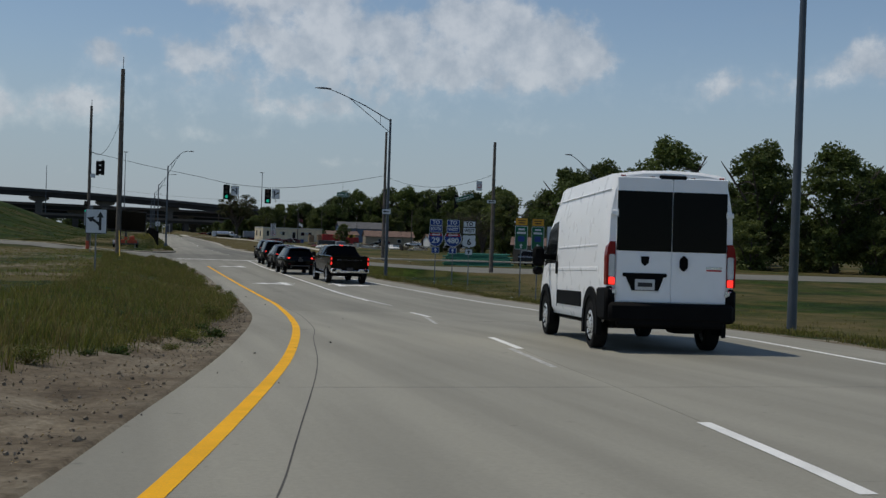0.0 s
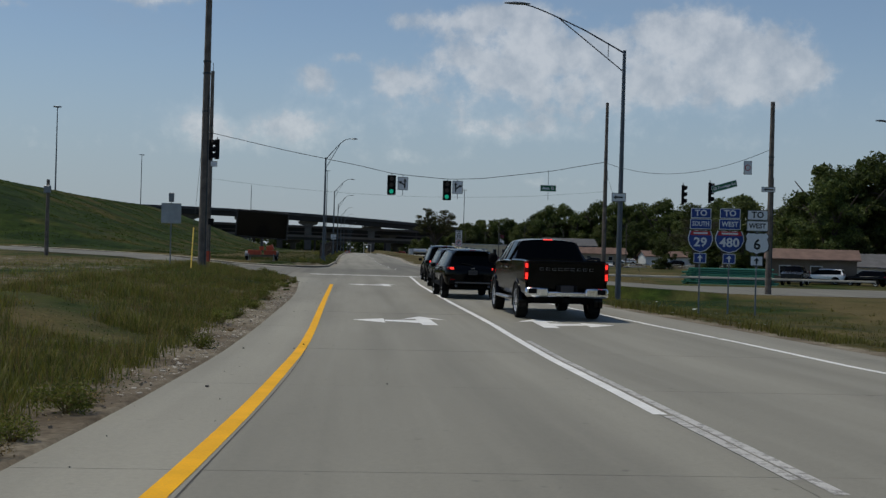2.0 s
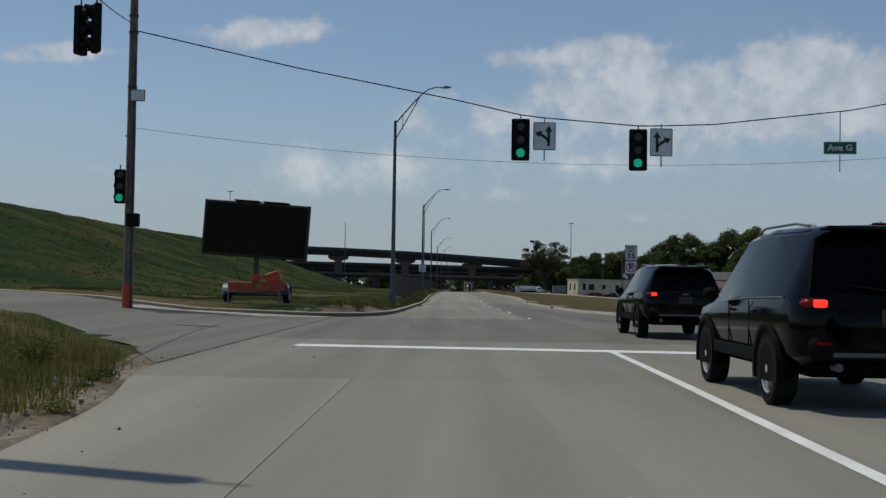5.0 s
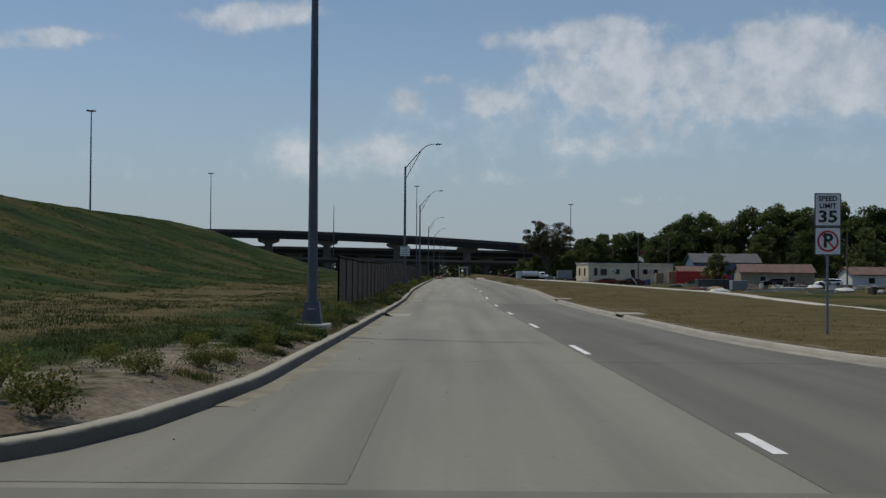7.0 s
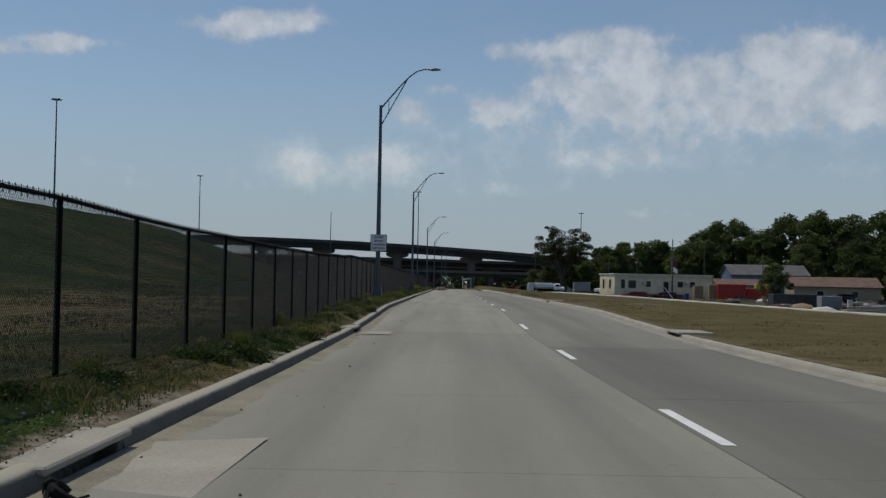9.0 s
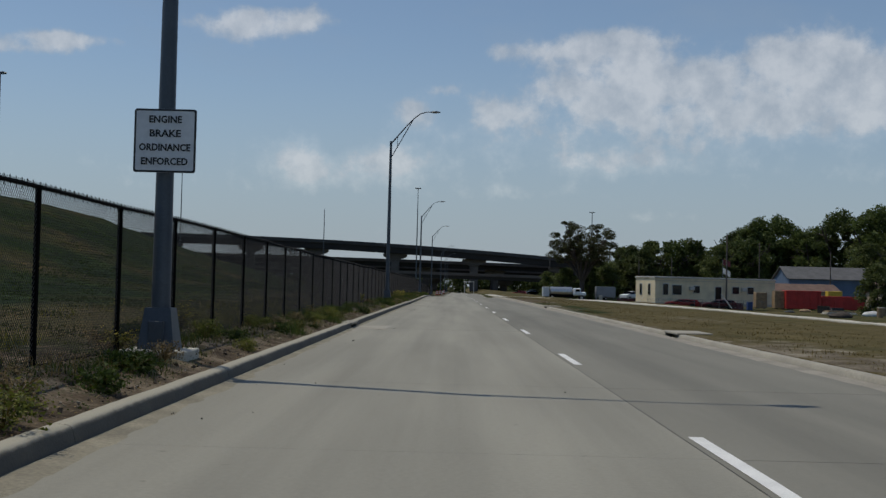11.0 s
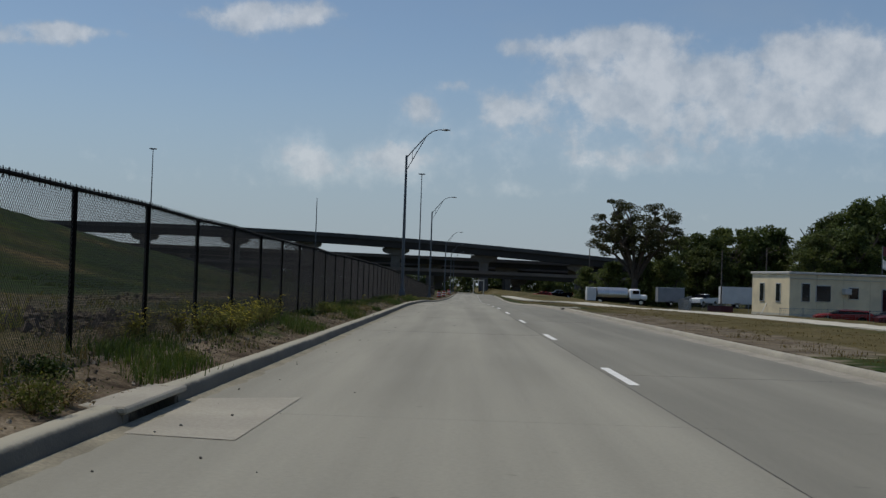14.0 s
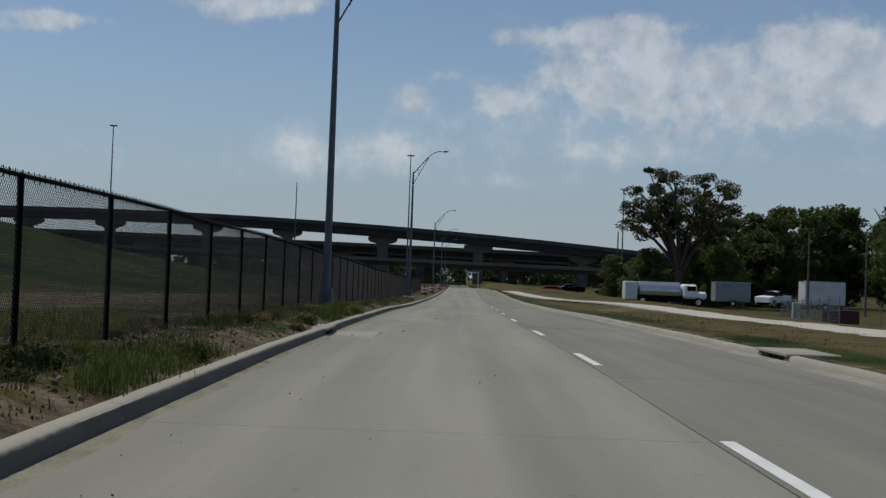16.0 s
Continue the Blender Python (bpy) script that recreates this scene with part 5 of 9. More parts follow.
def panel_van(x, y, z, turn):
    """High-roof delivery van; its rear axle stands at the given place, nose along +y."""
    ob = thing("delivery_van", (x, y, z), "white high-roof delivery van with black bumpers and dark rear windows", "van", turn=turn)
    hw = 1.02

    def sec(y0, w=hw, top=2.66, sill=0.42, tw=0.93, tz=2.36, bz=1.30):
        return (y0, [(w * 0.93, sill), (w * 0.99, sill + 0.12), (w, 1.0), (w * 0.995, bz), (w * 0.965, tz - 0.32), (tw, tz), (tw - 0.07, top - 0.05), (tw * 0.5, top), (0, top + 0.012)])
    st = [sec(-1.0, 1.0, 2.60, 0.73, 0.90, 2.34), sec(-0.95, 1.015, 2.645, 0.62, 0.92), sec(-0.6), sec(0.0), sec(1.5), sec(2.9), sec(3.08), sec(3.5, hw, 2.63, 0.42, 0.91, 2.33), sec(3.95, hw, 2.45, 0.42, 0.86, 2.22),
          sec(4.35, hw, 2.02, 0.42, 0.86, 1.86, 1.24)]
    st.append((4.75, [(0.94, 0.42), (0.99, 0.54), (1.0, 0.8), (0.99, 0.95), (0.96, 1.1), (0.88, 1.3), (0.78, 1.42), (0.4, 1.5), (0, 1.51)]))
    st.append((5.02, [(0.78, 0.36), (0.86, 0.45), (0.88, 0.62), (0.87, 0.75), (0.82, 0.88), (0.74, 1.0), (0.64, 1.08), (0.35, 1.14), (0, 1.15)]))

    def cls(i, j):
        if i in (6, 7, 8) and j == 3:
            return "side_window"
        if i in (8, 9) and j >= 5:
            return "windscreen"
        return "body"
    ps = loft(st, cls)
    for k in ("rear", "front"):
        ps["body"].add(ps[k].v, ps[k].f)
    body = part("body", weld(ps["body"]), WHITE_CAR, ob, smooth=32)
    side_glass(ps["side_window"], ob)
    part("windscreen", weld(ps["windscreen"]), CAR_GLASS, ob, smooth=30)
    # rear face
    yr = -1.005
    for s in (-1, 1):
        g = Geo().cbox((s * 0.440, yr - 0.012, 1.635), (0.874, 0.03, 1.82), 0.012)
        door = part("rear_door", g, WHITE_CAR, ob, "white rear door leaf")
        g = Geo().cbox((s * 0.439, yr - 0.030, 1.905), (0.866, 0.016, 0.87), 0.006)
        part("door_window", g, CAR_GLASS, door, "black tinted rear window")
        for zz in (2.02, 0.88):
            g = Geo().cbox((s * 0.915, yr - 0.03, zz), (0.12, 0.05, 0.075), 0.012)
            g.cyl((s * 0.875, yr - 0.05, zz - 0.05), (s * 0.875, yr - 0.05, zz + 0.05), 0.018, n=8)
            part("hinge", g, WHITE_CAR if zz > 1 else ALLOY, door)
    g = Geo().cbox((0.19, yr - 0.04, 1.305), (0.12, 0.035, 0.22), 0.05)
    part("door_handle", g, BLACK_PLASTIC, ob, "black recessed door handle", smooth=40)
    g = Geo().cbox((-0.42, yr - 0.04, 1.125), (0.70, 0.03, 0.055), 0.012)
    g.plate([(-0.72, 1.10), (-0.12, 1.10), (-0.20, 0.90), (-0.62, 0.90)], 0.02, Matrix.Translation((0, yr - 0.036, 0)))
    part("plate_recess", g, BLACK_PLASTIC, ob)
    g = Geo().cbox((-0.42, yr - 0.056, 0.985), (0.31, 0.012, 0.155), 0.004)
    plo = part("number_plate", g, PLATE, ob, "pale number plate with illegible marks")
    g = Geo()
    g.box((-0.42, yr - 0.065, 0.985), (0.23, 0.005, 0.06))
    part("plate_mark", g, INK, plo)
    g = Geo().plate([(-0.065, 0.065), (0.065, 0.065), (0.055, -0.03), (0, -0.075), (-0.055, -0.03)], 0.015, Matrix.Translation((-0.42, yr - 0.035, 1.33)))
    part("badge", g, BLACK_PLASTIC, ob, "small shield-shaped dark badge")
    g = Geo().box((0.68, yr - 0.031, 1.255), (0.25, 0.008, 0.03))
    part("model_badge", g, ALLOY, ob, "illegible metal badge bar")
    g = Geo().box((0.68, yr - 0.031, 1.215), (0.24, 0.008, 0.022))
    part("model_badge", g, SIGN_RED, ob, "thin red badge bar")
    g = Geo().cbox((0, yr - 0.03, 0.585), (1.98, 0.22, 0.28), 0.05)
    g.cbox((0, yr - 0.02, 0.44), (1.7, 0.18, 0.14), 0.04)
    for s in (-1, 1):
        g.cbox((s * 0.965, yr + 0.26, 0.70), (0.16, 0.64, 0.50), 0.05)
        g.cbox((s * 0.955, yr + 0.02, 0.70), (0.14, 0.16, 0.24), 0.03)
    part("rear_bumper", g, BLACK_PLASTIC, ob, "black textured bumper", smooth=40)
    for s in (-1, 1):
        # outer red shell with a clear middle lens and a lit lower lens set into it
        prof = [(0.89, 0.97), (1.022, 0.97), (1.026, 1.40), (1.008, 1.52), (0.975, 1.60), (0.89, 1.60)]
        g = Geo().plate([(s * a, b) for a, b in prof], 0.17, Matrix.Translation((0, yr + 0.05, 0)))
        lamp = part("tail_lamp", g, RED_LENS, ob, "tall red and clear tail lamp")
        g = Geo().cbox((s * 0.940, yr - 0.035, 1.25), (0.10, 0.02, 0.33), 0.02)
        part("clear_lens", g, CLEAR_LENS, lamp, smooth=40)
        g = Geo().cbox((s * 0.940, yr - 0.034, 1.03), (0.10, 0.02, 0.11), 0.012)
        part("brake_lens", g, BRAKE, lamp, "lit red brake lens", smooth=40)
    g = Geo().cbox((0, yr + 0.0, 2.545), (0.44, 0.06, 0.075), 0.02)
    part("brake_light_housing", g, BLACK_PLASTIC, ob)
    for dx in (-0.78, -0.32, 0.32, 0.78):
        g = Geo().cbox((dx, yr + 0.03, 2.55), (0.10, 0.05, 0.045), 0.012)
        part("marker_lamp", g, RED_LENS, ob)
    for s in (-1, 1):
        g = Geo().cbox((s * 1.022, 1.85, 0.72), (0.03, 2.1, 0.24), 0.012)
        part("side_moulding", g, BLACK_PLASTIC, ob, "black rubbing strip")
        g = Geo().cbox((s * 0.938, 1.35, 2.37), (0.022, 4.4, 0.022), 0.008)
        part("roof_gutter", g, WHITE_CAR, ob)
        g = Geo().cbox((s * 1.016, 1.75, 1.20), (0.018, 4.2, 0.06), 0.008)
        g.cbox((s * 1.006, 1.3, 1.56), (0.018, 3.2, 0.035), 0.008)
        part("body_crease", g, WHITE_CAR, ob)
        g = Geo().cbox((s * 1.25, 3.75, 1.42), (0.22, 0.14, 0.36), 0.05)
        g.cbox((s * 1.25, 3.75, 1.16), (0.20, 0.13, 0.14), 0.04)
        g.cbox((s * 1.08, 3.78, 1.42), (0.22, 0.10, 0.10), 0.02)
        part("door_mirror", g, BLACK_PLASTIC, ob, smooth=40)
        for yy in (2.98,):
            g = Geo().box((s * 0.996, yy, 1.0), (0.053, 0.005, 0.9))
            part("door_seam", g, UNDERBODY, ob)
        g = Geo().cbox((s * 1.03, 3.0, 1.22), (0.03, 0.16, 0.22), 0.02)
        part("side_handle", g, BLACK_PLASTIC, ob)
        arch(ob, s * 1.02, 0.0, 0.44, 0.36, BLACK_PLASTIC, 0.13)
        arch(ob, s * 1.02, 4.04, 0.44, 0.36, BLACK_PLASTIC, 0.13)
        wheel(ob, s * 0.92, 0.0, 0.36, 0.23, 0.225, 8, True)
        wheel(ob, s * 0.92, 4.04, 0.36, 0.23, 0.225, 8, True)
    g = Geo().cbox((0, 1.8, 0.42), (1.7, 5.2, 0.16), 0.03)
    g.cyl((-0.9, 0, 0.36), (0.9, 0, 0.36), 0.055)
    g.cbox((0.35, -0.6, 0.36), (0.5, 0.5, 0.16), 0.05)
    part("underbody", g, UNDERBODY, ob)
    return ob


def pickup(x, y, z, turn, paint, label, detail=True, group=""):
    """Crew-cab pickup; rear axle at the given place."""
    ob = thing("pickup_truck", (x, y, z), label, "pickup truck", group, turn=turn)

    def sec(y0, w, belt, top, tw, tz, sill=0.55):
        return (y0, [(w * 0.93, sill), (w * 0.99, sill + 0.1), (w, 0.92), (w * 0.985, belt), (tw, tz), (tw - 0.08, top - 0.03), (tw * 0.5, top), (0, top + 0.005)])
    bed = [sec(-1.12, 0.99, 1.36, 1.42, 0.95, 1.40), sec(-0.5, 1.02, 1.38, 1.42, 0.97, 1.41), sec(0.9, 1.02, 1.38, 1.42, 0.97, 1.41), sec(0.98, 1.02, 1.38, 1.42, 0.97, 1.41)]
    cab = [sec(1.02, 1.01, 1.36, 1.42, 0.9, 1.40), sec(1.35, 1.01, 1.36, 1.90, 0.72, 1.84), sec(2.1, 1.01, 1.36, 1.93, 0.74, 1.86), sec(2.95, 1.01, 1.34, 1.90, 0.72, 1.82), sec(3.55, 1.01, 1.30, 1.36, 0.86, 1.33),
           sec(4.3, 1.0, 1.22, 1.27, 0.86, 1.25), sec(4.72, 0.93, 1.12, 1.16, 0.8, 1.14)]
    ps = loft(bed, lambda i, j: None if j >= 4 else "bed")
    g = ps["bed"]
    g.add(ps["front"].v, ps["front"].f)
    part("cargo_bed", weld(g), paint, ob, smooth=30)
    g = Geo().box((0, -0.1, 0.85), (1.86, 1.9, 0.04))
    part("bed_floor", g, UNDERBODY, ob)
    g = Geo().cbox((0, -1.10, 1.06), (1.90, 0.08, 0.68), 0.03)
    g.cbox((0, -1.11, 1.37), (1.86, 0.12, 0.07), 0.02)
    gate = part("tailgate", g, paint, ob, "tailgate", smooth=30)
    if detail:
        g = Geo()
        for k in range(9):
            x0 = -0.60 + 0.15 * k
            for dz in (-0.025, 0.025):
                g.box((x0, -1.146, 1.20 + dz), (0.10, 0.008, 0.009))
            g.box((x0 - 0.045, -1.146, 1.20), (0.009, 0.008, 0.041))
        part("letter_bar", g, DIM_METAL, gate, "row of plain metal badge bars")

    def cls(i, j):
        if i == 0 and j >= 4:
            return "rear_window"
        if i in (0, 1, 2) and j == 3:
            return "side_window"
        if i == 3 and j >= 4:
            return "windscreen"
        if i == 3 and j == 3:
            return "side_window"
        return "cab"
    ps = loft(cab, cls)
    ps["cab"].add(ps["front"].v, ps["front"].f)
    part("cab", weld(ps["cab"]), paint, ob, smooth=28)
    for nm in ("rear_window", "windscreen"):
        part(nm, weld(ps[nm]), CAR_GLASS, ob, smooth=28)
    side_glass(ps["side_window"], ob)
    for s in (-1, 1):
        for yy in (1.32, 2.12, 2.98):
            a = (s * 1.0, yy + (0.04 if yy < 3 else 0.35), 1.36)
            b = (s * 0.735, yy + 0.02, 1.85)
            g = Geo().tube([a, b], 0.016, 6)
            part("window_pillar", g, BLACK_PLASTIC, ob)
        g = Geo().tube([(s * 1.005, 1.1, 1.365), (s * 1.005, 2.2, 1.365), (s * 1.005, 3.45, 1.325)], 0.012, 5)
        part("window_trim", g, CHROME, ob, "thin bright trim")
        g = Geo().cbox((s * 1.15, 3.25, 1.40), (0.24, 0.12, 0.26), 0.05)
        part("door_mirror", g, BLACK_PLASTIC, ob, smooth=40)
        for yy in (1.55, 2.45):
            g = Geo().cbox((s * 1.025, yy, 1.20), (0.03, 0.2, 0.045), 0.012)
            part("door_handle", g, CHROME, ob)
        g = Geo().cbox((s * 0.968, -1.095, 1.15), (0.11, 0.11, 0.44), 0.025)
        lamp = part("tail_lamp", g, RED_LENS, ob, "tall slim red tail lamp", smooth=40)
        for zz, hh in ((1.27, 0.10), (1.03, 0.15)):
            g = Geo().cbox((s * 0.966, -1.152, zz), (0.06, 0.012, hh), 0.005)
            part("brake_lens", g, BRAKE, lamp, "lit red brake lens", smooth=40)
        g = Geo().cbox((s * 1.0, 2.05, 0.44), (0.16, 2.1, 0.07), 0.025)
        part("running_board", g, ALLOY if detail else BLACK_PLASTIC, ob)
        for yy in (0.0, 3.72):
            arch(ob, s * 1.01, yy, 0.48, 0.41, paint, 0.05)
            wheel(ob, s * 0.90, yy, 0.41, 0.27, 0.27, 6)
        g = Geo().cbox((s * 0.72, -1.20, 0.66), (0.56, 0.16, 0.22), 0.04)
        part("bumper_end", g, CHROME, ob, "bright chrome bumper end", smooth=40)
        g = Geo().cbox((s * 0.83, -1.285, 0.69), (0.20, 0.02, 0.12), 0.01)
        part("bumper_step", g, BLACK_PLASTIC, ob)
    g = Geo().cbox((0, -1.19, 0.62), (0.95, 0.14, 0.13), 0.03)
    part("bumper_centre", g, CHROME, ob, smooth=40)
    g = Geo().cbox((0, -1.20, 0.75), (0.5, 0.08, 0.16), 0.02)
    part("plate_recess", g, BLACK_PLASTIC, ob)
    bar_plate(ob, -1.25, 0.75, lit=INK if detail else PLATE, ink=False)
    g = Geo().cbox((0, 1.36, 1.90), (0.24, 0.04, 0.03), 0.01)
    part("third_brake_lamp", g, BRAKE, ob)
    g = Geo().cbox((0, 1.7, 0.52), (1.5, 5.2, 0.2), 0.03)
    g.cyl((-0.85, 0, 0.41), (0.85, 0, 0.41), 0.06)
    g.cyl((0.45, -1.1, 0.42), (0.45, -0.4, 0.42), 0.04)
    g.cbox((0, -1.1, 0.47), (0.12, 0.3, 0.1), 0.01)
    part("underbody", g, UNDERBODY, ob)
    return ob


def suv(x, y, z, turn, paint, label, lit=True, group="", h=1.68, length=4.75):
    """Mid-size sport-utility car; rear axle at the given place."""
    ob = thing("sport_utility_car", (x, y, z), label, "car", group, turn=turn)
    k = length / 4.75

    def sec(y0, w, belt, top, tw, tz, sill=0.42):
        return (y0 * k, [(w * 0.88, sill), (w * 0.975, sill + 0.12), (w, 0.80), (w * 0.99, belt - 0.10), (w * 0.955, belt), (tw, tz), (tw - 0.09, top - 0.035), (tw * 0.5, top), (0, top + 0.012)])
    w = 0.95
    st = [sec(-0.985, 0.62, 0.94, 0.99, 0.56, 0.97, 0.60), sec(-0.95, 0.78, 0.99, 1.05, 0.70, 1.02, 0.54), sec(-0.87, 0.885, 1.05, 1.13, 0.79, 1.09, 0.48), sec(-0.60, 0.93, 1.08, h - 0.08, 0.66, h - 0.17), sec(-0.45, w, 1.08, h - 0.03, 0.675, h - 0.13),
          sec(0.85, w, 1.06, h + 0.02, 0.70, h - 0.09), sec(1.75, w, 1.03, h - 0.02, 0.68, h - 0.12), sec(2.55, w, 1.0, 1.08, 0.80, 1.05), sec(3.3, 0.93, 0.92, 1.0, 0.8, 0.97), sec(3.78, 0.80, 0.8, 0.86, 0.68, 0.83, 0.36)]

    def cls(i, j):
        if i == 2 and j >= 5:
            return "rear_window"
        if i in (3, 4, 5, 6) and j == 4:
            return "side_window"
        if i == 6 and j >= 5:
            return "windscreen"
        return "body"
    ps = loft(st, cls)
    for q in ("rear", "front"):
        ps["body"].add(ps[q].v, ps[q].f)
    part("body", weld(ps["body"]), paint, ob, smooth=48)
    for nm in ("rear_window", "windscreen"):
        part(nm, weld(ps[nm]), CAR_GLASS, ob, smooth=30)
    side_glass(ps["side_window"], ob)
    for s in (-1, 1):
        g = Geo().tube([(s * 0.60, -0.25, h - 0.03), (s * 0.62, 0.15, h + 0.012), (s * 0.62, 1.3, h + 0.018), (s * 0.60, 1.65, h - 0.03)], 0.014, 6)
        part("roof_rail", g, DIM_METAL, ob)
        g = Geo().cbox((s * 0.74, -0.86 * k, 1.03), (0.26, 0.16, 0.09), 0.035, Matrix.Rotation(s * -0.25, 3, "Z"))
        part("tail_lamp", g, RED_LENS, ob, "slim red tail lamp", smooth=40)
        g = Geo().cbox((s * 0.71, -0.955 * k, 1.03), (0.13, 0.03, 0.075), 0.012)
        part("brake_lens", g, BRAKE if lit else RED_LENS, ob, "lit brake lamp" if lit else "")
        g = Geo().cbox((s * 1.04, 2.15 * k, 1.10), (0.18, 0.10, 0.15), 0.04)
        part("door_mirror", g, BLACK_PLASTIC, ob, smooth=40)
        for yy in (0.0, 2.82):
            arch(ob, s * 0.945, yy * k, 0.41, 0.36, BLACK_PLASTIC, 0.05)
            wheel(ob, s * 0.84, yy * k, 0.36, 0.23, 0.245, 5)
        g = Geo().cbox((s * 0.945, 1.4 * k, 0.48), (0.04, 1.9 * k, 0.14), 0.015)
        part("sill_trim", g, BLACK_PLASTIC, ob)
    g = Geo().cbox((0, -0.90 * k, 0.62), (1.62, 0.16, 0.24), 0.05)
    part("rear_bumper", g, BLACK_PLASTIC, ob, smooth=40)
    g = Geo().cbox((0, -0.97 * k, 0.56), (1.2, 0.03, 0.05), 0.01)
    part("bumper_trim", g, DIM_METAL, ob)
    g = Geo().cbox((0, -0.66 * k, h - 0.07), (1.2, 0.22, 0.04), 0.015)
    part("roof_spoiler", g, paint, ob)
    bar_plate(ob, -0.995 * k, 0.90, lit=DULL_PLATE)
    for zz, ww in ((0.985, 1.10), (0.775, 1.30)):
        part("tailgate_seam", Geo().box((0, -0.972 * k, zz), (ww, 0.02, 0.008)), UNDERBODY, ob)
    part("badge", Geo().cbox((0, -0.975 * k, 1.035), (0.13, 0.02, 0.035), 0.006), DIM_METAL, ob)
    part("rear_wiper", Geo().tube([(0.02, -0.90 * k, 1.14), (-0.38, -0.86 * k, 1.20)], 0.012, 5), BLACK_PLASTIC, ob)
    part("spoiler_lip", Geo().cbox((0, -0.70 * k, h - 0.075), (1.16, 0.10, 0.03), 0.01), BLACK_PLASTIC, ob)
    for s in (-1, 1):
        part("exhaust_tip", Geo().cyl((s * 0.55, -1.0 * k, 0.44), (s * 0.55, -0.85 * k, 0.44), 0.04, n=10), DIM_METAL, ob)
        part("reflector", Geo().cbox((s * 0.68, -0.985 * k, 0.66), (0.14, 0.02, 0.03), 0.006), RED_LENS, ob)
        part("lower_window_trim", Geo().tube([(s * 0.915, -0.45 * k, 1.085), (s * 0.915, 0.85 * k, 1.065), (s * 0.91, 1.75 * k, 1.035)], 0.010, 5), DIM_METAL, ob)
        for yy in (0.75, 1.65):
            part("door_seam", Geo().box((s * 0.945, yy * k, 0.78), (0.012, 0.008, 0.50)), UNDERBODY, ob)
            part("door_handle", Geo().cbox((s * 0.955, (yy - 0.18) * k, 0.93), (0.03, 0.16, 0.03), 0.008), paint, ob)
    g = Geo().cbox((0, -0.60 * k, h - 0.02), (0.22, 0.03, 0.025), 0.008)
    part("third_brake_lamp", g, RED_LENS, ob)
    g = Geo().cbox((0, 1.4 * k, 0.40), (1.4, 4.0 * k, 0.16), 0.03)
    part("underbody", g, UNDERBODY, ob)
    return ob


van = panel_van(1.93, 28.15, road_z(28.15), -8.9)
van.scale = (1.04, 1.01, 1.11)
van.rotation_euler.x = math.atan2(road_z(32.2) - road_z(28.15), 4.04)
truck = pickup(4.16, 71.9, 0.0, 1.2, BLACK_CAR, "black crew-cab pickup truck with chrome bumper waiting in traffic", group="vehicles in the queue")
truck.scale = (1.02, 1.03, 1.045)
suv(3.02, 82.7, 0.0, 1.5, BLACK_CAR, "black sport-utility car with lit brake lamps in traffic", group="vehicles in the queue")
suv(3.35, 91.8, 0.0, 0.5, SILVER_CAR, "dark grey sport-utility car waiting between black cars", group="vehicles in the queue")
suv(3.62, 101.6, 0.0, 0.0, BLACK_CAR, "black boxy sport-utility car first at the signals", group="vehicles in the queue", h=1.82)
suv(4.8, 117.4, 0.0, 0.0, NAVY_CAR, "blue-black sport-utility car with bright wheels crossing the junction", group="vehicles in the queue", h=1.72)


# ---- writing ----
def lettering(text, size, mat, parent, m, width=None, label=""):
    """Built-in font turned into a thin mesh, centred."""
    c = bpy.data.curves.new("lettering", "FONT")
    c.offset = size * 0.028
    c.body, c.size, c.align_x, c.align_y, c.extrude, c.resolution_u = text, size, "CENTER", "CENTER", 0.002, 2
    o = bpy.data.objects.new("lettering", c)
    me = bpy.data.meshes.new_from_object(o)
    bpy.data.objects.remove(o)
    bpy.data.curves.remove(c)
    if width:
        xs = [v.co.x for v in me.vertices]
        f = width / (max(xs) - min(xs))
        for v in me.vertices:
            v.co.x *= f
    me.materials.append(mat)
    return part("lettering", me, None, parent, label or "", at=m)


FACE = pose(0, 0, 0, 90)


def face_at(x, z, y=-0.012):
    return Matrix.Translation((x, y, z)) @ FACE


def rounded(w, h, r=0.04, cx=0.0, cz=0.0):
    pts = []
    for sx, sz, a0 in ((1, 1, 0), (-1, 1, 90), (-1, -1, 180), (1, -1, 270)):
        for k in range(5):
            a = radians(a0 + 22.5 * k)
            pts.append((cx + sx * (w / 2 - r) + r * math.cos(a), cz + sz * (h / 2 - r) + r * math.sin(a)))
    return pts


def panel(parent, w, h, cx, cz, mat, border=None, y=0.0, name="sign_face"):
    """A sheet-metal sign with rounded corners, its border and a bare back."""
    back = part(name, Geo().plate(rounded(w, h, 0.035, cx, cz), 0.004, Matrix.Translation((0, y, 0))), SIGN_BACK, parent)
    f = part("sheeting", Geo().plate(rounded(w - 0.006, h - 0.006, 0.033, cx, cz), 0.003, Matrix.Translation((0, y - 0.004, 0))), border or mat, back)
    if border:
        part("field", Geo().plate(rounded(w - 0.055, h - 0.055, 0.02, cx, cz), 0.002, Matrix.Translation((0, y - 0.0068, 0))), mat, back)
    return back


def sign_post(parent, h, dx=0.0, y=0.03):
    part("post", Geo().cbox((dx, y, h / 2 - 0.2), (0.06, 0.035, h + 0.4), 0.006), GALV, parent, "steel channel post")


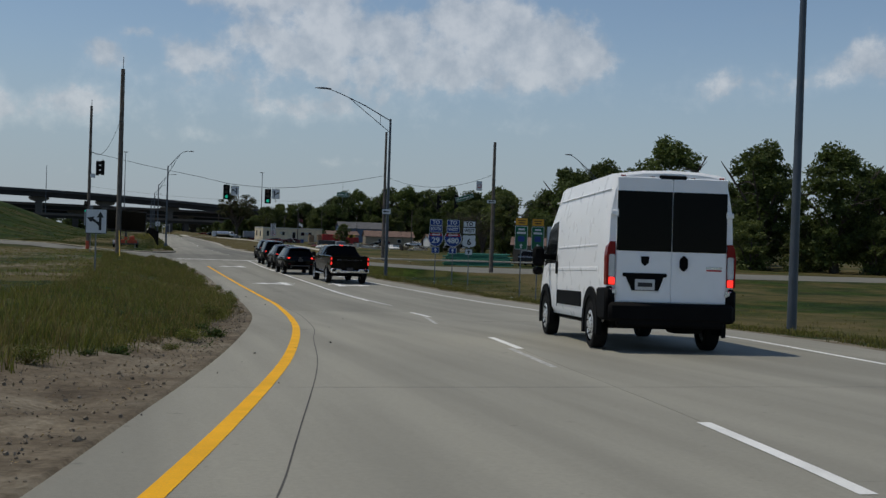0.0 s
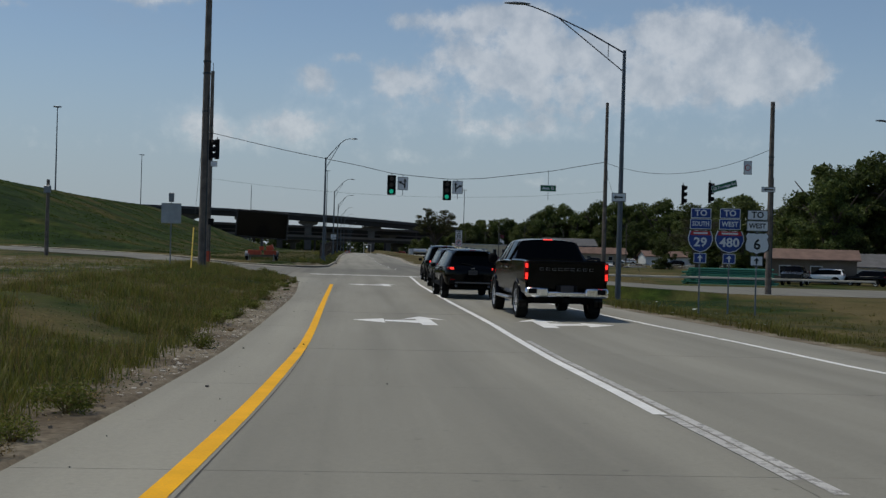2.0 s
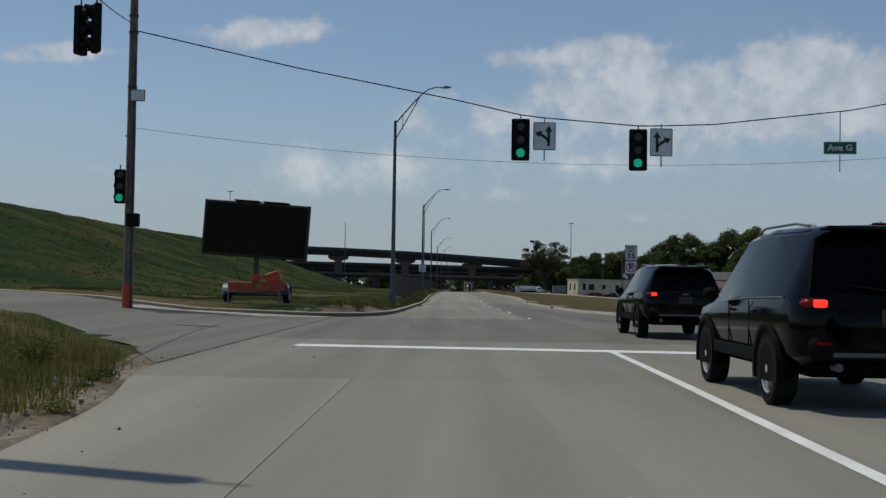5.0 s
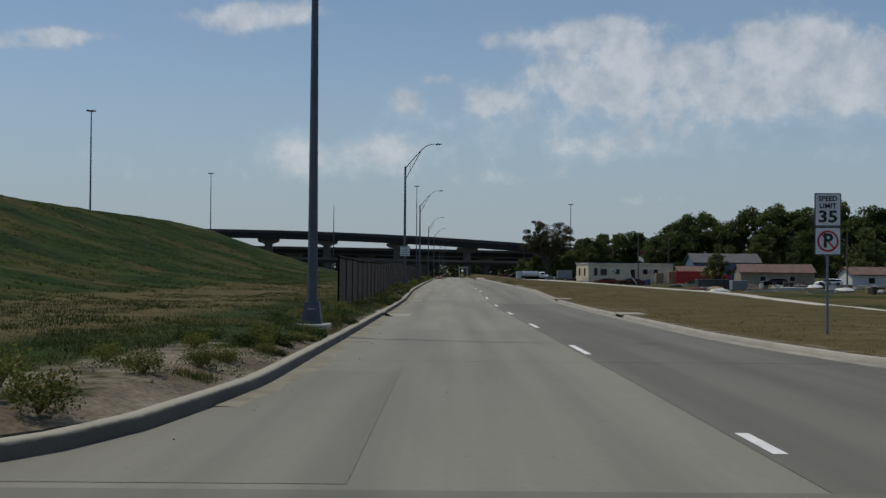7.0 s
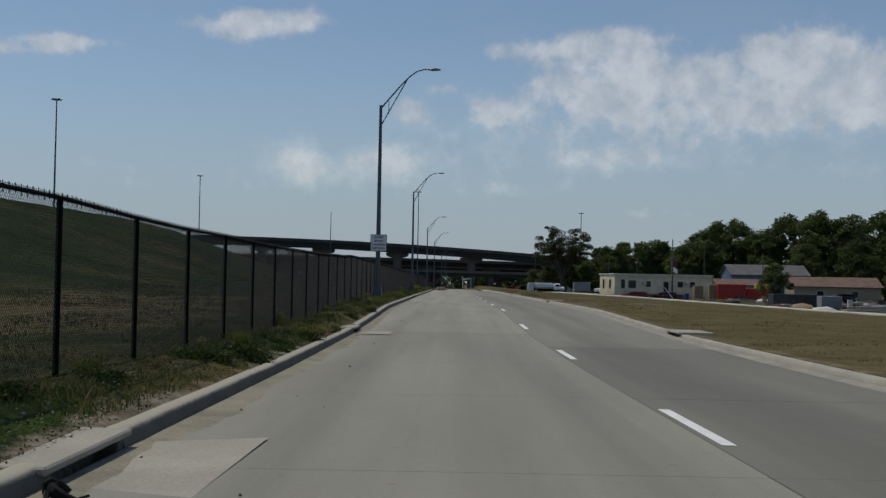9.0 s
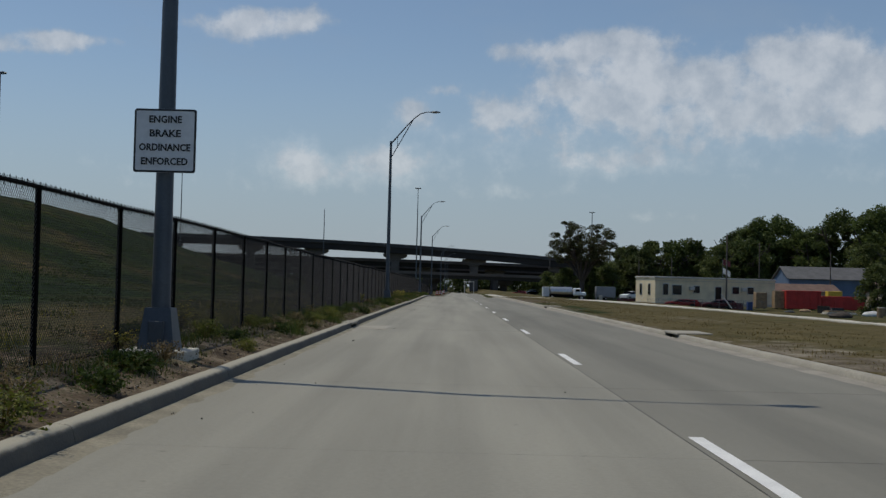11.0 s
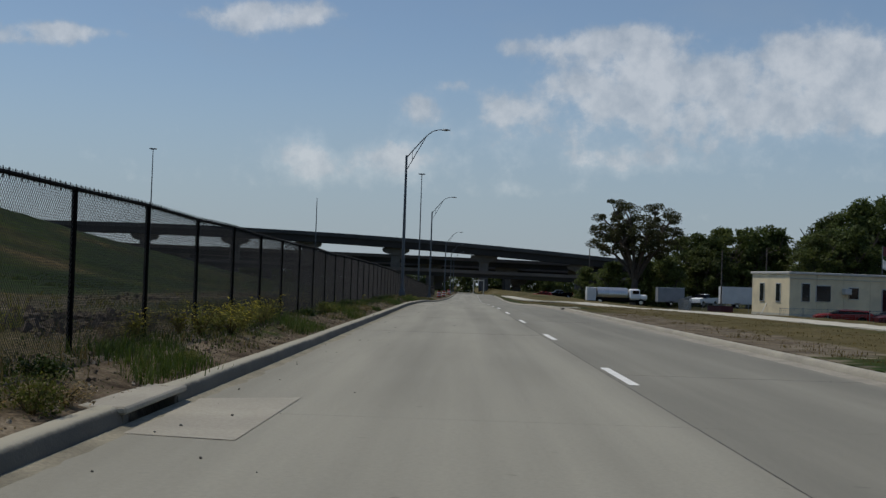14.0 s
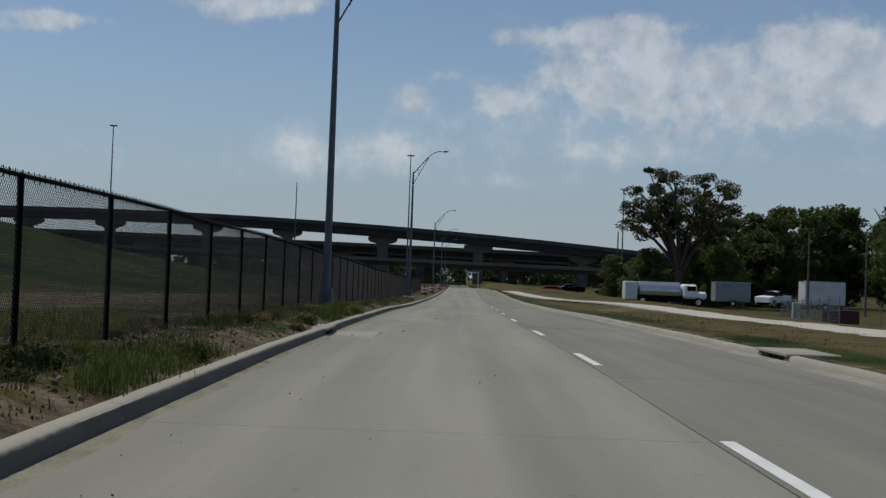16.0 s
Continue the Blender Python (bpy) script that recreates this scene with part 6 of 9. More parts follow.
def arrow_glyph(parent, cx, cz, s, flip, y=-0.011):
    """Black arrow ahead with a branch curving to one side."""
    k = -1 if flip else 1
    g = Geo()

    def poly(pts):
        g.plate([(cx + k * a * s, cz + b * s) for a, b in pts], 0.003, Matrix.Translation((0, y, 0)))
    poly([(0.12, -0.42), (0.24, -0.42), (0.24, 0.2), (0.12, 0.2)])
    poly([(0.02, 0.18), (0.34, 0.18), (0.18, 0.46)])
    prev = None
    for i in range(7):
        t = i / 6
        a = (0.18 - 0.36 * t ** 1.3, -0.25 + 0.33 * t ** 0.75)
        if prev:
            d = Vector((a[0] - prev[0], a[1] - prev[1])).normalized() * 0.06
            poly([(prev[0] - d.y, prev[1] + d.x), (prev[0] + d.y, prev[1] - d.x), (a[0] + d.y, a[1] - d.x), (a[0] - d.y, a[1] + d.x)])
        prev = a
    poly([(-0.08, 0.22), (-0.24, -0.06), (-0.42, 0.16)])
    part("arrow", g, SIGN_BLACK, parent)


def sign_thing(x, y, z, label, turn=0.0, group="road signs"):
    return thing("road_sign", (x, y, z), label, "road sign", group, turn=turn)


# lane-use signs
for x, y, w, z1, flip, tr in ((-8.45, 64.4, 0.92, 3.4, False, 0), (13.45, 64.8, 0.92, 3.36, True, -8)):
    z = land(x, y)
    s = sign_thing(x, y, z, "white lane-use sign with forked black arrow on steel post", tr)
    sign_post(s, z1 - z)
    f = panel(s, w, 1.1, 0, z1 - z - 0.55, SIGN_WHITE, SIGN_BLACK)
    arrow_glyph(f, 0, z1 - z - 0.55, 0.95, flip)

# route markers
def route(x, y, top, lines, shield, number, label, gap=0.0):
    z = land(x, y)
    s = sign_thing(x, y, z, label, -10)
    h = top - z
    sign_post(s, h, 0)
    blue = shield != "us"
    bg, ink = (SIGN_BLUE, SIGN_WHITE) if blue else (SIGN_WHITE, SIGN_BLACK)
    f = panel(s, 0.80, 0.40, 0, h - 0.20, bg, ink)
    lettering(lines[0], 0.34, ink, f, face_at(0, h - 0.20))
    f = panel(s, 0.84, 0.42, 0, h - 0.63, bg, ink)
    lettering(lines[1], 0.27, ink, f, face_at(0, h - 0.63), 0.66)
    cz = h - 1.30
    w = 0.98 if len(number) < 3 else 1.14
    if blue:
        half = [(0, 0.40), (0.18, 0.44), (0.34, 0.40), (0.42, 0.44), (0.49, 0.22), (0.50, 0.02), (0.42, -0.22), (0.24, -0.42), (0, -0.50)]
    else:
        half = [(0, 0.40), (0.14, 0.44), (0.30, 0.42), (0.38, 0.46), (0.48, 0.32), (0.42, 0.18), (0.49, -0.08), (0.46, -0.30), (0.30, -0.40), (0.12, -0.42), (0, -0.50)]

    def shape(k):
        return [(a * w * k, cz + b * 0.94 * k) for a, b in half] + [(-a * w * k, cz + b * 0.94 * k) for a, b in reversed(half[1:-1])]
    f = part("shield", Geo().plate(shape(1.0), 0.005), SIGN_WHITE if blue else SIGN_BLACK, s, "route shield")
    part("field", Geo().plate(shape(0.93), 0.003, Matrix.Translation((0, -0.005, 0))), SIGN_BLUE if blue else SIGN_WHITE, f)
    if blue:
        part("red_band", Geo().plate([(-0.42 * w, cz + 0.22), (0.42 * w, cz + 0.22), (0.37 * w, cz + 0.385), (-0.37 * w, cz + 0.385)], 0.003, Matrix.Translation((0, -0.008, 0))), SIGN_RED, f)
        part("band_marks", Geo().box((0, -0.0105, cz + 0.30), (0.56 * w, 0.002, 0.07)), SIGN_WHITE, f)
    lettering(number, 0.5 if blue else 0.56, SIGN_WHITE if blue else SIGN_BLACK, f, face_at(0, cz - 0.07, -0.011), 0.52 if len(number) == 2 else 0.78 if len(number) == 3 else None)
    f = panel(s, 0.50, 0.40, 0, h - 2.0, bg, ink)
    g = Geo().plate([(-0.035, h - 2.14), (0.035, h - 2.14), (0.035, h - 1.99), (-0.035, h - 1.99)], 0.003, Matrix.Translation((0, -0.011, 0)))
    g.plate([(-0.11, h - 2.0), (0.11, h - 2.0), (0, h - 1.86)], 0.003, Matrix.Translation((0, -0.011, 0)))
    part("arrow", g, ink, f)
    s.scale = (1.17, 1.17, 1.17)
    s.location.z = top - h * 1.17


route(15.25, 96.4, 3.92, ("TO", "SOUTH"), "i", "29", "blue interstate route marker assembly with red band")
route(16.45, 95.8, 3.92, ("TO", "WEST"), "i", "480", "wide blue interstate route marker assembly with red band")
route(17.55, 95.2, 3.86, ("TO", "WEST"), "us", "6", "white federal highway route marker assembly")

# green guide signs
for x, y, seed in ((14.72, 74.1, 1), (16.0, 74.9, 2)):
    z = land(x, y)
    s = sign_thing(x, y, z, "narrow green guide sign with yellow top panel", -10)
    h = 3.88 - z
    sign_post(s, h)
    f = panel(s, 0.74, 0.45, 0, h - 0.22, SIGN_YELLOW, SIGN_BLACK)
    for k in range(2):
        part("text_bar", Geo().box((0, -0.011, h - 0.15 - 0.14 * k), (0.46 - 0.1 * k, 0.003, 0.06)), SIGN_BLACK, f)
    f = panel(s, 0.74, 1.35, 0, h - 1.14, SIGN_GREEN, SIGN_WHITE)
    part("text_bar", Geo().box((0, -0.011, h - 0.66), (0.36, 0.003, 0.10)), SIGN_WHITE, f)
    part("text_bar", Geo().box((0, -0.011, h - 0.86), (0.52, 0.003, 0.12)), SIGN_WHITE, f)
    part("shield_bar", Geo().plate(rounded(0.38, 0.32, 0.08, 0, h - 1.2), 0.003, Matrix.Translation((0, -0.011, 0))), SIGN_BLUE, f)
    g = Geo().plate([(-0.04, h - 1.75), (0.04, h - 1.75), (0.04, h - 1.6), (-0.04, h - 1.6)], 0.003, Matrix.Translation((0, -0.011, 0)))
    g.plate([(-0.11, h - 1.61), (0.11, h - 1.61), (0, h - 1.48)], 0.003, Matrix.Translation((0, -0.011, 0)))
    part("arrow", g, SIGN_WHITE, f)

# speed limit and no parking
z = land(8.95, 151.85)
s = sign_thing(8.95, 151.85, z, "white speed limit sign over a no-parking sign")
h = 3.46 - z
sign_post(s, h)
f = panel(s, 0.66, 0.82, 0, h - 0.41, SIGN_WHITE, SIGN_BLACK)
lettering("SPEED", 0.17, SIGN_BLACK, f, face_at(0, h - 0.14), 0.46)
lettering("LIMIT", 0.17, SIGN_BLACK, f, face_at(0, h - 0.32), 0.42)
lettering("35", 0.40, SIGN_BLACK, f, face_at(0, h - 0.59), 0.46)
f = panel(s, 0.66, 0.70, 0, h - 1.18, SIGN_WHITE, SIGN_BLACK)
lettering("P", 0.48, SIGN_BLACK, f, face_at(0.0, h - 1.18))
g = Geo()
n = 28
g.grid([[(math.cos(2 * math.pi * k / n) * r, -0.0125, h - 1.18 + math.sin(2 * math.pi * k / n) * r) for r in (0.215, 0.265)] for k in range(n + 1)])
g.add([(-0.17, -0.0128, h - 1.02), (-0.14, -0.0128, h - 0.99), (0.17, -0.0128, h - 1.34), (0.14, -0.0128, h - 1.37)], [(0, 1, 2, 3)])
part("ban_ring", g, SIGN_RED, f, "red ring and slash")

# engine brake sign on the second lamp
holder = thing("notice_sign", (-3.72, 216.52, land(-3.75, 216.7)), "white engine brake notice strapped to a street lamp", "road sign", "road signs")
hz = 3.02 - land(-3.75, 216.7)
f = panel(holder, 0.80, 0.82, 0, hz, SIGN_WHITE, SIGN_BLACK)
for k, (t, w) in enumerate((("ENGINE", 0.42), ("BRAKE", 0.40), ("ORDINANCE", 0.66), ("ENFORCED", 0.60))):
    lettering(t, 0.125, SIGN_BLACK, f, face_at(0, hz + 0.27 - 0.18 * k), w)
part("strap", Geo().box((0, 0.09, hz + 0.25), (0.26, 0.18, 0.03)).box((0, 0.09, hz - 0.25), (0.26, 0.18, 0.03)), GALV, holder)


# ---- wooden poles, span wires and signals ----
def wood_pole(x, y, top, r=0.17, label="weathered wooden utility pole at the junction", spike=0.6):
    z = land(x, y)
    ob = thing("utility_pole", (x, y, z - 0.3), label, "utility pole", "wooden poles")
    h = top - z + 0.3
    part("shaft", Geo().tube([(0, 0, 0), (0, 0, h * 0.5), (0, 0, h)], [r, r * 0.88, r * 0.72], 12), WOOD_POLE, ob, smooth=40)
    if spike:
        part("ground_wire_rod", Geo().cyl((0.02, 0, h - 0.5), (0.02, 0, h + spike), 0.025, n=6), DARK_STEEL, ob)
    for zz in (h * 0.55, h * 0.68, h * 0.72):
        part("clamp", Geo().cyl((0, 0, zz), (0, 0, zz + 0.08), r * 0.95, n=10), DARK_STEEL, ob)
    part("conduit", Geo().cyl((r * 0.8, -r * 0.7, 0.2), (r * 0.7, -r * 0.55, h * 0.62), 0.035, n=6), DARK_STEEL, ob)
    return ob


wood_pole(-8.1, 98.9, 14.1, 0.2, spike=0.9)
wood_pole(-11.5, 129.4, 14.2, 0.17)
wood_pole(19.0, 134.8, 13.7, 0.17, spike=0)
wood_pole(25.4, 115.2, 11.6, 0.19, spike=0)
wood_pole(41.1, 377, 9.9, 0.13, "wooden pole beside the site office", spike=0)
for x, y, t in ((52, 400, 9.8), (64, 400, 8.5), (36.8, 432, 7.3), (43.8, 435, 7.9), (22.5, 470, 8.2), (60, 300, 8.5), (75, 250, 9.0)):
    wood_pole(x, y, t, 0.11, "plain wooden pole among yards and trees", spike=0)


def wire(name, a, b, sag, r, parent=None, label="", n=24):
    pts = []
    for i in range(n + 1):
        t = i / n
        p = Vector(a).lerp(Vector(b), t)
        p.z -= sag * 4 * t * (1 - t)
        pts.append(p)
    g = Geo().tube(pts, r, 5)
    if parent:
        return part(name, g, CABLE, parent, label)
    return solid(name, g, CABLE, label, "cable")


solid("span_wire", Geo().tube([(-11.4, 129.4, 9.68), (-6, 130.3, 8.65), (-0.5, 131.2, 7.76), (1.86, 131.5, 7.3), (2.7, 131.6, 7.22), (6.12, 131.9, 7.02), (6.9, 131.95, 7.04), (9.0, 132.5, 7.2), (14.5, 134.2, 8.05), (18.9, 134.8, 8.95)], 0.022, 5),
      CABLE, "thick black signal span wire between wooden poles", "cable")
wire("tether_wire", (-11.4, 129.4, 6.35), (18.9, 134.8, 6.6), 0.85, 0.007, label="thin lower tether wire under the signals")
wire("span_wire", (19.0, 134.8, 8.9), (25.4, 115.2, 8.6), 1.2, 0.016, label="black span wire carrying side street signals")
wire("span_wire", (-8.1, 98.9, 10.6), (-11.3, 129.2, 9.8), 1.3, 0.016, label="black span wire between two wooden poles")
wire("guy_wire", (19.0, 134.8, 8.2), (21.5, 131.5, -0.6), 0.0, 0.01, label="thin steel guy wire beside the junction")
for a, b in (((-7.84, 93.1, 0.15), (-7.97, 94.7, 2.3)),):
    solid("guy_guard", Geo().tube([a, b], 0.03, 8), YELLOW_GUARD, "yellow plastic guy wire guard leaning in grass", "guy guard", group="guy guards")
    far = Vector(b).lerp(Vector((-8.1, 98.8, 8.2)), 1.0)
    wire("guy_wire", b, tuple(far), 0.0, 0.008, label="thin steel guy wire running up a wooden pole")


def signal_head(x, y, ztop, h, label, lit=None, turn=0.0, w=None, plate=True):
    """Three-lamp signal with visors, hung from its wire."""
    w = w or h * 0.30
    ob = thing("traffic_signal", (x, y, ztop), label, "traffic signal", "traffic signals", turn=turn)
    cell = h / 3
    part("housing", Geo().cbox((0, 0.05, -h / 2), (w, 0.2, h), 0.03), SIGNAL_BLACK, ob)
    if plate:
        part("backplate", Geo().plate(rounded(w * 1.55, h * 1.06, 0.06, 0, -h / 2), 0.01, Matrix.Translation((0, 0.0, 0))), SIGNAL_BLACK, ob)
    part("hanger", Geo().cyl((0, 0.05, 0), (0, 0.05, 0.16), 0.025, n=6), DARK_STEEL, ob)
    for k in range(3):
        cz = -cell * (k + 0.5)
        on = lit == k
        lens = part("lens", Geo().cyl((0, -0.05, cz), (0, -0.075, cz), cell * 0.34, cell * 0.3, 16), GREEN_ON if on else LENS_OFF, ob, "lit green lens" if on else "unlit lens")
        g = Geo()
        rows = []
        for i in range(11):
            a = radians(-35 + 25 * i)
            rows.append([(math.cos(a) * cell * 0.40, yy, cz + math.sin(a) * cell * 0.40) for yy in (-0.05, -0.26 + 0.10 * (i in (0, 10)))])
        g.grid(rows)
        part("visor", g, SIGNAL_BLACK, lens)
    return ob


signal_head(1.86, 131.5, 7.12, 1.42, "black traffic signal showing green on span wire", 2, w=0.42)
signal_head(6.12, 131.9, 6.86, 1.42, "black traffic signal showing green, hung beside a sign", 2, w=0.42, turn=-8)
for x, zt, flip in ((2.72, 7.06, False), (6.9, 6.9, True)):
    s = thing("hanging_sign", (x, 131.6, zt), "white lane-use sign hung from the span wire", "road sign", "hanging signs")
    f = panel(s, 0.80, 1.0, 0, -0.5, SIGN_WHITE, SIGN_BLACK)
    arrow_glyph(f, 0, -0.5, 0.85, flip)
    part("hanger", Geo().cyl((0, 0.02, -1.38), (0, 0.02, 0.15), 0.025, n=6), GALV, s)
s = thing("street_name_sign", (14.5, 135.3, 7.0), "green street name plate hung from the span wire", "road sign", "hanging signs", turn=-6)
f = panel(s, 1.25, 0.5, 0, -0.25, SIGN_GREEN, SIGN_WHITE)
lettering("Ave G", 0.34, SIGN_WHITE, f, face_at(0, -0.25), 0.95)
part("hanger", Geo().cyl((0, 0.02, -1.2), (0, 0.02, 1.2), 0.02, n=6), GALV, s)
# heads fixed to the pole on the other corner
signal_head(-10.05, 120.4, 8.45, 1.3, "black traffic signal cluster hung on the side wire", None, turn=-60, plate=False)
signal_head(-10.4, 120.5, 8.4, 1.3, "black traffic signal head facing away on the side wire", None, turn=70, plate=False)
signal_head(-11.75, 129.05, 4.9, 1.15, "low black signal head showing green on a wooden pole", 2, turn=5, plate=False)
s = thing("pole_sign", (-11.2, 129.0, 7.4), "small white sign on a wooden pole", "road sign", "pole signs")
panel(s, 0.5, 0.4, 0, 0, SIGN_WHITE, SIGN_BLACK)
s = thing("pole_sign", (-11.45, 129.15, 3.2), "small dark pedestrian signal on a wooden pole", "pedestrian signal")
part("housing", Geo().cbox((0.15, 0, 0), (0.4, 0.3, 0.45), 0.03), SIGNAL_BLACK, s)
s = thing("marker_wrap", (-11.5, 129.4, land(-11.5, 129.4)), "faded orange sleeve round a pole foot", "pole sleeve")
part("sleeve", Geo().cyl((0, 0, 0.05), (0, 0, 1.0), 0.19, n=12), ORANGE, s)
# side street signals and signs
signal_head(22.7, 125.4, 6.75, 1.4, "black signal head seen from behind on side wire", None, turn=75)
signal_head(23.5, 121.6, 6.75, 1.4, "black signal head seen from its side on wire", None, turn=75)
s = thing("street_name_sign", (24.05, 120.4, 6.55), "long green street name plate with white letters on a side wire", "road sign", "hanging signs", turn=20)
f = panel(s, 2.15, 0.46, 0, -0.1, SIGN_GREEN, SIGN_WHITE)
lettering("SB Frontage Rd", 0.26, SIGN_WHITE, f, face_at(0, -0.1), 1.9)
s.rotation_mode = "XYZ"
s.matrix_world = Matrix.Translation((24.05, 120.4, 6.55)) @ Euler((0, radians(-15), radians(20))).to_matrix().to_4x4()
s = thing("prohibition_sign", (24.7, 117.6, 8.0), "small round-symbol white sign on side wire", "road sign", "hanging signs")
f = panel(s, 0.55, 0.9, 0, -0.45, SIGN_WHITE, SIGN_BLACK)
part("ring", Geo().plate(rounded(0.4, 0.4, 0.19, 0, -0.45), 0.003, Matrix.Translation((0, -0.011, 0))), SIGN_RED, f)
part("symbol", Geo().plate(rounded(0.3, 0.3, 0.14, 0, -0.45), 0.003, Matrix.Translation((0, -0.014, 0))), SIGN_WHITE, f)
s = thing("one_way_sign", (25.25, 114.9, 6.0), "small black and white arrow sign on a wooden pole", "road sign", "pole signs")
f = panel(s, 0.9, 0.32, -0.1, 0, SIGN_WHITE, SIGN_BLACK)
part("arrow", Geo().plate([(-0.42, 0), (-0.25, 0.1), (-0.25, 0.05), (0.22, 0.05), (0.22, -0.05), (-0.25, -0.05), (-0.25, -0.1)], 0.003, Matrix.Translation((0, -0.011, 0))), SIGN_BLACK, f)
s = thing("one_way_sign", (11.75, 98.3, 4.4), "small white arrow sign on a street lamp", "road sign", "pole signs")
f = panel(s, 0.7, 0.42, 0, 0, SIGN_WHITE, SIGN_BLACK)
part("arrow", Geo().plate([(-0.28, 0), (-0.12, 0.1), (-0.12, 0.04), (0.2, 0.04), (0.2, -0.04), (-0.12, -0.04), (-0.12, -0.1)], 0.003, Matrix.Translation((0, -0.011, 0))), SIGN_BLACK, f)

# sign backs on the far corner
z = land(-10.2, 102.9)
s = sign_thing(-10.2, 102.9, z, "bare aluminium back of a square sign on a post", 180)
sign_post(s, 3.65 - z, y=-0.03)
panel(s, 1.0, 1.02, 0, 3.1 - z, SIGN_WHITE)
part("lamp_box", Geo().cbox((0, 0.05, 3.9 - z), (0.26, 0.2, 0.46), 0.03), GALV, s)
z = land(-19.4, 115)
s = thing("marker_post", (-19.4, 115, z), "slender dark post with a small box by the side street", "post")
part("post", Geo().cyl((0, 0, -0.2), (0, 0, 5.2 - z), 0.13, 0.1, 8), WOOD_POLE, s)
part("box", Geo().cbox((0, -0.15, 4.6 - z), (0.4, 0.25, 0.45), 0.03), GALV, s)

# ---- message trailer ----
def message_trailer(x, y, z):
    ob = thing("message_sign_trailer", (x, y, z), "orange trailer carrying a blank dark message board", "message sign", turn=0)
    t = Matrix.Rotation(radians(3.4), 3, "Y")
    board = part("message_board", Geo().cbox((0.0, -0.5, 2.76), (4.02, 0.22, 2.10), 0.03, t.to_4x4().to_3x3()), SCREEN, ob, "blank dark matrix board")
    part("screen", Geo().cbox((0.0, -0.615, 2.76), (3.82, 0.02, 1.90), 0.008, t), CAR_GLASS, board)
    for dx in (-0.35, 0.75):
        part("solar_panel", Geo().cbox((dx, -0.35, 3.85 - dx * 0.06), (0.95, 0.9, 0.04), 0.01, t), SCREEN, board)
    part("mast", Geo().cbox((0.0, -0.32, 1.35), (0.2, 0.2, 1.2), 0.015), DARK_STEEL, ob)
    part("mast_collar", Geo().cbox((0.0, -0.3, 0.95), (0.34, 0.3, 0.3), 0.02), ORANGE, ob)
    part("battery_box", Geo().cbox((-0.55, 0, 0.62), (1.0, 0.9, 0.36), 0.02), ORANGE, ob)
    part("battery_box", Geo().cbox((0.65, 0, 0.62), (0.95, 0.9, 0.34), 0.02), ORANGE, ob)
    part("control_box", Geo().cbox((0.62, 0, 0.98), (0.55, 0.4, 0.40), 0.02, Matrix.Rotation(radians(-18), 3, "Y")), ORANGE, ob)
    part("frame", Geo().cbox((0, 0, 0.40), (2.3, 0.1, 0.08), 0.01).cbox((0, 0.5, 0.40), (2.3, 0.08, 0.08), 0.01).cbox((0, -0.5, 0.40), (2.3, 0.08, 0.08), 0.01), DARK_STEEL, ob)
    part("axle", Geo().cyl((-1.12, 0, 0.3), (1.12, 0, 0.3), 0.04), DARK_STEEL, ob)
    for s in (-1, 1):
        wheel(ob, s * 1.14, 0, 0.33, 0.22, 0.19, 5)
        g = Geo()
        g.grid([[(s * 1.14 + a, math.cos(u) * 0.40, 0.33 + math.sin(u) * 0.40) for a in (-0.14, 0.14)] for u in [math.pi * k / 10 for k in range(11)]])
        part("mudguard", g, DARK_STEEL if s > 0 else GALV, ob)
    for dx, dy in ((-0.95, -0.8), (0.95, -0.8), (-0.95, 0.8), (0.95, 0.8)):
        part("jack", Geo().cyl((dx, dy, 0), (dx, dy, 0.55), 0.03, n=8).cbox((dx, dy, 0.01), (0.2, 0.2, 0.03), 0.004), GALV, ob)
    part("cable", Geo().tube([(-0.75, -0.1, 1.75), (-0.85, -0.12, 1.3), (-0.6, -0.15, 0.85), (-0.3, -0.2, 0.8)], 0.015, 5), CABLE, ob)


message_trailer(-7.98, 134.7, land(-7.98, 134.7) + 0.05)


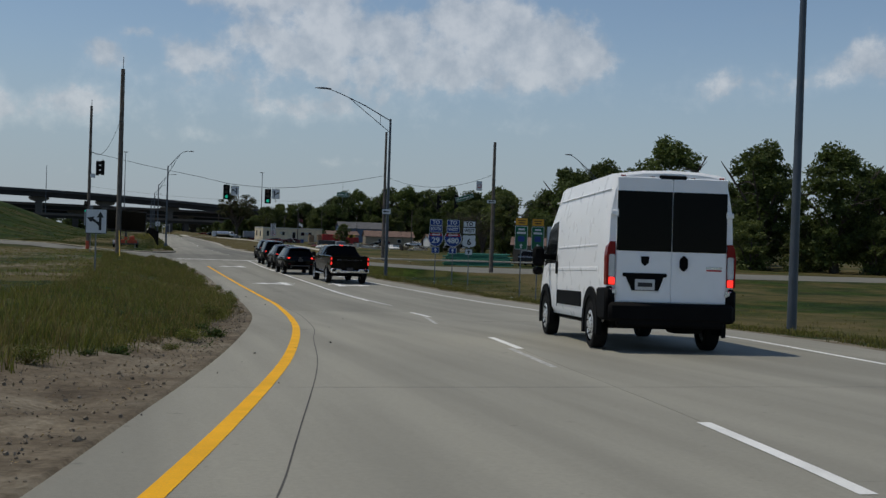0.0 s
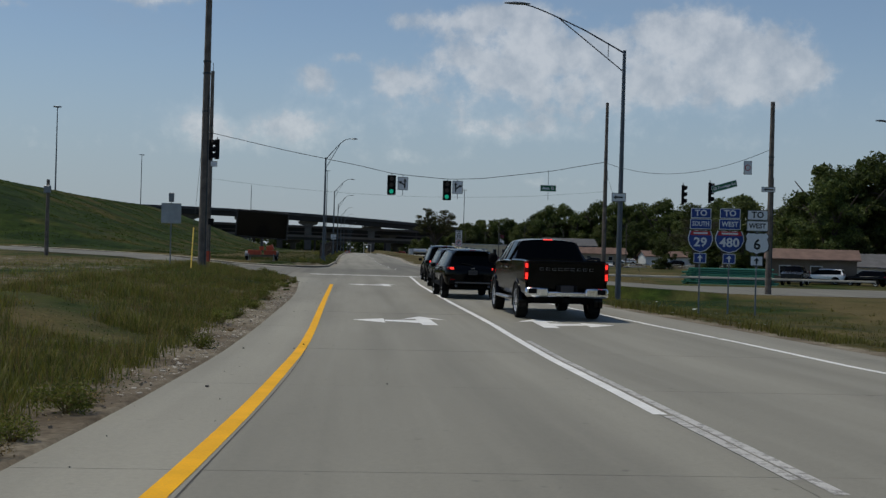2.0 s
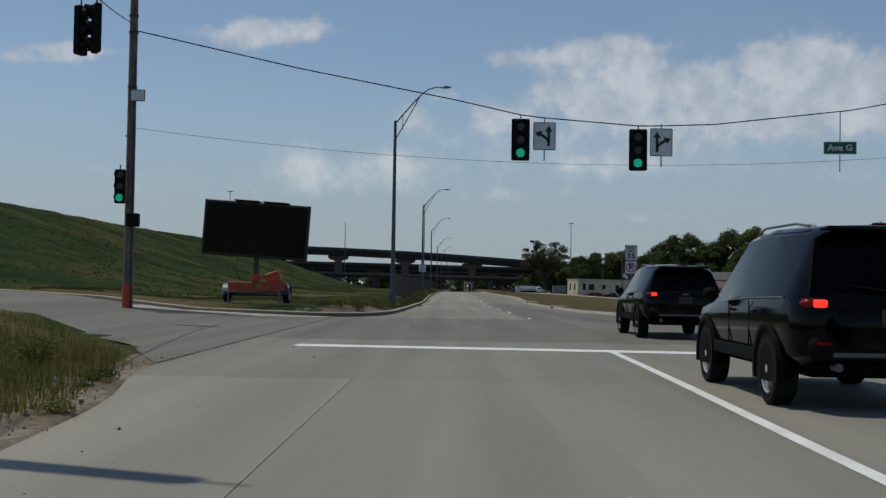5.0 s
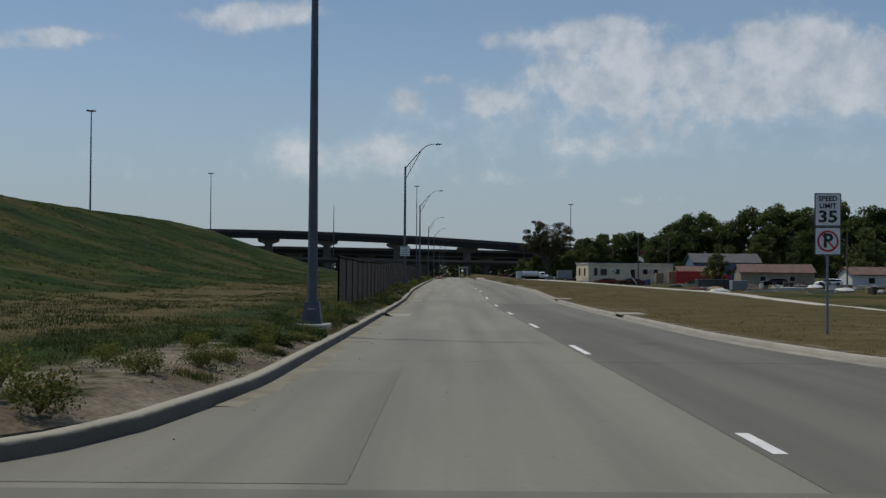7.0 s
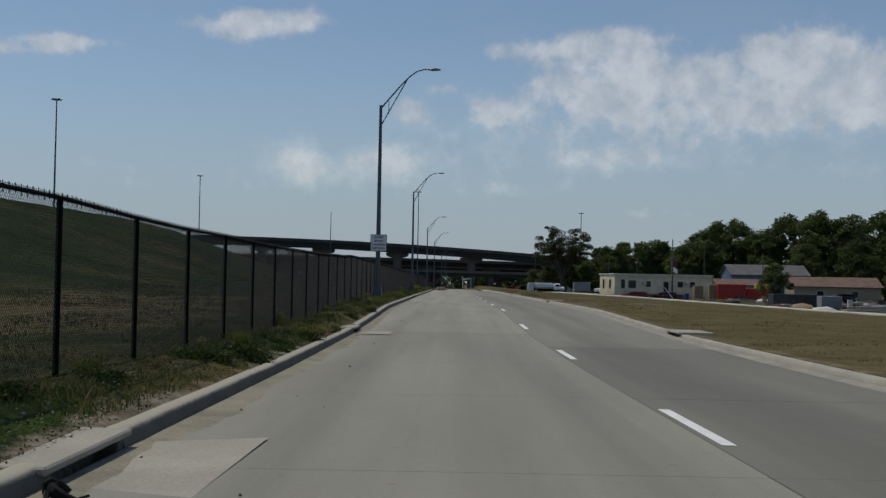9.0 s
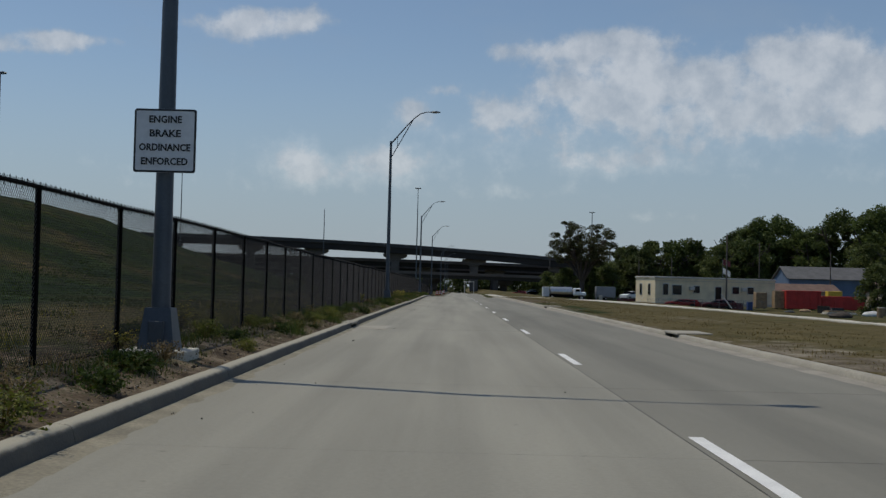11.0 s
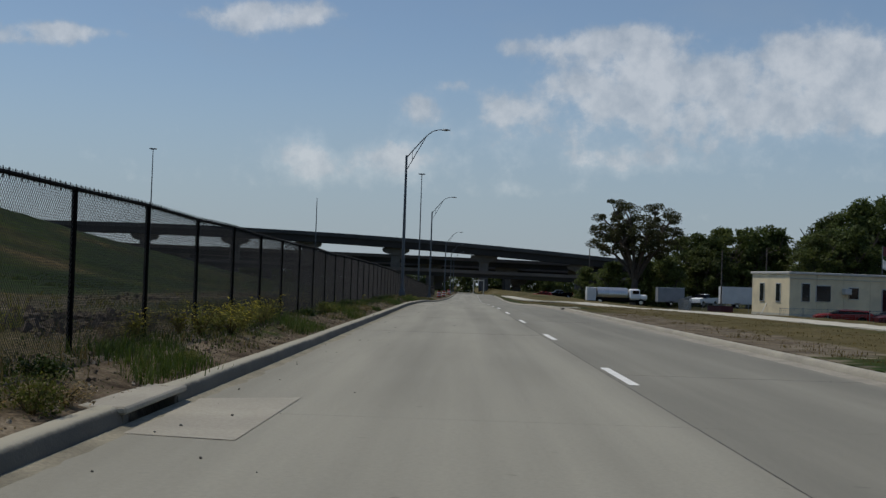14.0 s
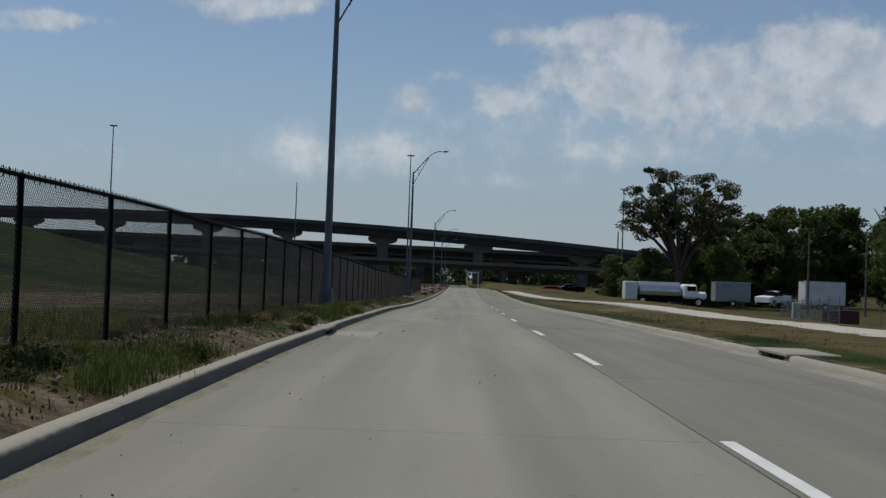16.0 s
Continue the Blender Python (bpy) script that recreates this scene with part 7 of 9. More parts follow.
# ---- buildings ----
def gable_house(x, y, z, w, d, wall_h, roof_h, wall, roof, label, turn=0.0, windows=((-0.25, 1.2), (0.25, 1.2)), ridge="x", over=0.4):
    """A plain one-storey house with a pitched roof; its front faces -y."""
    ob = thing("house", (x, y, z), label, "house", "houses", turn=turn)
    part("wall_shell", Geo().box((0, 0, wall_h / 2), (w, d, wall_h)), wall, ob)
    g = Geo()
    if ridge == "x":
        a, b = w / 2 + over, d / 2 + over
        lo = wall_h - over * roof_h / (d / 2)
        for s in (-1, 1):
            g.add([(-a, s * b, lo), (a, s * b, lo), (a, 0, wall_h + roof_h), (-a, 0, wall_h + roof_h), (-a, s * b, lo + 0.14), (a, s * b, lo + 0.14), (a, 0, wall_h + roof_h + 0.16), (-a, 0, wall_h + roof_h + 0.16)],
                  [(0, 1, 2, 3), (4, 5, 6, 7), (0, 1, 5, 4), (1, 2, 6, 5), (3, 0, 4, 7)])
        ends = [[(sx * w / 2, -d / 2, wall_h), (sx * w / 2, d / 2, wall_h), (sx * w / 2, 0, wall_h + roof_h)] for sx in (-1, 1)]
    else:
        a, b = d / 2 + over, w / 2 + over
        lo = wall_h - over * roof_h / (w / 2)
        for s in (-1, 1):
            g.add([(s * b, -a, lo), (s * b, a, lo), (0, a, wall_h + roof_h), (0, -a, wall_h + roof_h), (s * b, -a, lo + 0.14), (s * b, a, lo + 0.14), (0, a, wall_h + roof_h + 0.16), (0, -a, wall_h + roof_h + 0.16)],
                  [(0, 1, 2, 3), (4, 5, 6, 7), (0, 1, 5, 4), (1, 2, 6, 5), (3, 0, 4, 7)])
        ends = [[(-w / 2, sy * d / 2, wall_h), (w / 2, sy * d / 2, wall_h), (0, sy * d / 2, wall_h + roof_h)] for sy in (-1, 1)]
    part("roof", g, roof, ob)
    for e in ends:
        part("gable", Geo().add(e, [(0, 1, 2)]), wall, ob)
    for fx, zz in windows:
        f = part("window", Geo().cbox((fx * w, -d / 2 - 0.02, zz), (1.3, 0.08, 1.2), 0.02), ROOF_EDGE, ob, "white window frame")
        part("pane", Geo().box((fx * w, -d / 2 - 0.065, zz), (1.1, 0.02, 1.0)), DARK_PANE, f)
    return ob


DARK_WALL = node_mat("dark_brown_siding", (0.15, 0.115, 0.085), 0.8, vary=0.2, scale=0.7, fine=10)
gable_house(50.6, 171, -0.95, 9.4, 7, 2.6, 1.0, DARK_WALL, BROWN_ROOF, "low tan-brown house with a brown roof under trees", windows=((-0.3, 1.3), (0.05, 1.3)), turn=-20)
bungalow = gable_house(66.0, 188, -1.6, 11.4, 8, 2.5, 1.5, WHITE_WALL, GREY_ROOF, "white bungalow with grey shingle roof and porch", turn=-20, windows=((-0.38, 1.3), (-0.16, 1.3)))
porch = part("porch", Geo().cbox((3.0, -5.1, 2.36), (5.6, 2.4, 0.16), 0.02), GREY_ROOF, bungalow, "shingled porch roof on white posts")
for dx in (0.4, 3.0, 5.6):
    part("post", Geo().cbox((dx, -6.15, 1.15), (0.16, 0.16, 2.3), 0.015), ROOF_EDGE, porch)
part("door", Geo().cbox((2.6, -4.03, 1.05), (1.0, 0.08, 2.1), 0.01), DARK_PANE, bungalow, "dark front door")
gable_house(76.6, 192, -1.8, 6, 9, 3.6, 2.0, WHITE_WALL, GREY_ROOF, "white gabled house with a front window", turn=-10, ridge="y", windows=((-0.1, 2.0), (0.2, 2.0)))
gable_house(68.5, 416, -0.9, 16.5, 10, 4.9, 2.1, BLUE_WALL, GREY_ROOF, "dark blue two-storey building with grey metal roof", windows=((-0.3, 3.4),), turn=0)
gable_house(58.5, 398, -0.9, 10, 8, 2.6, 1.1, TAN_WALL, BROWN_ROOF, "low house with brown shingle roof", windows=((0.2, 1.2),))
gable_house(69, 372, -0.9, 15, 9, 2.5, 1.6, TAN_WALL, BROWN_ROOF, "long low house with faded brown roof", windows=((-0.2, 1.2), (0.2, 1.2)), turn=-5)
gable_house(81, 345, -1.0, 12, 8, 2.3, 1.3, WHITE_WALL, BROWN_ROOF, "pale bungalow with brown roof behind yards", windows=((-0.2, 1.2),))
gable_house(95, 318, -1.0, 11, 8, 2.4, 1.4, WHITE_WALL, GREY_ROOF, "pale bungalow with blue tarpaulin beside it", windows=((-0.2, 1.2),))


def site_office(x, y, z):
    """Long flat-roofed office of cream panels."""
    ob = thing("site_office", (x, y, z), "long cream single-storey site office with flat roof", "building", turn=19)
    w, d, h = 20.5, 6.0, 4.05
    part("wall_shell", Geo().box((w / 2, d / 2, h / 2), (w, d, h)), CREAM, ob)
    part("roof", Geo().cbox((w / 2, d / 2, h + 0.06), (w + 0.3, d + 0.3, 0.22), 0.03), ROOF_EDGE, ob, "pale flat roof edge")
    part("skirting", Geo().box((w / 2, d / 2, 0.2), (w + 0.05, d + 0.05, 0.4)), WALKWAY, ob)
    for cx, ww, zz, hh in ((1.7, 0.8, 2.35, 1.6), (3.6, 1.5, 2.3, 1.4), (6.9, 1.0, 2.4, 1.0), (10.6, 1.0, 1.8, 2.1), (13.6, 1.1, 2.4, 1.0), (16.2, 1.0, 2.4, 1.0)):
        f = part("door" if hh > 2 else "window", Geo().cbox((cx, -0.02, zz), (ww + 0.14, 0.1, hh + 0.14), 0.02), ROOF_EDGE, ob)
        part("pane", Geo().box((cx, -0.08, zz), (ww, 0.02, hh)), DARK_PANE, f)
    for cy in (1.7, 4.3):
        f = part("window", Geo().cbox((-0.02, cy, 2.3), (0.1, 0.75, 1.75), 0.02), ROOF_EDGE, ob)
        part("pane", Geo().box((-0.08, cy, 2.3), (0.02, 0.6, 1.6)), DARK_PANE, f)
    for k in range(1, 7):
        part("wall_rib", Geo().box((w * k / 7, -0.015, h / 2), (0.06, 0.03, h)), CREAM, ob)
    for cx in (6.0, 14.9):
        part("cooling_unit", Geo().cbox((cx, -0.25, 2.55), (0.75, 0.5, 0.55), 0.04), ROOF_EDGE, ob, "white window air conditioner")
    part("fascia", Geo().cbox((w / 2, -0.06, h - 0.42), (w + 0.04, 0.1, 0.07), 0.01), WALKWAY, ob)
    part("door_step", Geo().box((10.6, -0.8, 0.35), (1.6, 1.4, 0.7)).box((10.6, -1.8, 0.18), (1.6, 0.6, 0.36)), DARK_STEEL, ob)


site_office(30.0, 374.1, -0.85)


# ---- the yard ----
def skip_box(name, x, y, z, w, d, h, mat, label, category, turn=0.0, ribs=5, group=""):
    ob = thing(name, (x, y, z), label, category, group, turn=turn)
    part("body", Geo().cbox((0, 0, h / 2 + 0.1), (w, d, h), 0.04), mat, ob)
    for k in range(ribs):
        part("rib", Geo().box((-w / 2 + w * (k + 0.5) / ribs, -d / 2 - 0.03, h / 2 + 0.1), (0.1, 0.08, h * 0.94)), mat, ob)
    part("skid", Geo().box((-w * 0.3, 0, 0.06), (0.2, d, 0.12)), DARK_STEEL, ob)
    part("skid", Geo().box((w * 0.3, 0, 0.06), (0.2, d, 0.12)), DARK_STEEL, ob)
    return ob


skip_box("container", 50.2, 370, -0.95, 5.0, 2.4, 2.6, RED_STEEL, "bright red steel storage container", "container")
skip_box("container", 56.2, 371, -0.95, 6.2, 2.4, 1.9, RED_STEEL, "low red open-top container beside pallets", "container")
skip_box("crate", 44.6, 371, -0.95, 1.6, 1.6, 2.2, TAN_BOX, "tall tan plywood crate", "crate", ribs=3)
skip_box("crate", 47.2, 370.5, -0.95, 1.7, 1.6, 2.5, TAN_BOX, "tan plywood crate beside red container", "crate", ribs=3)
skip_box("machine_box", 59.4, 384, 0.1, 2.2, 1.5, 1.6, YELLOW_GUARD, "yellow equipment box on a raised stand", "equipment box", ribs=0)
part("stand", Geo().box((0, 0, -0.55), (2.0, 1.3, 1.1)), DARK_STEEL, bpy.data.objects["machine_box"])
skip_box("waste_bin", 36.2, 284, land(36.2, 284), 4.6, 2.2, 1.35, DARK_STEEL, "black steel waste bin in the yard", "waste bin")
skip_box("waste_bin", 38.2, 278, land(38.2, 278), 2.1, 1.6, 1.25, TRAILER_GREY, "grey waste bin beside a black one", "waste bin")
random.seed(5)
for k in range(24):
    x = rnd(26, 60)
    y = rnd(255, 330) if k % 3 else rnd(318, 366)
    x += (y - 255) * 0.12
    s = rnd(0.35, 1.1)
    g = Geo().tube([(0, 0, 0), (0, 0, s * 0.25), (0, 0, s * 0.5), (0, 0, s * 0.62)], [s * 0.75, s * 0.85, s * 0.6, s * 0.15], 9)
    for i, v in enumerate(g.v):
        f = 1 + 0.22 * noise.noise((v[0] * 2 + k, v[1] * 2, v[2] * 2))
        g.v[i] = (v[0] * f * 1.4, v[1] * f, v[2] * f)
    ob = solid("covered_mound", g, random.choice((WHITE_BAG, WHITE_BAG, DARK_STEEL, MAROON, DARK_STEEL, TAN_BOX, BARK)), "small covered mound of building material on grass", "mound", smooth=60, group="yard clutter")
    ob.location = (x, y, land(x, y) - 0.05)
for k in range(34):
    y = rnd(255, 350)
    x = rnd(30, 62) + (y - 255) * 0.12
    w, d, h = rnd(0.4, 1.6), rnd(0.4, 1.1), rnd(0.25, 0.85)
    m = random.choice((DARK_STEEL, BARK, TAN_BOX, BARK, WHITE_BAG, CLOD, DARK_STEEL))
    if k % 4 == 3:
        ob = thing("oil_drum", (x, y, land(x, y)), "battered steel drum standing in a yard", "drum", "yard drums")
        part("body", Geo().cyl((0, 0, 0), (0, 0, 0.9), 0.3, n=16), m, ob, smooth=40)
        for zz in (0.02, 0.3, 0.6, 0.88):
            part("hoop", Geo().cyl((0, 0, zz - 0.02), (0, 0, zz + 0.02), 0.315, n=16), m, ob, smooth=40)
    else:
        ob = thing("storage_box", (x, y, land(x, y)), "weathered storage box standing in a yard", "box", "yard boxes", turn=rnd(-40, 40))
        part("body", Geo().cbox((0, 0, h / 2), (w, d, h), 0.03), m, ob)
        part("lid", Geo().cbox((0, 0, h + 0.03), (w + 0.06, d + 0.06, 0.07), 0.015), random.choice((BARK, DARK_STEEL, DARK_STEEL, WALKWAY)), ob)
        for sx in (-1, 1):
            part("foot_rail", Geo().box((sx * w * 0.35, 0, 0.02), (0.1, d + 0.02, 0.06)), BARK, ob)
for k in range(36):
    x, y = rnd(36, 92), rnd(258, 345)
    ob = thing("pallet_stack", (x, y, land(x, y)), "flat stack of pale boards lying on grass", "boards", "yard boards", turn=rnd(-30, 30))
    for j in range(3):
        part("board", Geo().cbox((0, 0.0, 0.08 + 0.14 * j), (rnd(2.5, 4.5), 1.1, 0.1), 0.01), random.choice((WALKWAY, TAN_BOX, WHITE_BAG)), ob)


def mesh_run(name, pts, h, mat, label):
    """Light temporary fence: posts, rails and a cloth."""
    ob = thing(name, (pts[0][0], pts[0][1], 0), label, "fence", "temporary fences")
    ox, oy = pts[0]
    for (x0, y0), (x1, y1) in zip(pts, pts[1:]):
        n = max(1, int(math.hypot(x1 - x0, y1 - y0) / 3))
        for i in range(n):
            a = (x0 + (x1 - x0) * i / n - ox, y0 + (y1 - y0) * i / n - oy)
            b = (x0 + (x1 - x0) * (i + 1) / n - ox, y0 + (y1 - y0) * (i + 1) / n - oy)
            za, zb = land(a[0] + ox, a[1] + oy), land(b[0] + ox, b[1] + oy)
            part("post", Geo().cyl((a[0], a[1], za), (a[0], a[1], za + h + 0.1), 0.03, n=6), GALV, ob)
            part("rail", Geo().cyl((a[0], a[1], za + h), (b[0], b[1], zb + h), 0.02, n=5), GALV, ob)
            if mat:
                part("screen_cloth", Geo().add([(a[0], a[1], za + 0.1), (b[0], b[1], zb + 0.1), (b[0], b[1] + 0.02, zb + h - 0.05), (a[0], a[1] + 0.02, za + h - 0.05)], [(0, 1, 2, 3)]), mat, ob)
            else:
                g = Geo()
                for j in range(1, 8):
                    g.cyl((a[0], a[1], za + h * j / 8), (b[0], b[1], zb + h * j / 8), 0.006, n=3)
                for j in range(1, 12):
                    t = j / 12
                    g.cyl((a[0] + (b[0] - a[0]) * t, a[1] + (b[1] - a[1]) * t, za), (a[0] + (b[0] - a[0]) * t, a[1] + (b[1] - a[1]) * t, za + h), 0.006, n=3)
                part("wire_panel", g, GALV, ob)


mesh_run("site_fence", [(28.6, 372.0), (30.4, 364.2), (43.5, 362.5)], 1.35, None, "wire mesh fence round the site office")
mesh_run("site_fence", [(33.0, 369.6), (42.0, 370.4)], 1.1, MAROON, "low maroon screen in front of the site office")
mesh_run("site_fence", [(21.5, 376), (24.5, 398), (33, 401), (45, 402)], 1.4, None, "wire mesh fence round a utility yard")
mesh_run("site_fence", [(28, 399.5), (31, 400)], 1.2, MAROON, "dark red screened panel on a yard fence")
solid("leaning_board", Geo().tube([(37.0, 362.6, 1.0), (38.4, 362.0, -0.9)], 0.07, 4), WHITE_WALL, "white board leaning on a post", "board")
skip_box("waste_bin", 40.6, 361.2, land(40.6, 361.2), 0.7, 0.7, 1.1, BLUE_BIN, "blue plastic wheeled bin by a wire fence", "waste bin", ribs=0)
flag = thing("flagpole", (42.6, 386.0, -0.9), "slim white flagpole with two small flags behind the office", "flagpole")
part("pole", Geo().cyl((0, 0, 0), (0, 0, 7.4), 0.05, 0.03, 8), GALV, flag)
for zz, mt, nm in ((6.9, MAROON, "faded striped flag"), (5.6, WHITE_BAG, "white flag with a dark emblem")):
    part("flag", Geo().grid([[(0.05 + 0.17 * i, 0.1 * math.sin(i * 1.3), zz - 0.1 * i * (0.5 if zz > 6 else 1) + 0.45 * j) for j in (-1, 0, 1)] for i in range(8)]), mt, flag, nm)
solid("gate_post", Geo().cbox((24.7, 395, -0.35), (0.5, 0.4, 1.3), 0.04), WALKWAY, "short pale concrete gate post", "post")
solid("gate_brace", Geo().tube([(29.2, 378, 0.9), (28.0, 376.5, -0.8)], 0.05, 4), WHITE_WALL, "white diagonal brace on a fence", "board")

# tank truck, trailers, parked vehicles
def tank_truck(x, y, z, turn):
    ob = thing("tank_truck", (x, y, z), "white cab truck with bright steel tank parked in the yard", "truck", turn=turn)
    part("tank", Geo().tube([(-2.3, 0, 1.55), (-2.2, 0, 1.55), (2.0, 0, 1.55), (2.1, 0, 1.55)], [0.7, 0.95, 0.95, 0.7], 20), TANK_STEEL, ob, smooth=50)
    part("tank_skirt", Geo().cbox((0, 0, 0.85), (4.6, 1.7, 0.5), 0.05), BLACK_PLASTIC, ob)
    part("cab", Geo().cbox((3.0, 0, 1.6), (1.5, 2.0, 1.5), 0.2), WHITE_CAR, ob)
    part("bonnet", Geo().cbox((4.2, 0, 1.2), (1.2, 1.8, 0.8), 0.2), WHITE_CAR, ob)
    part("cab_window", Geo().cbox((3.15, -1.0, 1.9), (0.9, 0.03, 0.5), 0.01), CAR_GLASS, ob)
    part("rear_box", Geo().cbox((-3.1, 0, 1.5), (1.3, 2.0, 1.9), 0.06), TRAILER_WHITE, ob)
    part("chassis", Geo().box((0.6, 0, 0.6), (8, 0.9, 0.25)), UNDERBODY, ob)
    for dx in (-1.9, 3.9):
        for s in (-1, 1):
            h = part("wheel", Geo().cyl((dx, s * 0.75, 0.48), (dx, s * 1.03, 0.48), 0.48, n=18), RUBBER, ob)
            part("rim", Geo().cyl((dx, s * 1.03, 0.48), (dx, s * 1.05, 0.48), 0.27, n=14), ALLOY, h)


tank_truck(21.9, 434, -0.98, 0)


def box_trailer(x, y, z, w, d, h, mat, label, turn=0.0):
    ob = thing("box_trailer", (x, y, z), label, "trailer", "trailers", turn=turn)
    part("body", Geo().cbox((0, 0, 0.55 + h / 2), (w, d, h), 0.06), mat, ob)
    part("roof_rail", Geo().cbox((0, 0, 0.55 + h), (w + 0.05, d + 0.05, 0.08), 0.02), ALLOY, ob)
    part("drawbar", Geo().box((w / 2 + 0.5, 0, 0.5), (1.1, 0.12, 0.1)), DARK_STEEL, ob)
    for s in (-1, 1):
        h2 = part("wheel", Geo().cyl((0, s * (d / 2 - 0.1), 0.34), (0, s * (d / 2 + 0.1), 0.34), 0.34, n=16), RUBBER, ob)
        part("rim", Geo().cyl((0, s * (d / 2 + 0.1), 0.34), (0, s * (d / 2 + 0.12), 0.34), 0.19, n=12), ALLOY, h2)
        part("mudguard", Geo().box((0, s * (d / 2 + 0.02), 0.72), (0.9, 0.2, 0.05)), DARK_STEEL, ob)


box_trailer(32.0, 445, -0.98, 4.0, 2.2, 2.2, TRAILER_GREY, "grey box trailer parked by the fence")
box_trailer(40.4, 438.8, -0.9, 4.4, 2.4, 2.5, TRAILER_WHITE, "white box trailer parked under trees")
pickup(39.0, 450, -0.95, 140, WHITE_CAR, "white pickup truck parked in the yard", detail=False, group="parked vehicles")
pickup(43.9, 157.5, -0.95, 150, SILVER_CAR, "silver pickup truck parked by houses", detail=False, group="parked vehicles")
suv(51.9, 167.0, -1.0, 60, WHITE_CAR, "white car parked beside a bungalow", lit=False, group="parked vehicles")
suv(55.4, 164, land(55.4, 164), 40, BLACK_CAR, "black car parked beside a bungalow", lit=False, group="parked vehicles")
suv(58.6, 156, land(58.6, 156), 30, BLACK_CAR, "dark car parked before a gabled house", lit=False, group="parked vehicles", h=1.5)
suv(34.0, 367.0, land(34.0, 367.0), 82, RED_CAR, "dull red car parked before the site office", lit=False, group="parked vehicles", h=1.4)
suv(39.0, 366.4, land(39.0, 366.4), 86, MAROON_CAR, "dark maroon car parked before the site office", lit=False, group="parked vehicles", h=1.45)
suv(46.5, 385, -0.95, 85, SILVER_CAR, "silver car parked beyond the site office", lit=False, group="parked vehicles", h=1.5)
suv(70, 335, -1.0, 88, WHITE_CAR, "white car parked in a yard", lit=False, group="parked vehicles", h=1.5)
suv(63, 345, -1.0, 80, SILVER_CAR, "silver car parked on grass", lit=False, group="parked vehicles", h=1.5)
suv(78, 320, -1.0, 92, BLACK_CAR, "dark car parked among yards", lit=False, group="parked vehicles", h=1.5)

pickup(27.0, 556, -1.3, 95, BLACK_CAR, "dark pickup truck parked far down the road", detail=False, group="parked vehicles")
suv(21.5, 548, -1.35, 80, RED_CAR, "dark red car parked far down the road", lit=False, group="parked vehicles", h=1.5)
suv(33.5, 552, -1.3, 88, BLACK_CAR, "black car parked far down the road", lit=False, group="parked vehicles", h=1.5)

# pipes
random.seed(8)
ob = thing("pipe_stack", (33.1, 146, land(33.1, 146)), "tall stack of green plastic pipes beside the side street", "pipes", turn=4)
for k in range(72):
    row, slot = k // 8, k % 8
    a = (slot - 3.5) * (0.34 - 0.02 * row) + rnd(-0.05, 0.05)
    part("pipe", Geo().cyl((-3.8 + rnd(-0.5, 0.5), a + rnd(-0.1, 0.1), 0.16 + 0.17 * row), (3.7 + rnd(-0.5, 0.5), a + rnd(-0.1, 0.1), 0.16 + 0.17 * row + rnd(-0.05, 0.05)), 0.085, n=8), GREEN_PIPE, ob)
for dx in (-3, 3):
    part("timber_rest", Geo().box((dx, 0, 0.03), (0.15, 2.4, 0.1)), TAN_BOX, ob)

# traffic drums far along the kerb
for x, y in ((-2.75, 436), (-2.3, 458), (-1.8, 500)):
    ob = thing("traffic_drum", (x, y, land(x, y)), "orange traffic drum with white bands by the kerb", "traffic drum", "traffic drums")
    part("body", Geo().tube([(0, 0, 0.05), (0, 0, 0.5), (0, 0, 0.95)], [0.29, 0.27, 0.22], 14), ORANGE, ob, smooth=40)
    for zz in (0.3, 0.62):
        part("band", Geo().cyl((0, 0, zz), (0, 0, zz + 0.13), 0.287, 0.272, 14), SIGN_WHITE, ob)
    part("base", Geo().cyl((0, 0, 0), (0, 0, 0.08), 0.42, 0.38, 14), RUBBER, ob)


# ---- trees ----

def leaf_cloud(geo_v, geo_f, centre, r, n, size, rng, squash=0.75):
    for _ in range(n):
        d = Vector((rng.gauss(0, 1), rng.gauss(0, 1), rng.gauss(0, 1)))
        d.normalize()
        p = Vector(centre) + Vector((d.x, d.y, d.z * squash)) * r * rng.uniform(0.25, 1.0) ** 0.6
        a = Vector((rng.gauss(0, 1), rng.gauss(0, 1), rng.gauss(0, 0.7))).normalized()
        b = a.cross(Vector((rng.gauss(0, 1), rng.gauss(0, 1), rng.gauss(0, 1)))).normalized()
        s = size * rng.uniform(0.5, 1.25)
        o = len(geo_v)
        geo_v += [tuple(p - a * s), tuple(p + a * s * 0.3 + b * s * 0.62), tuple(p + a * s * 0.8 - b * s * 0.5)]
        geo_f.append((o, o + 1, o + 2))


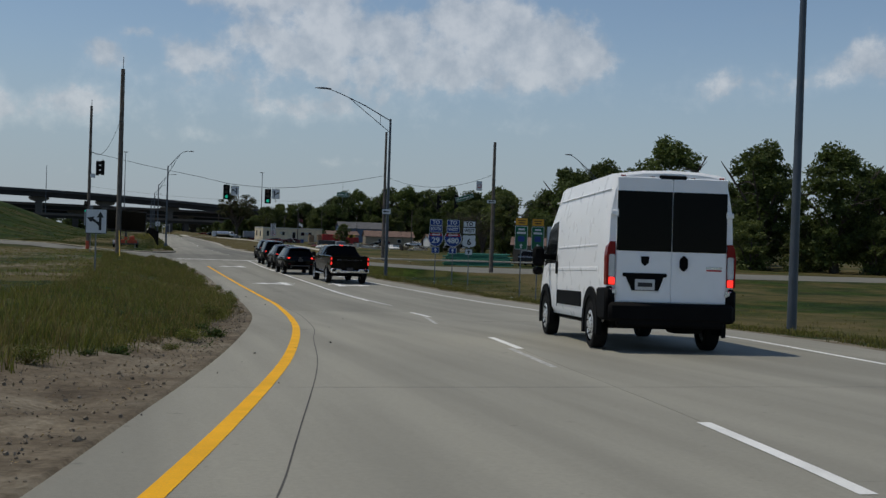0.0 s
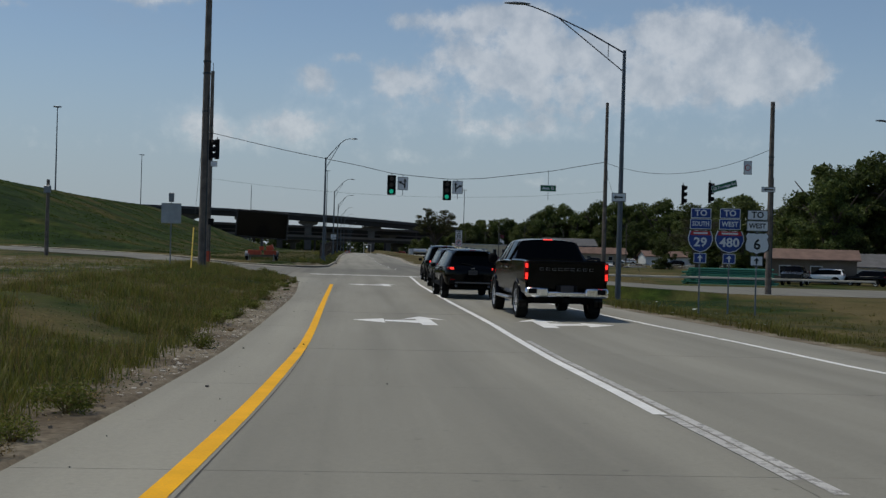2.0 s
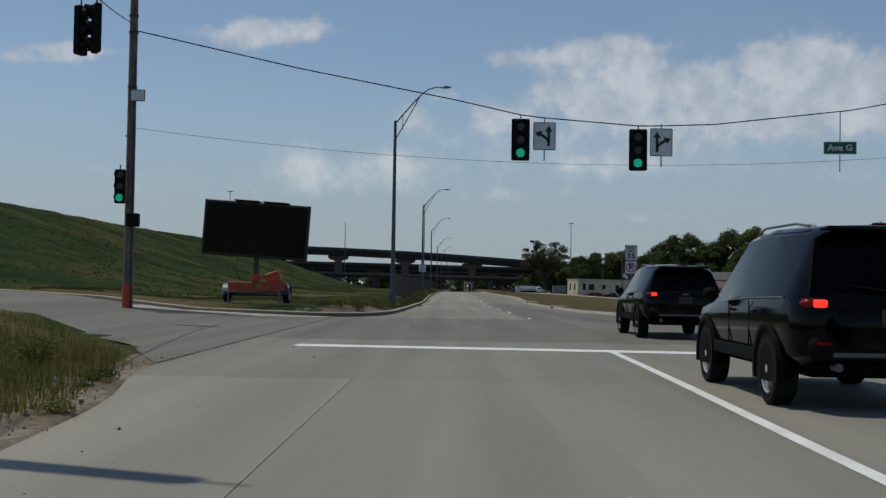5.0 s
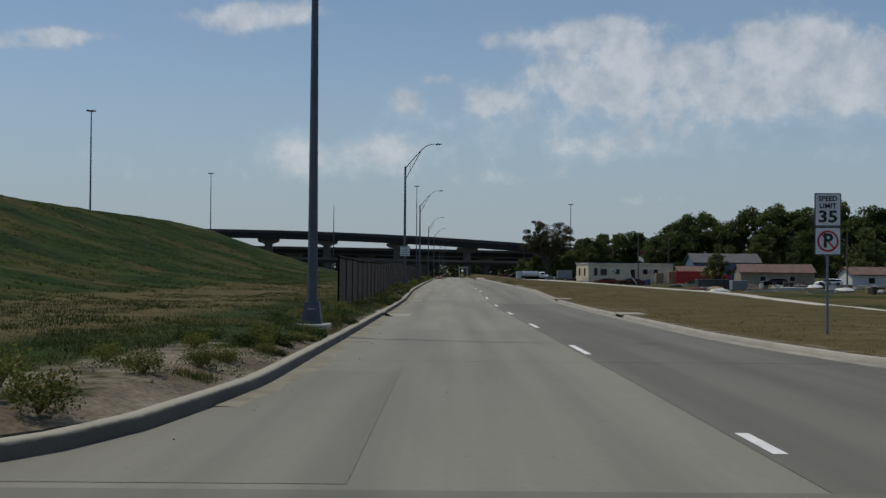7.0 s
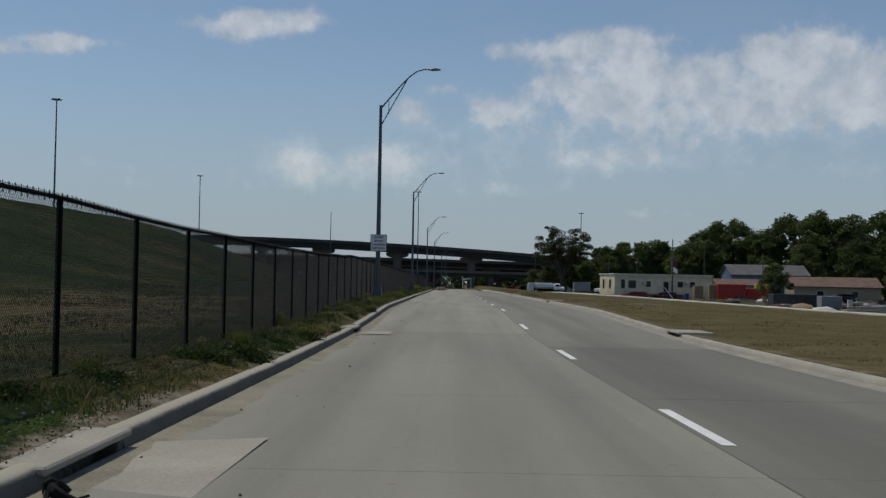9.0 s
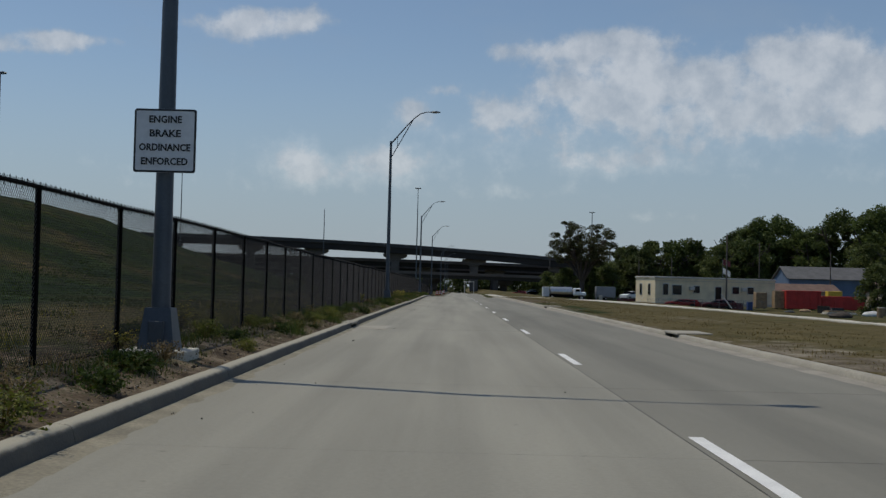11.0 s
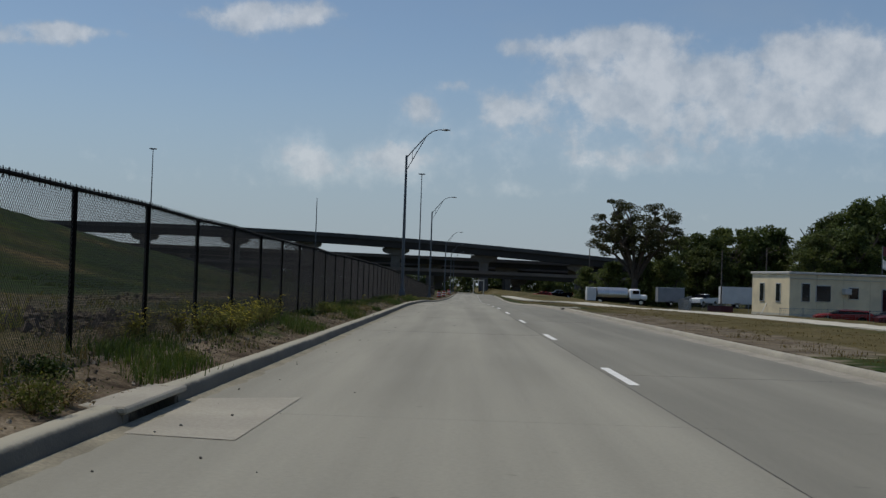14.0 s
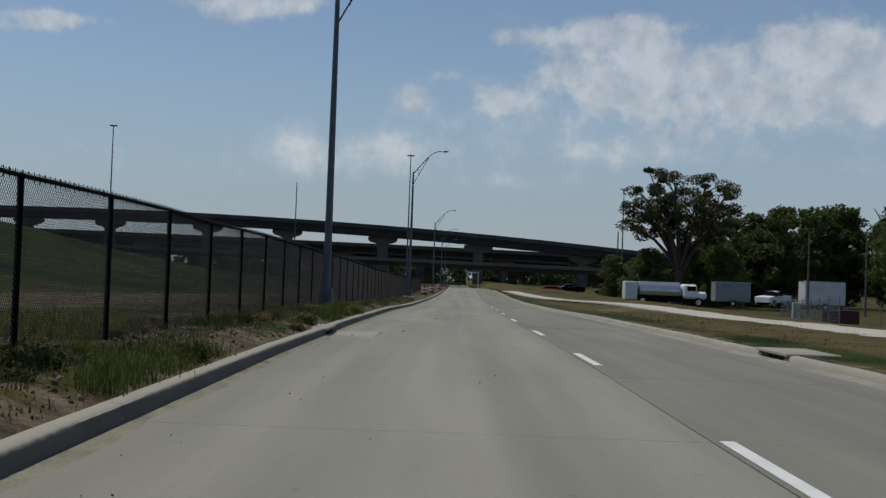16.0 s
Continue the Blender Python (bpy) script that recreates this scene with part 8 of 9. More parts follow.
def make_tree(h, spread_r, leaves, mat, label, seed, clumps=26, open_crown=False, leaf=0.36, trunk_h=0.25, bare=0):
    rng = random.Random(seed)
    ob = thing("tree", (0, 0, -0.3), label, "tree", "trees")
    wood = Geo()
    tips = []
    r0 = h * 0.026
    top = Vector((rng.uniform(-0.4, 0.4), rng.uniform(-0.4, 0.4), h * 0.72))
    fork = Vector((0, 0, h * trunk_h))
    wood.tube([(0, 0, 0), tuple(fork * 0.5 + Vector((0.1, 0, 0))), tuple(fork)], [r0 * 1.35, r0 * 1.1, r0 * 0.95], 9)
    for k in range(6 if open_crown else 5):
        a = 2 * math.pi * k / 5 + rng.uniform(-0.4, 0.4)
        reach = spread_r * rng.uniform(0.5, 0.9)
        end = Vector((math.cos(a) * reach, math.sin(a) * reach, h * rng.uniform(0.55, 0.88)))
        m = fork.lerp(end, 0.5) + Vector((0, 0, h * 0.05)) - Vector((end.x, end.y, 0)) * 0.12
        wood.tube([tuple(fork - Vector((0, 0, 0.3))), tuple(m), tuple(end)], [r0 * 0.7, r0 * 0.42, r0 * 0.14], 7)
        tips.append(end)
        for _ in range(3 + bare):
            s = m.lerp(end, rng.uniform(0.0, 0.8))
            e = s + Vector((rng.gauss(0, 1), rng.gauss(0, 1), rng.uniform(-0.15, 0.9))).normalized() * spread_r * rng.uniform(0.3, 0.55)
            wood.tube([tuple(s), tuple(s.lerp(e, 0.5) + Vector((0, 0, 0.12 * h * 0.1))), tuple(e)], [r0 * 0.28, r0 * 0.16, r0 * 0.05], 5)
            tips.append(e)
    tips.append(top)
    part("trunk", wood, BARK, ob, smooth=50)
    v, f = [], []
    n_each = leaves // clumps
    for k in range(clumps):
        if open_crown:
            c = Vector(tips[k % len(tips)]) + Vector((rng.gauss(0, 0.5), rng.gauss(0, 0.5), rng.gauss(0, 0.4)))
            r = spread_r * rng.uniform(0.16, 0.27)
        else:
            a, q = rng.uniform(0, 2 * math.pi), rng.uniform(0, 1) ** 0.55
            t = rng.uniform(0.0, 1.0)
            prof = math.sin(math.pi * min(1, 0.14 + t * 0.83)) ** 0.7
            c = Vector((math.cos(a) * q * spread_r * 0.78 * prof, math.sin(a) * q * spread_r * 0.78 * prof, h * (trunk_h * 0.75 + (0.93 - trunk_h * 0.75) * t)))
            r = spread_r * rng.uniform(0.10, 0.27)
        leaf_cloud(v, f, c, r, n_each, leaf, rng)
    g = Geo()
    g.v, g.f = v, f
    part("crown", g.mesh("crown", mat, fix=False), mat, ob)
    return ob


base_trees = [make_tree(14, 5.6, 12500, LEAF, "dense dark green broadleaf tree behind the yards", 11, clumps=110, leaf=0.27),
              make_tree(12, 5.0, 11000, LEAF_OLIVE, "rounded olive green tree behind the yards", 12, trunk_h=0.15, clumps=96, leaf=0.26),
              make_tree(17, 6.4, 15000, LEAF, "tall dark broadleaf tree with uneven crown", 13, trunk_h=0.14, clumps=130, leaf=0.29),
              make_tree(9, 4.4, 8000, LEAF_OLIVE, "low bushy green tree", 14, trunk_h=0.04, clumps=80, leaf=0.25),
              make_tree(13, 4.4, 2000, LEAF_DRY, "thin half-bare tree with grey twigs", 15, open_crown=True, bare=7, leaf=0.2)]
for k, b in enumerate(base_trees):
    b.matrix_world = pose(150 + 14 * k, 330 + 8 * k, -1.2)


def plant(k, x, y, h, turn):
    b = base_trees[k]
    s = h / (14, 12, 17, 9, 13)[k]
    t = copy_thing(b, pose(x, y, land(x, y) - 0.2, 0, 0, turn))
    t.scale = (s * rnd(0.92, 1.15), s * rnd(0.92, 1.15), s)


random.seed(21)
# the wood behind the yards, far to near
for x, y, h, k in ((42, 470, 11, 3), (47, 478, 15, 1), (53, 482, 15.8, 0), (58, 486, 16.5, 0), (64, 480, 14.5, 1), (70, 490, 19, 2), (74, 484, 21.5, 2), (80, 488, 22.5, 2), (85, 480, 20, 0), (91, 478, 23.5, 2),
                   (97, 470, 24, 2), (103, 466, 23.5, 0), (110, 455, 24, 2), (118, 448, 23, 0), (126, 440, 24, 2), (62, 505, 15, 3), (75, 510, 16, 0), (90, 505, 19, 0), (105, 495, 20, 1), (120, 480, 21, 2),
                   (50, 500, 13, 1), (38, 486, 10, 3), (34, 478, 8, 3), (85, 440, 14, 1), (94, 430, 15, 0), (104, 415, 15, 1), (113, 400, 16, 0), (122, 385, 16, 2), (130, 360, 15, 0), (100, 380, 12, 1),
                   (110, 350, 13, 0), (118, 330, 14, 1), (105, 320, 11, 3), (125, 310, 15, 2), (135, 300, 15, 0), (112, 290, 12, 1), (48.5, 335, 6.2, 3),
                   # along the houses
                   (66, 213, 12.5, 0), (72, 220, 13, 2), (79, 206, 15.5, 0), (86, 200, 17, 2), (82.7, 199, 23, 2), (67, 205, 17.5, 0), (72.5, 204, 18.6, 2), (78, 206, 18, 0), (63.5, 233, 13.5, 1), (60.5, 222, 12, 1), (43, 474, 14, 0), (41, 483, 13.5, 1), (64, 474, 15.5, 0), (61, 468, 14, 1), (67.5, 470, 16, 0), (88, 176, 21, 2), (96, 190, 19, 0), (94, 165, 20, 2), (72, 235, 12, 1), (60, 240, 11.5, 1), (104, 205, 18, 0),
                   (63, 196, 14.5, 0), (69, 203, 16, 0),
                   (58, 262, 12, 0), (66, 268, 13, 1), (50, 285, 11.5, 1), (57, 290, 13.5, 0), (64, 284, 13, 0), (72, 275, 13.5, 2), (80, 262, 13, 0), (90, 250, 14, 2), (45, 300, 11.5, 0), (40, 305, 10.5, 1),
                   (88, 285, 12, 3), (100, 270, 14, 0), (112, 250, 15, 2), (110, 230, 17, 2), (44, 310, 6, 3)):
    if 255 < y < 312 and x < 68:
        y += 185
        x = x * 1.95 - 2
        h = h * 1.62
    plant(k, x, y, h, rnd(0, 360))
for x, y, h in ((62, 205, 6), (68, 198, 6.5), (74, 196, 7), (77, 212, 7), (83, 190, 7.5), (84, 172, 8), (90, 184, 8), (90, 168, 8), (100, 178, 9), (98, 160, 9), (66, 228, 6), (58, 232, 6), (54, 246, 6), (70, 250, 6.5), (80, 232, 7),
                (92, 214, 8), (102, 226, 8), (110, 196, 9), (108, 170, 10), (116, 184, 10), (104, 150, 10), (112, 158, 11)):
    plant(3, x, y, h, rnd(0, 360))
for x, y, h, k in ((103, 168, 17, 0), (110, 180, 18, 2), (100, 152, 18, 2), (108, 145, 17, 0), (118, 165, 19, 0), (74, 228, 12, 1), (84, 222, 14, 0), (96, 238, 14, 2), (64, 256, 11, 1)):
    plant(k, x, y, h, rnd(0, 360))
for x, y, h in ((36, 166, 8.0), (43, 178, 8.5)):
    plant(4, x, y, h, rnd(0, 360))


def old_tree(h, reach, label, seed):
    """Old spreading tree: bare heavy limbs that carry separate tufts of leaves."""
    rng = random.Random(seed)
    ob = thing("tree", (0, 0, -0.3), label, "tree", "trees")
    wood, v, f = Geo(), [], []
    fork = Vector((0.2, 0, h * 0.24))
    wood.tube([(0, 0, 0), (0.1, 0, h * 0.12), tuple(fork)], [0.75, 0.58, 0.5], 10)
    for k in range(15):
        a = 2.399 * k
        up = (k + 0.5) / 15
        out = reach * math.sqrt(1 - (0.82 * up) ** 2) * rng.uniform(0.75, 0.95)
        end = Vector((math.cos(a) * out, math.sin(a) * out, h * (0.50 + 0.46 * up)))
        mid = fork.lerp(end, 0.5) + Vector((rng.gauss(0, 0.4), rng.gauss(0, 0.4), 0.06 * h))
        wood.tube([tuple(fork - Vector((0, 0, 0.4))), tuple(fork.lerp(mid, 0.5) + Vector((0, 0, 0.2))), tuple(mid), tuple(end)], [0.34, 0.25, 0.17, 0.05], 7)
        tips = [end]
        for _ in range(8):
            s = mid.lerp(end, rng.uniform(-0.2, 0.85))
            e = s + Vector((rng.gauss(0, 1), rng.gauss(0, 1), rng.uniform(-0.2, 1.0))).normalized() * reach * rng.uniform(0.18, 0.36)
            wood.tube([tuple(s), tuple(s.lerp(e, 0.5) + Vector((0, 0, 0.15))), tuple(e)], [0.12, 0.07, 0.025], 5)
            tips.append(e)
            for _ in range(2):
                q = e + Vector((rng.gauss(0, 1), rng.gauss(0, 1), rng.uniform(-0.3, 0.8))).normalized() * rng.uniform(0.7, 1.5)
                wood.tube([tuple(s.lerp(e, 0.7)), tuple(q)], [0.05, 0.015], 4)
        for e in tips:
            leaf_cloud(v, f, e, rng.uniform(0.6, 1.5), 240, 0.18, rng, 0.6)
    part("trunk", wood, BARK, ob, smooth=50)
    g = Geo()
    g.v, g.f = v, f
    part("crown", g.mesh("crown", LEAF_DRY, fix=False), LEAF_DRY, ob)
    return ob


big = old_tree(17.8, 8.3, "large spreading old tree with bare dead limbs", 33)
big.matrix_world = pose(28.5, 458, -1.2, 0, 0, 40)
for k, (x, y, h) in enumerate(((25.5, 462, 7.5), (31, 464, 8.5), (35, 462, 8), (22, 470, 6), (36.5, 470, 9))):
    plant(3, x, y, h, 40 * k)


# far wood behind and under the flyovers
def far_wood():
    rng = random.Random(77)
    v, f = [], []
    for k in range(420):
        x = rng.uniform(-430, 470)
        y = 905 + rng.uniform(0, 50) + abs(x) * 0.05
        h = rng.uniform(9, 15)
        for _ in range(5):
            leaf_cloud(v, f, (x + rng.gauss(0, 3), y + rng.gauss(0, 2), rng.uniform(-0.1, 0.8) * h - 1.5), rng.uniform(2.6, 4.4), 34, 1.5, rng)
    g = Geo()
    g.v, g.f = v, f
    tagged(new("far_wood", g.mesh("far_wood", LEAF, fix=False)), "distant dark belt of trees beyond the flyovers", "trees", kind="stuff")


far_wood()


# ---- grass, weeds and rubble ----
def grass_field(name, mat, label, spots, n, h0, h1, seed, width=0.012):
    """Blades in loose tufts; spots gives a place, or None, for each try."""
    rng = random.Random(seed)
    v, f = [], []
    for _ in range(n):
        p = spots(rng)
        if p is None:
            continue
        x, y = p
        z = land(x, y) - 0.02
        hh = rng.uniform(h0, h1) * max(0.45, 0.95 + 0.8 * noise.noise((x * 0.55, y * 0.4, 61)))
        for _ in range(rng.randint(5, 9)):
            bx, by = x + rng.gauss(0, 0.09), y + rng.gauss(0, 0.09)
            a = rng.uniform(0, 2 * math.pi)
            l = hh * rng.uniform(0.5, 1.1)
            lean = rng.uniform(0.15, 0.7) * l
            w = width * rng.uniform(0.7, 1.6) * (1 + abs(y - 110) * 0.002)
            c, s = math.cos(a), math.sin(a)
            o = len(v)
            v += [(bx - s * w, by + c * w, z), (bx + s * w, by - c * w, z), (bx + c * lean * 0.4 + s * w * 0.7, by + s * lean * 0.4 - c * w * 0.7, z + l * 0.6),
                  (bx + c * lean * 0.4 - s * w * 0.7, by + s * lean * 0.4 + c * w * 0.7, z + l * 0.6), (bx + c * lean, by + s * lean, z + l)]
            f += [(o, o + 1, o + 2, o + 3), (o + 3, o + 2, o + 4)]
    g = Geo()
    g.v, g.f = v, f
    tagged(new(name, g.mesh(name, mat, fix=False)), label, "grass", kind="stuff")


def left_verge(rng):
    y = rng.uniform(12, 112)
    d = 0.9 + rng.expovariate(0.25) + (1.6 if y < 32 else 0)
    x = left_edge(y) - d
    if y > side_of(cross_near, x) - 2 or d > 16:
        return None
    if noise.noise((x * 0.25, y * 0.25, 4)) < -0.25 + (0.3 if d < 2 else 0):
        return None
    return x, y


def kerb_verge(rng):
    y = 137 + 263 * rng.random() ** 1.5
    d = 0.45 + rng.expovariate(0.55)
    x = left_edge(y) - d
    if y < 148 and d < 2.6 and noise.noise((x * 0.9, y * 0.9, 3)) < 0.25:
        return None
    if d > 11 or noise.noise((x * 0.6, y * 0.45, 9)) < (-0.1 if y < 190 else 0.08 if d < 0.9 else -0.15):
        return None
    return x, y


def hill_foot(rng):
    y = 140 + 110 * rng.random() ** 1.6
    x = -4.8 - rng.uniform(0, 14)
    return (x, y) if noise.noise((x * 0.2, y * 0.2, 6)) > -0.1 else None


def right_verge(rng):
    y = rng.choice((rng.uniform(30, 110), rng.uniform(138, 380)))
    d = 0.5 + rng.expovariate(0.22)
    x = right_edge(y) + d
    if d > 14 or abs(x - path_c(y)) < 1.3 and y > 140:
        return None
    return x, y


def tall_verge(rng):
    y = rng.uniform(13, 108)
    d = bare_w(y) + rng.gauss(0.1, 0.12) + min(rng.expovariate(0.45), 4.6) * (1.5 if y < 30 else 1)
    x = left_edge(y) - d
    if y > side_of(cross_near, x) - 1.5:
        return None
    if d > bare_w(y) + 0.5 and noise.noise((x * 0.4, y * 0.22, 14)) < -0.2:
        return None
    return x, y


def light_verge(rng):
    p = tall_verge(rng)
    return p if p and noise.noise((p[0] * 0.35, p[1] * 0.2, 91)) > -0.05 else None


grass_field("verge_grass", GRASS_BLADE, "tangled green verge grass beside the road", left_verge, 11000, 0.06, 0.2, 1, 0.006)
grass_field("tall_verge_grass", GRASS_BLADE, "dense tall green grass along the bare soil edge", tall_verge, 12000, 0.10, 0.31, 21, 0.0045)
grass_field("pale_verge_grass", GRASS_LIGHT, "patches of yellow-green grass among darker verge grass", light_verge, 13000, 0.08, 0.30, 23, 0.004)
grass_field("tall_straw", GRASS_DRY, "yellowed stems among dense tall grass", tall_verge, 2600, 0.2, 0.40, 22, 0.0035)
grass_field("kerb_weeds", WEED_BLADE, "low green weeds behind the kerb", kerb_verge, 26000, 0.03, 0.13, 2, 0.0042)
grass_field("straw_weeds", GRASS_DRY, "thin straw among the weeds behind the kerb", kerb_verge, 5000, 0.05, 0.22, 12, 0.004)
grass_field("hill_grass", WEED_BLADE, "rough green grass at the foot of an embankment", hill_foot, 15000, 0.04, 0.14, 3, 0.008)
def fence_foot(rng):
    y = rng.uniform(215, 330)
    x = -4.5 - rng.expovariate(0.8)
    return (x, y) if noise.noise((x * 0.5, y * 0.16, 33)) > 0.08 else None


HILL_BLADE = leaf_mat("hill_grass_blades", (0.058, 0.092, 0.016), 0.35, (0.12, 0.115, 0.035))


def kerb_tuft(rng):
    y = 204 + 140 * rng.random()
    d = 0.3 + rng.expovariate(1.1)
    x = left_edge(y) - d
    return (x, y) if d < 1.75 and noise.noise((x * 0.55, y * 0.28, 29)) + 0.18 * d > 0.32 else None


grass_field("kerb_tufts", HILL_BLADE, "fresh green tufts of grass leaning over the kerb", kerb_tuft, 15000, 0.10, 0.30, 35, 0.0035)
grass_field("fence_weeds", GRASS_LIGHT, "yellow-green weeds along the foot of a fence", fence_foot, 6000, 0.08, 0.34, 34, 0.008)


def hill_slope(rng):
    y = rng.uniform(150, 330)
    x = -16 - 36 * rng.random()
    return (x, y) if noise.noise((x * 0.12, y * 0.12, 16)) > -0.15 else None


grass_field("slope_grass", HILL_BLADE, "uneven long grass over an embankment", hill_slope, 15000, 0.06, 0.2, 17, 0.016)
def right_ramp(rng):
    y = rng.uniform(22, 108)
    x = right_edge(y) + 0.35 + rng.expovariate(0.2)
    return (x, y) if noise.noise((x * 0.25, y * 0.2, 71)) > -0.2 else None


grass_field("green_verge_grass", GRASS_LIGHT, "low green and yellow grass below the road edge", right_ramp, 12000, 0.06, 0.24, 31, 0.008)
grass_field("dry_verge_grass", GRASS_DRY, "short dry straw-coloured verge grass", right_verge, 15000, 0.03, 0.09, 4, 0.006)
grass_field("dry_left_grass", GRASS_DRY, "sparse straw stems among verge grass", left_verge, 3200, 0.08, 0.26, 5, 0.005)


def clover(rng, n, y0, span, power, bias, label):
    """Low leafy ground cover in patches behind the kerb."""
    v, f = [], []
    for _ in range(n):
        y = y0 + span * rng.random() ** power
        x = left_edge(y) - 0.24 - rng.expovariate(0.5)
        k = noise.noise((x * 0.55, y * 0.3, 31)) + bias - (0.26 if 130 < y < 146 else 0.0) - 0.14 * smooth01((y - 190) / 60)
        if k < 0 or 130 < y < 148 and left_edge(y) - x < 2.4 and noise.noise((x * 0.8, y * 0.8, 8)) < 0.3:
            continue
        z = land(x, y) + rng.uniform(0.0, 0.05 + 0.2 * k)
        s = rng.uniform(0.008, 0.020) * (1 - 0.4 * smooth01((y - 200) / 20))
        a = Vector((rng.gauss(0, 1), rng.gauss(0, 1), rng.gauss(0, 0.4))).normalized() * s
        b = a.cross(Vector((rng.gauss(0, 0.5), rng.gauss(0, 0.5), 1))).normalized() * s * 0.7
        p = Vector((x, y, z))
        o = len(v)
        v += [tuple(p - a), tuple(p + b), tuple(p + a), tuple(p - b)]
        f.append((o, o + 1, o + 2, o + 3))
    g = Geo()
    g.v, g.f = v, f
    tagged(new("ground_cover", g.mesh("ground_cover", CLOVER, fix=False)), label, "weeds", kind="stuff")


CLOVER = leaf_mat("dark_clover_leaves", (0.040, 0.066, 0.014), 0.45)
clover(random.Random(41), 150000, 137, 190, 1.6, 0.28, "dense low dark green weeds spilling over the kerb")
clover(random.Random(42), 45000, 24, 82, 1.0, -0.2, "scattered low weeds on the bare soil of the verge")


def litter(rng):
    """Dead leaves and straw scraps on the bare soil beside the road."""
    v, f = [], []
    for k in range(26000):
        y = rng.uniform(136, 330) if k % 4 else rng.uniform(14, 105)
        x = left_edge(y) - 0.22 - rng.expovariate(0.9)
        s = rng.uniform(0.007, 0.026)
        a = Vector((rng.gauss(0, 1), rng.gauss(0, 1), rng.gauss(0, 0.25))).normalized() * s
        b = a.cross(Vector((rng.gauss(0, 0.3), rng.gauss(0, 0.3), 1))).normalized() * s * rng.uniform(0.15, 0.6)
        p = Vector((x, y, land(x, y) + 0.012))
        o = len(v)
        v += [tuple(p - a), tuple(p + b), tuple(p + a), tuple(p - b)]
        f.append((o, o + 1, o + 2, o + 3))
    g = Geo()
    g.v, g.f = v, f
    tagged(new("leaf_litter", g.mesh("leaf_litter", LITTER, fix=False)), "scattered dead leaves and straw on bare soil", "litter", kind="stuff")


LITTER = leaf_mat("dead_leaf_scraps", (0.23, 0.185, 0.125), 0.5)
litter(random.Random(43))


def weed(seed, r, label, stems=16, leaves=70, size=0.026, rise=1.0, mat=None, flowers=0):
    """A bushy weed: stems from one root with a cloud of leaves, some with small yellow flowers."""
    rng = random.Random(seed)
    ob = thing("weed_plant", (0, 0, 0), label, "plant", "weeds")
    g = Geo()
    v, f, fl = [], [], Geo()
    for k in range(stems):
        a = rng.uniform(0, 2 * math.pi)
        e = Vector((math.cos(a) * r * rng.uniform(0.3, 1), math.sin(a) * r * rng.uniform(0.3, 1), r * rise * rng.uniform(0.35, 0.95)))
        g.tube([(0, 0, 0), tuple(e * 0.5 + Vector((0, 0, 0.05))), tuple(e)], [0.008, 0.006, 0.003], 3)
        leaf_cloud(v, f, e * 0.72, r * 0.40, leaves, size, rng, 1.0)
        for _ in range(flowers):
            p = e + Vector((rng.gauss(0, 0.05), rng.gauss(0, 0.05), rng.uniform(-0.02, 0.05)))
            fl.cyl(p, p + Vector((rng.gauss(0, 0.004), rng.gauss(0, 0.004), 0.012)), 0.004, 0.014, 5)
    part("stem", g, GRASS_DRY, ob)
    h = Geo()
    h.v, h.f = v, f
    part("leaves", h.mesh("leaves", mat or GRASS_BLADE, fix=False), None, ob)
    if flowers:
        part("flowers", fl, FLOWER, ob, "small yellow flower heads")
    return ob


FLOWER = node_mat("yellow_petals", (0.62, 0.50, 0.03), 0.7, vary=0.15)
w1 = weed(3, 0.42, "bushy green roadside weed on bare soil")
w1.matrix_world = pose(-4.0, 133.4, land(-4.0, 133.4))
w2 = weed(5, 0.34, "low dark leafy weed behind the kerb", 14, 60, 0.034, 0.6, CLOVER)
w2.matrix_world = pose(-4.2, 150.4, land(-4.2, 150.4))
w3 = weed(7, 0.36, "tall yellow-flowered weed at the foot of a fence", 18, 34, 0.024, 1.7, GRASS_LIGHT, 3)
w3.matrix_world = pose(-4.7, 222.0, land(-4.7, 222.0))
w4 = weed(9, 0.3, "dry brown weed on bare soil", 18, 26, 0.022, 0.9, LITTER)
w4.matrix_world = pose(-3.6, 226.0, land(-3.6, 226.0))
rng = random.Random(9)
for x, y, s in ((-4.7, 134.2, 1.2), (-3.9, 136.6, 0.8), (-3.6, 138.2, 0.7), (-3.5, 139.4, 0.6), (-4.9, 138.5, 0.7), (-5.6, 136.4, 0.9), (-4.3, 141.2, 0.7), (-3.3, 60.5, 0.7), (-3.6, 66.4, 0.8), (-3.4, 72.2, 0.7), (-3.7, 77.4, 0.9), (-3.9, 83.6, 0.8),
                (-4.2, 88.8, 0.9), (-4.6, 95.2, 1.1), (-4.9, 99.0, 1.0), (-5.6, 104.0, 1.0), (-3.4, 52.6, 0.8), (-3.9, 45.4, 0.8), (-4.9, 36.4, 0.9)):
    t = copy_thing(w1, pose(x, y, land(x, y) - 0.02, 0, 0, rng.uniform(0, 360)))
    t.scale = (s, s, s)
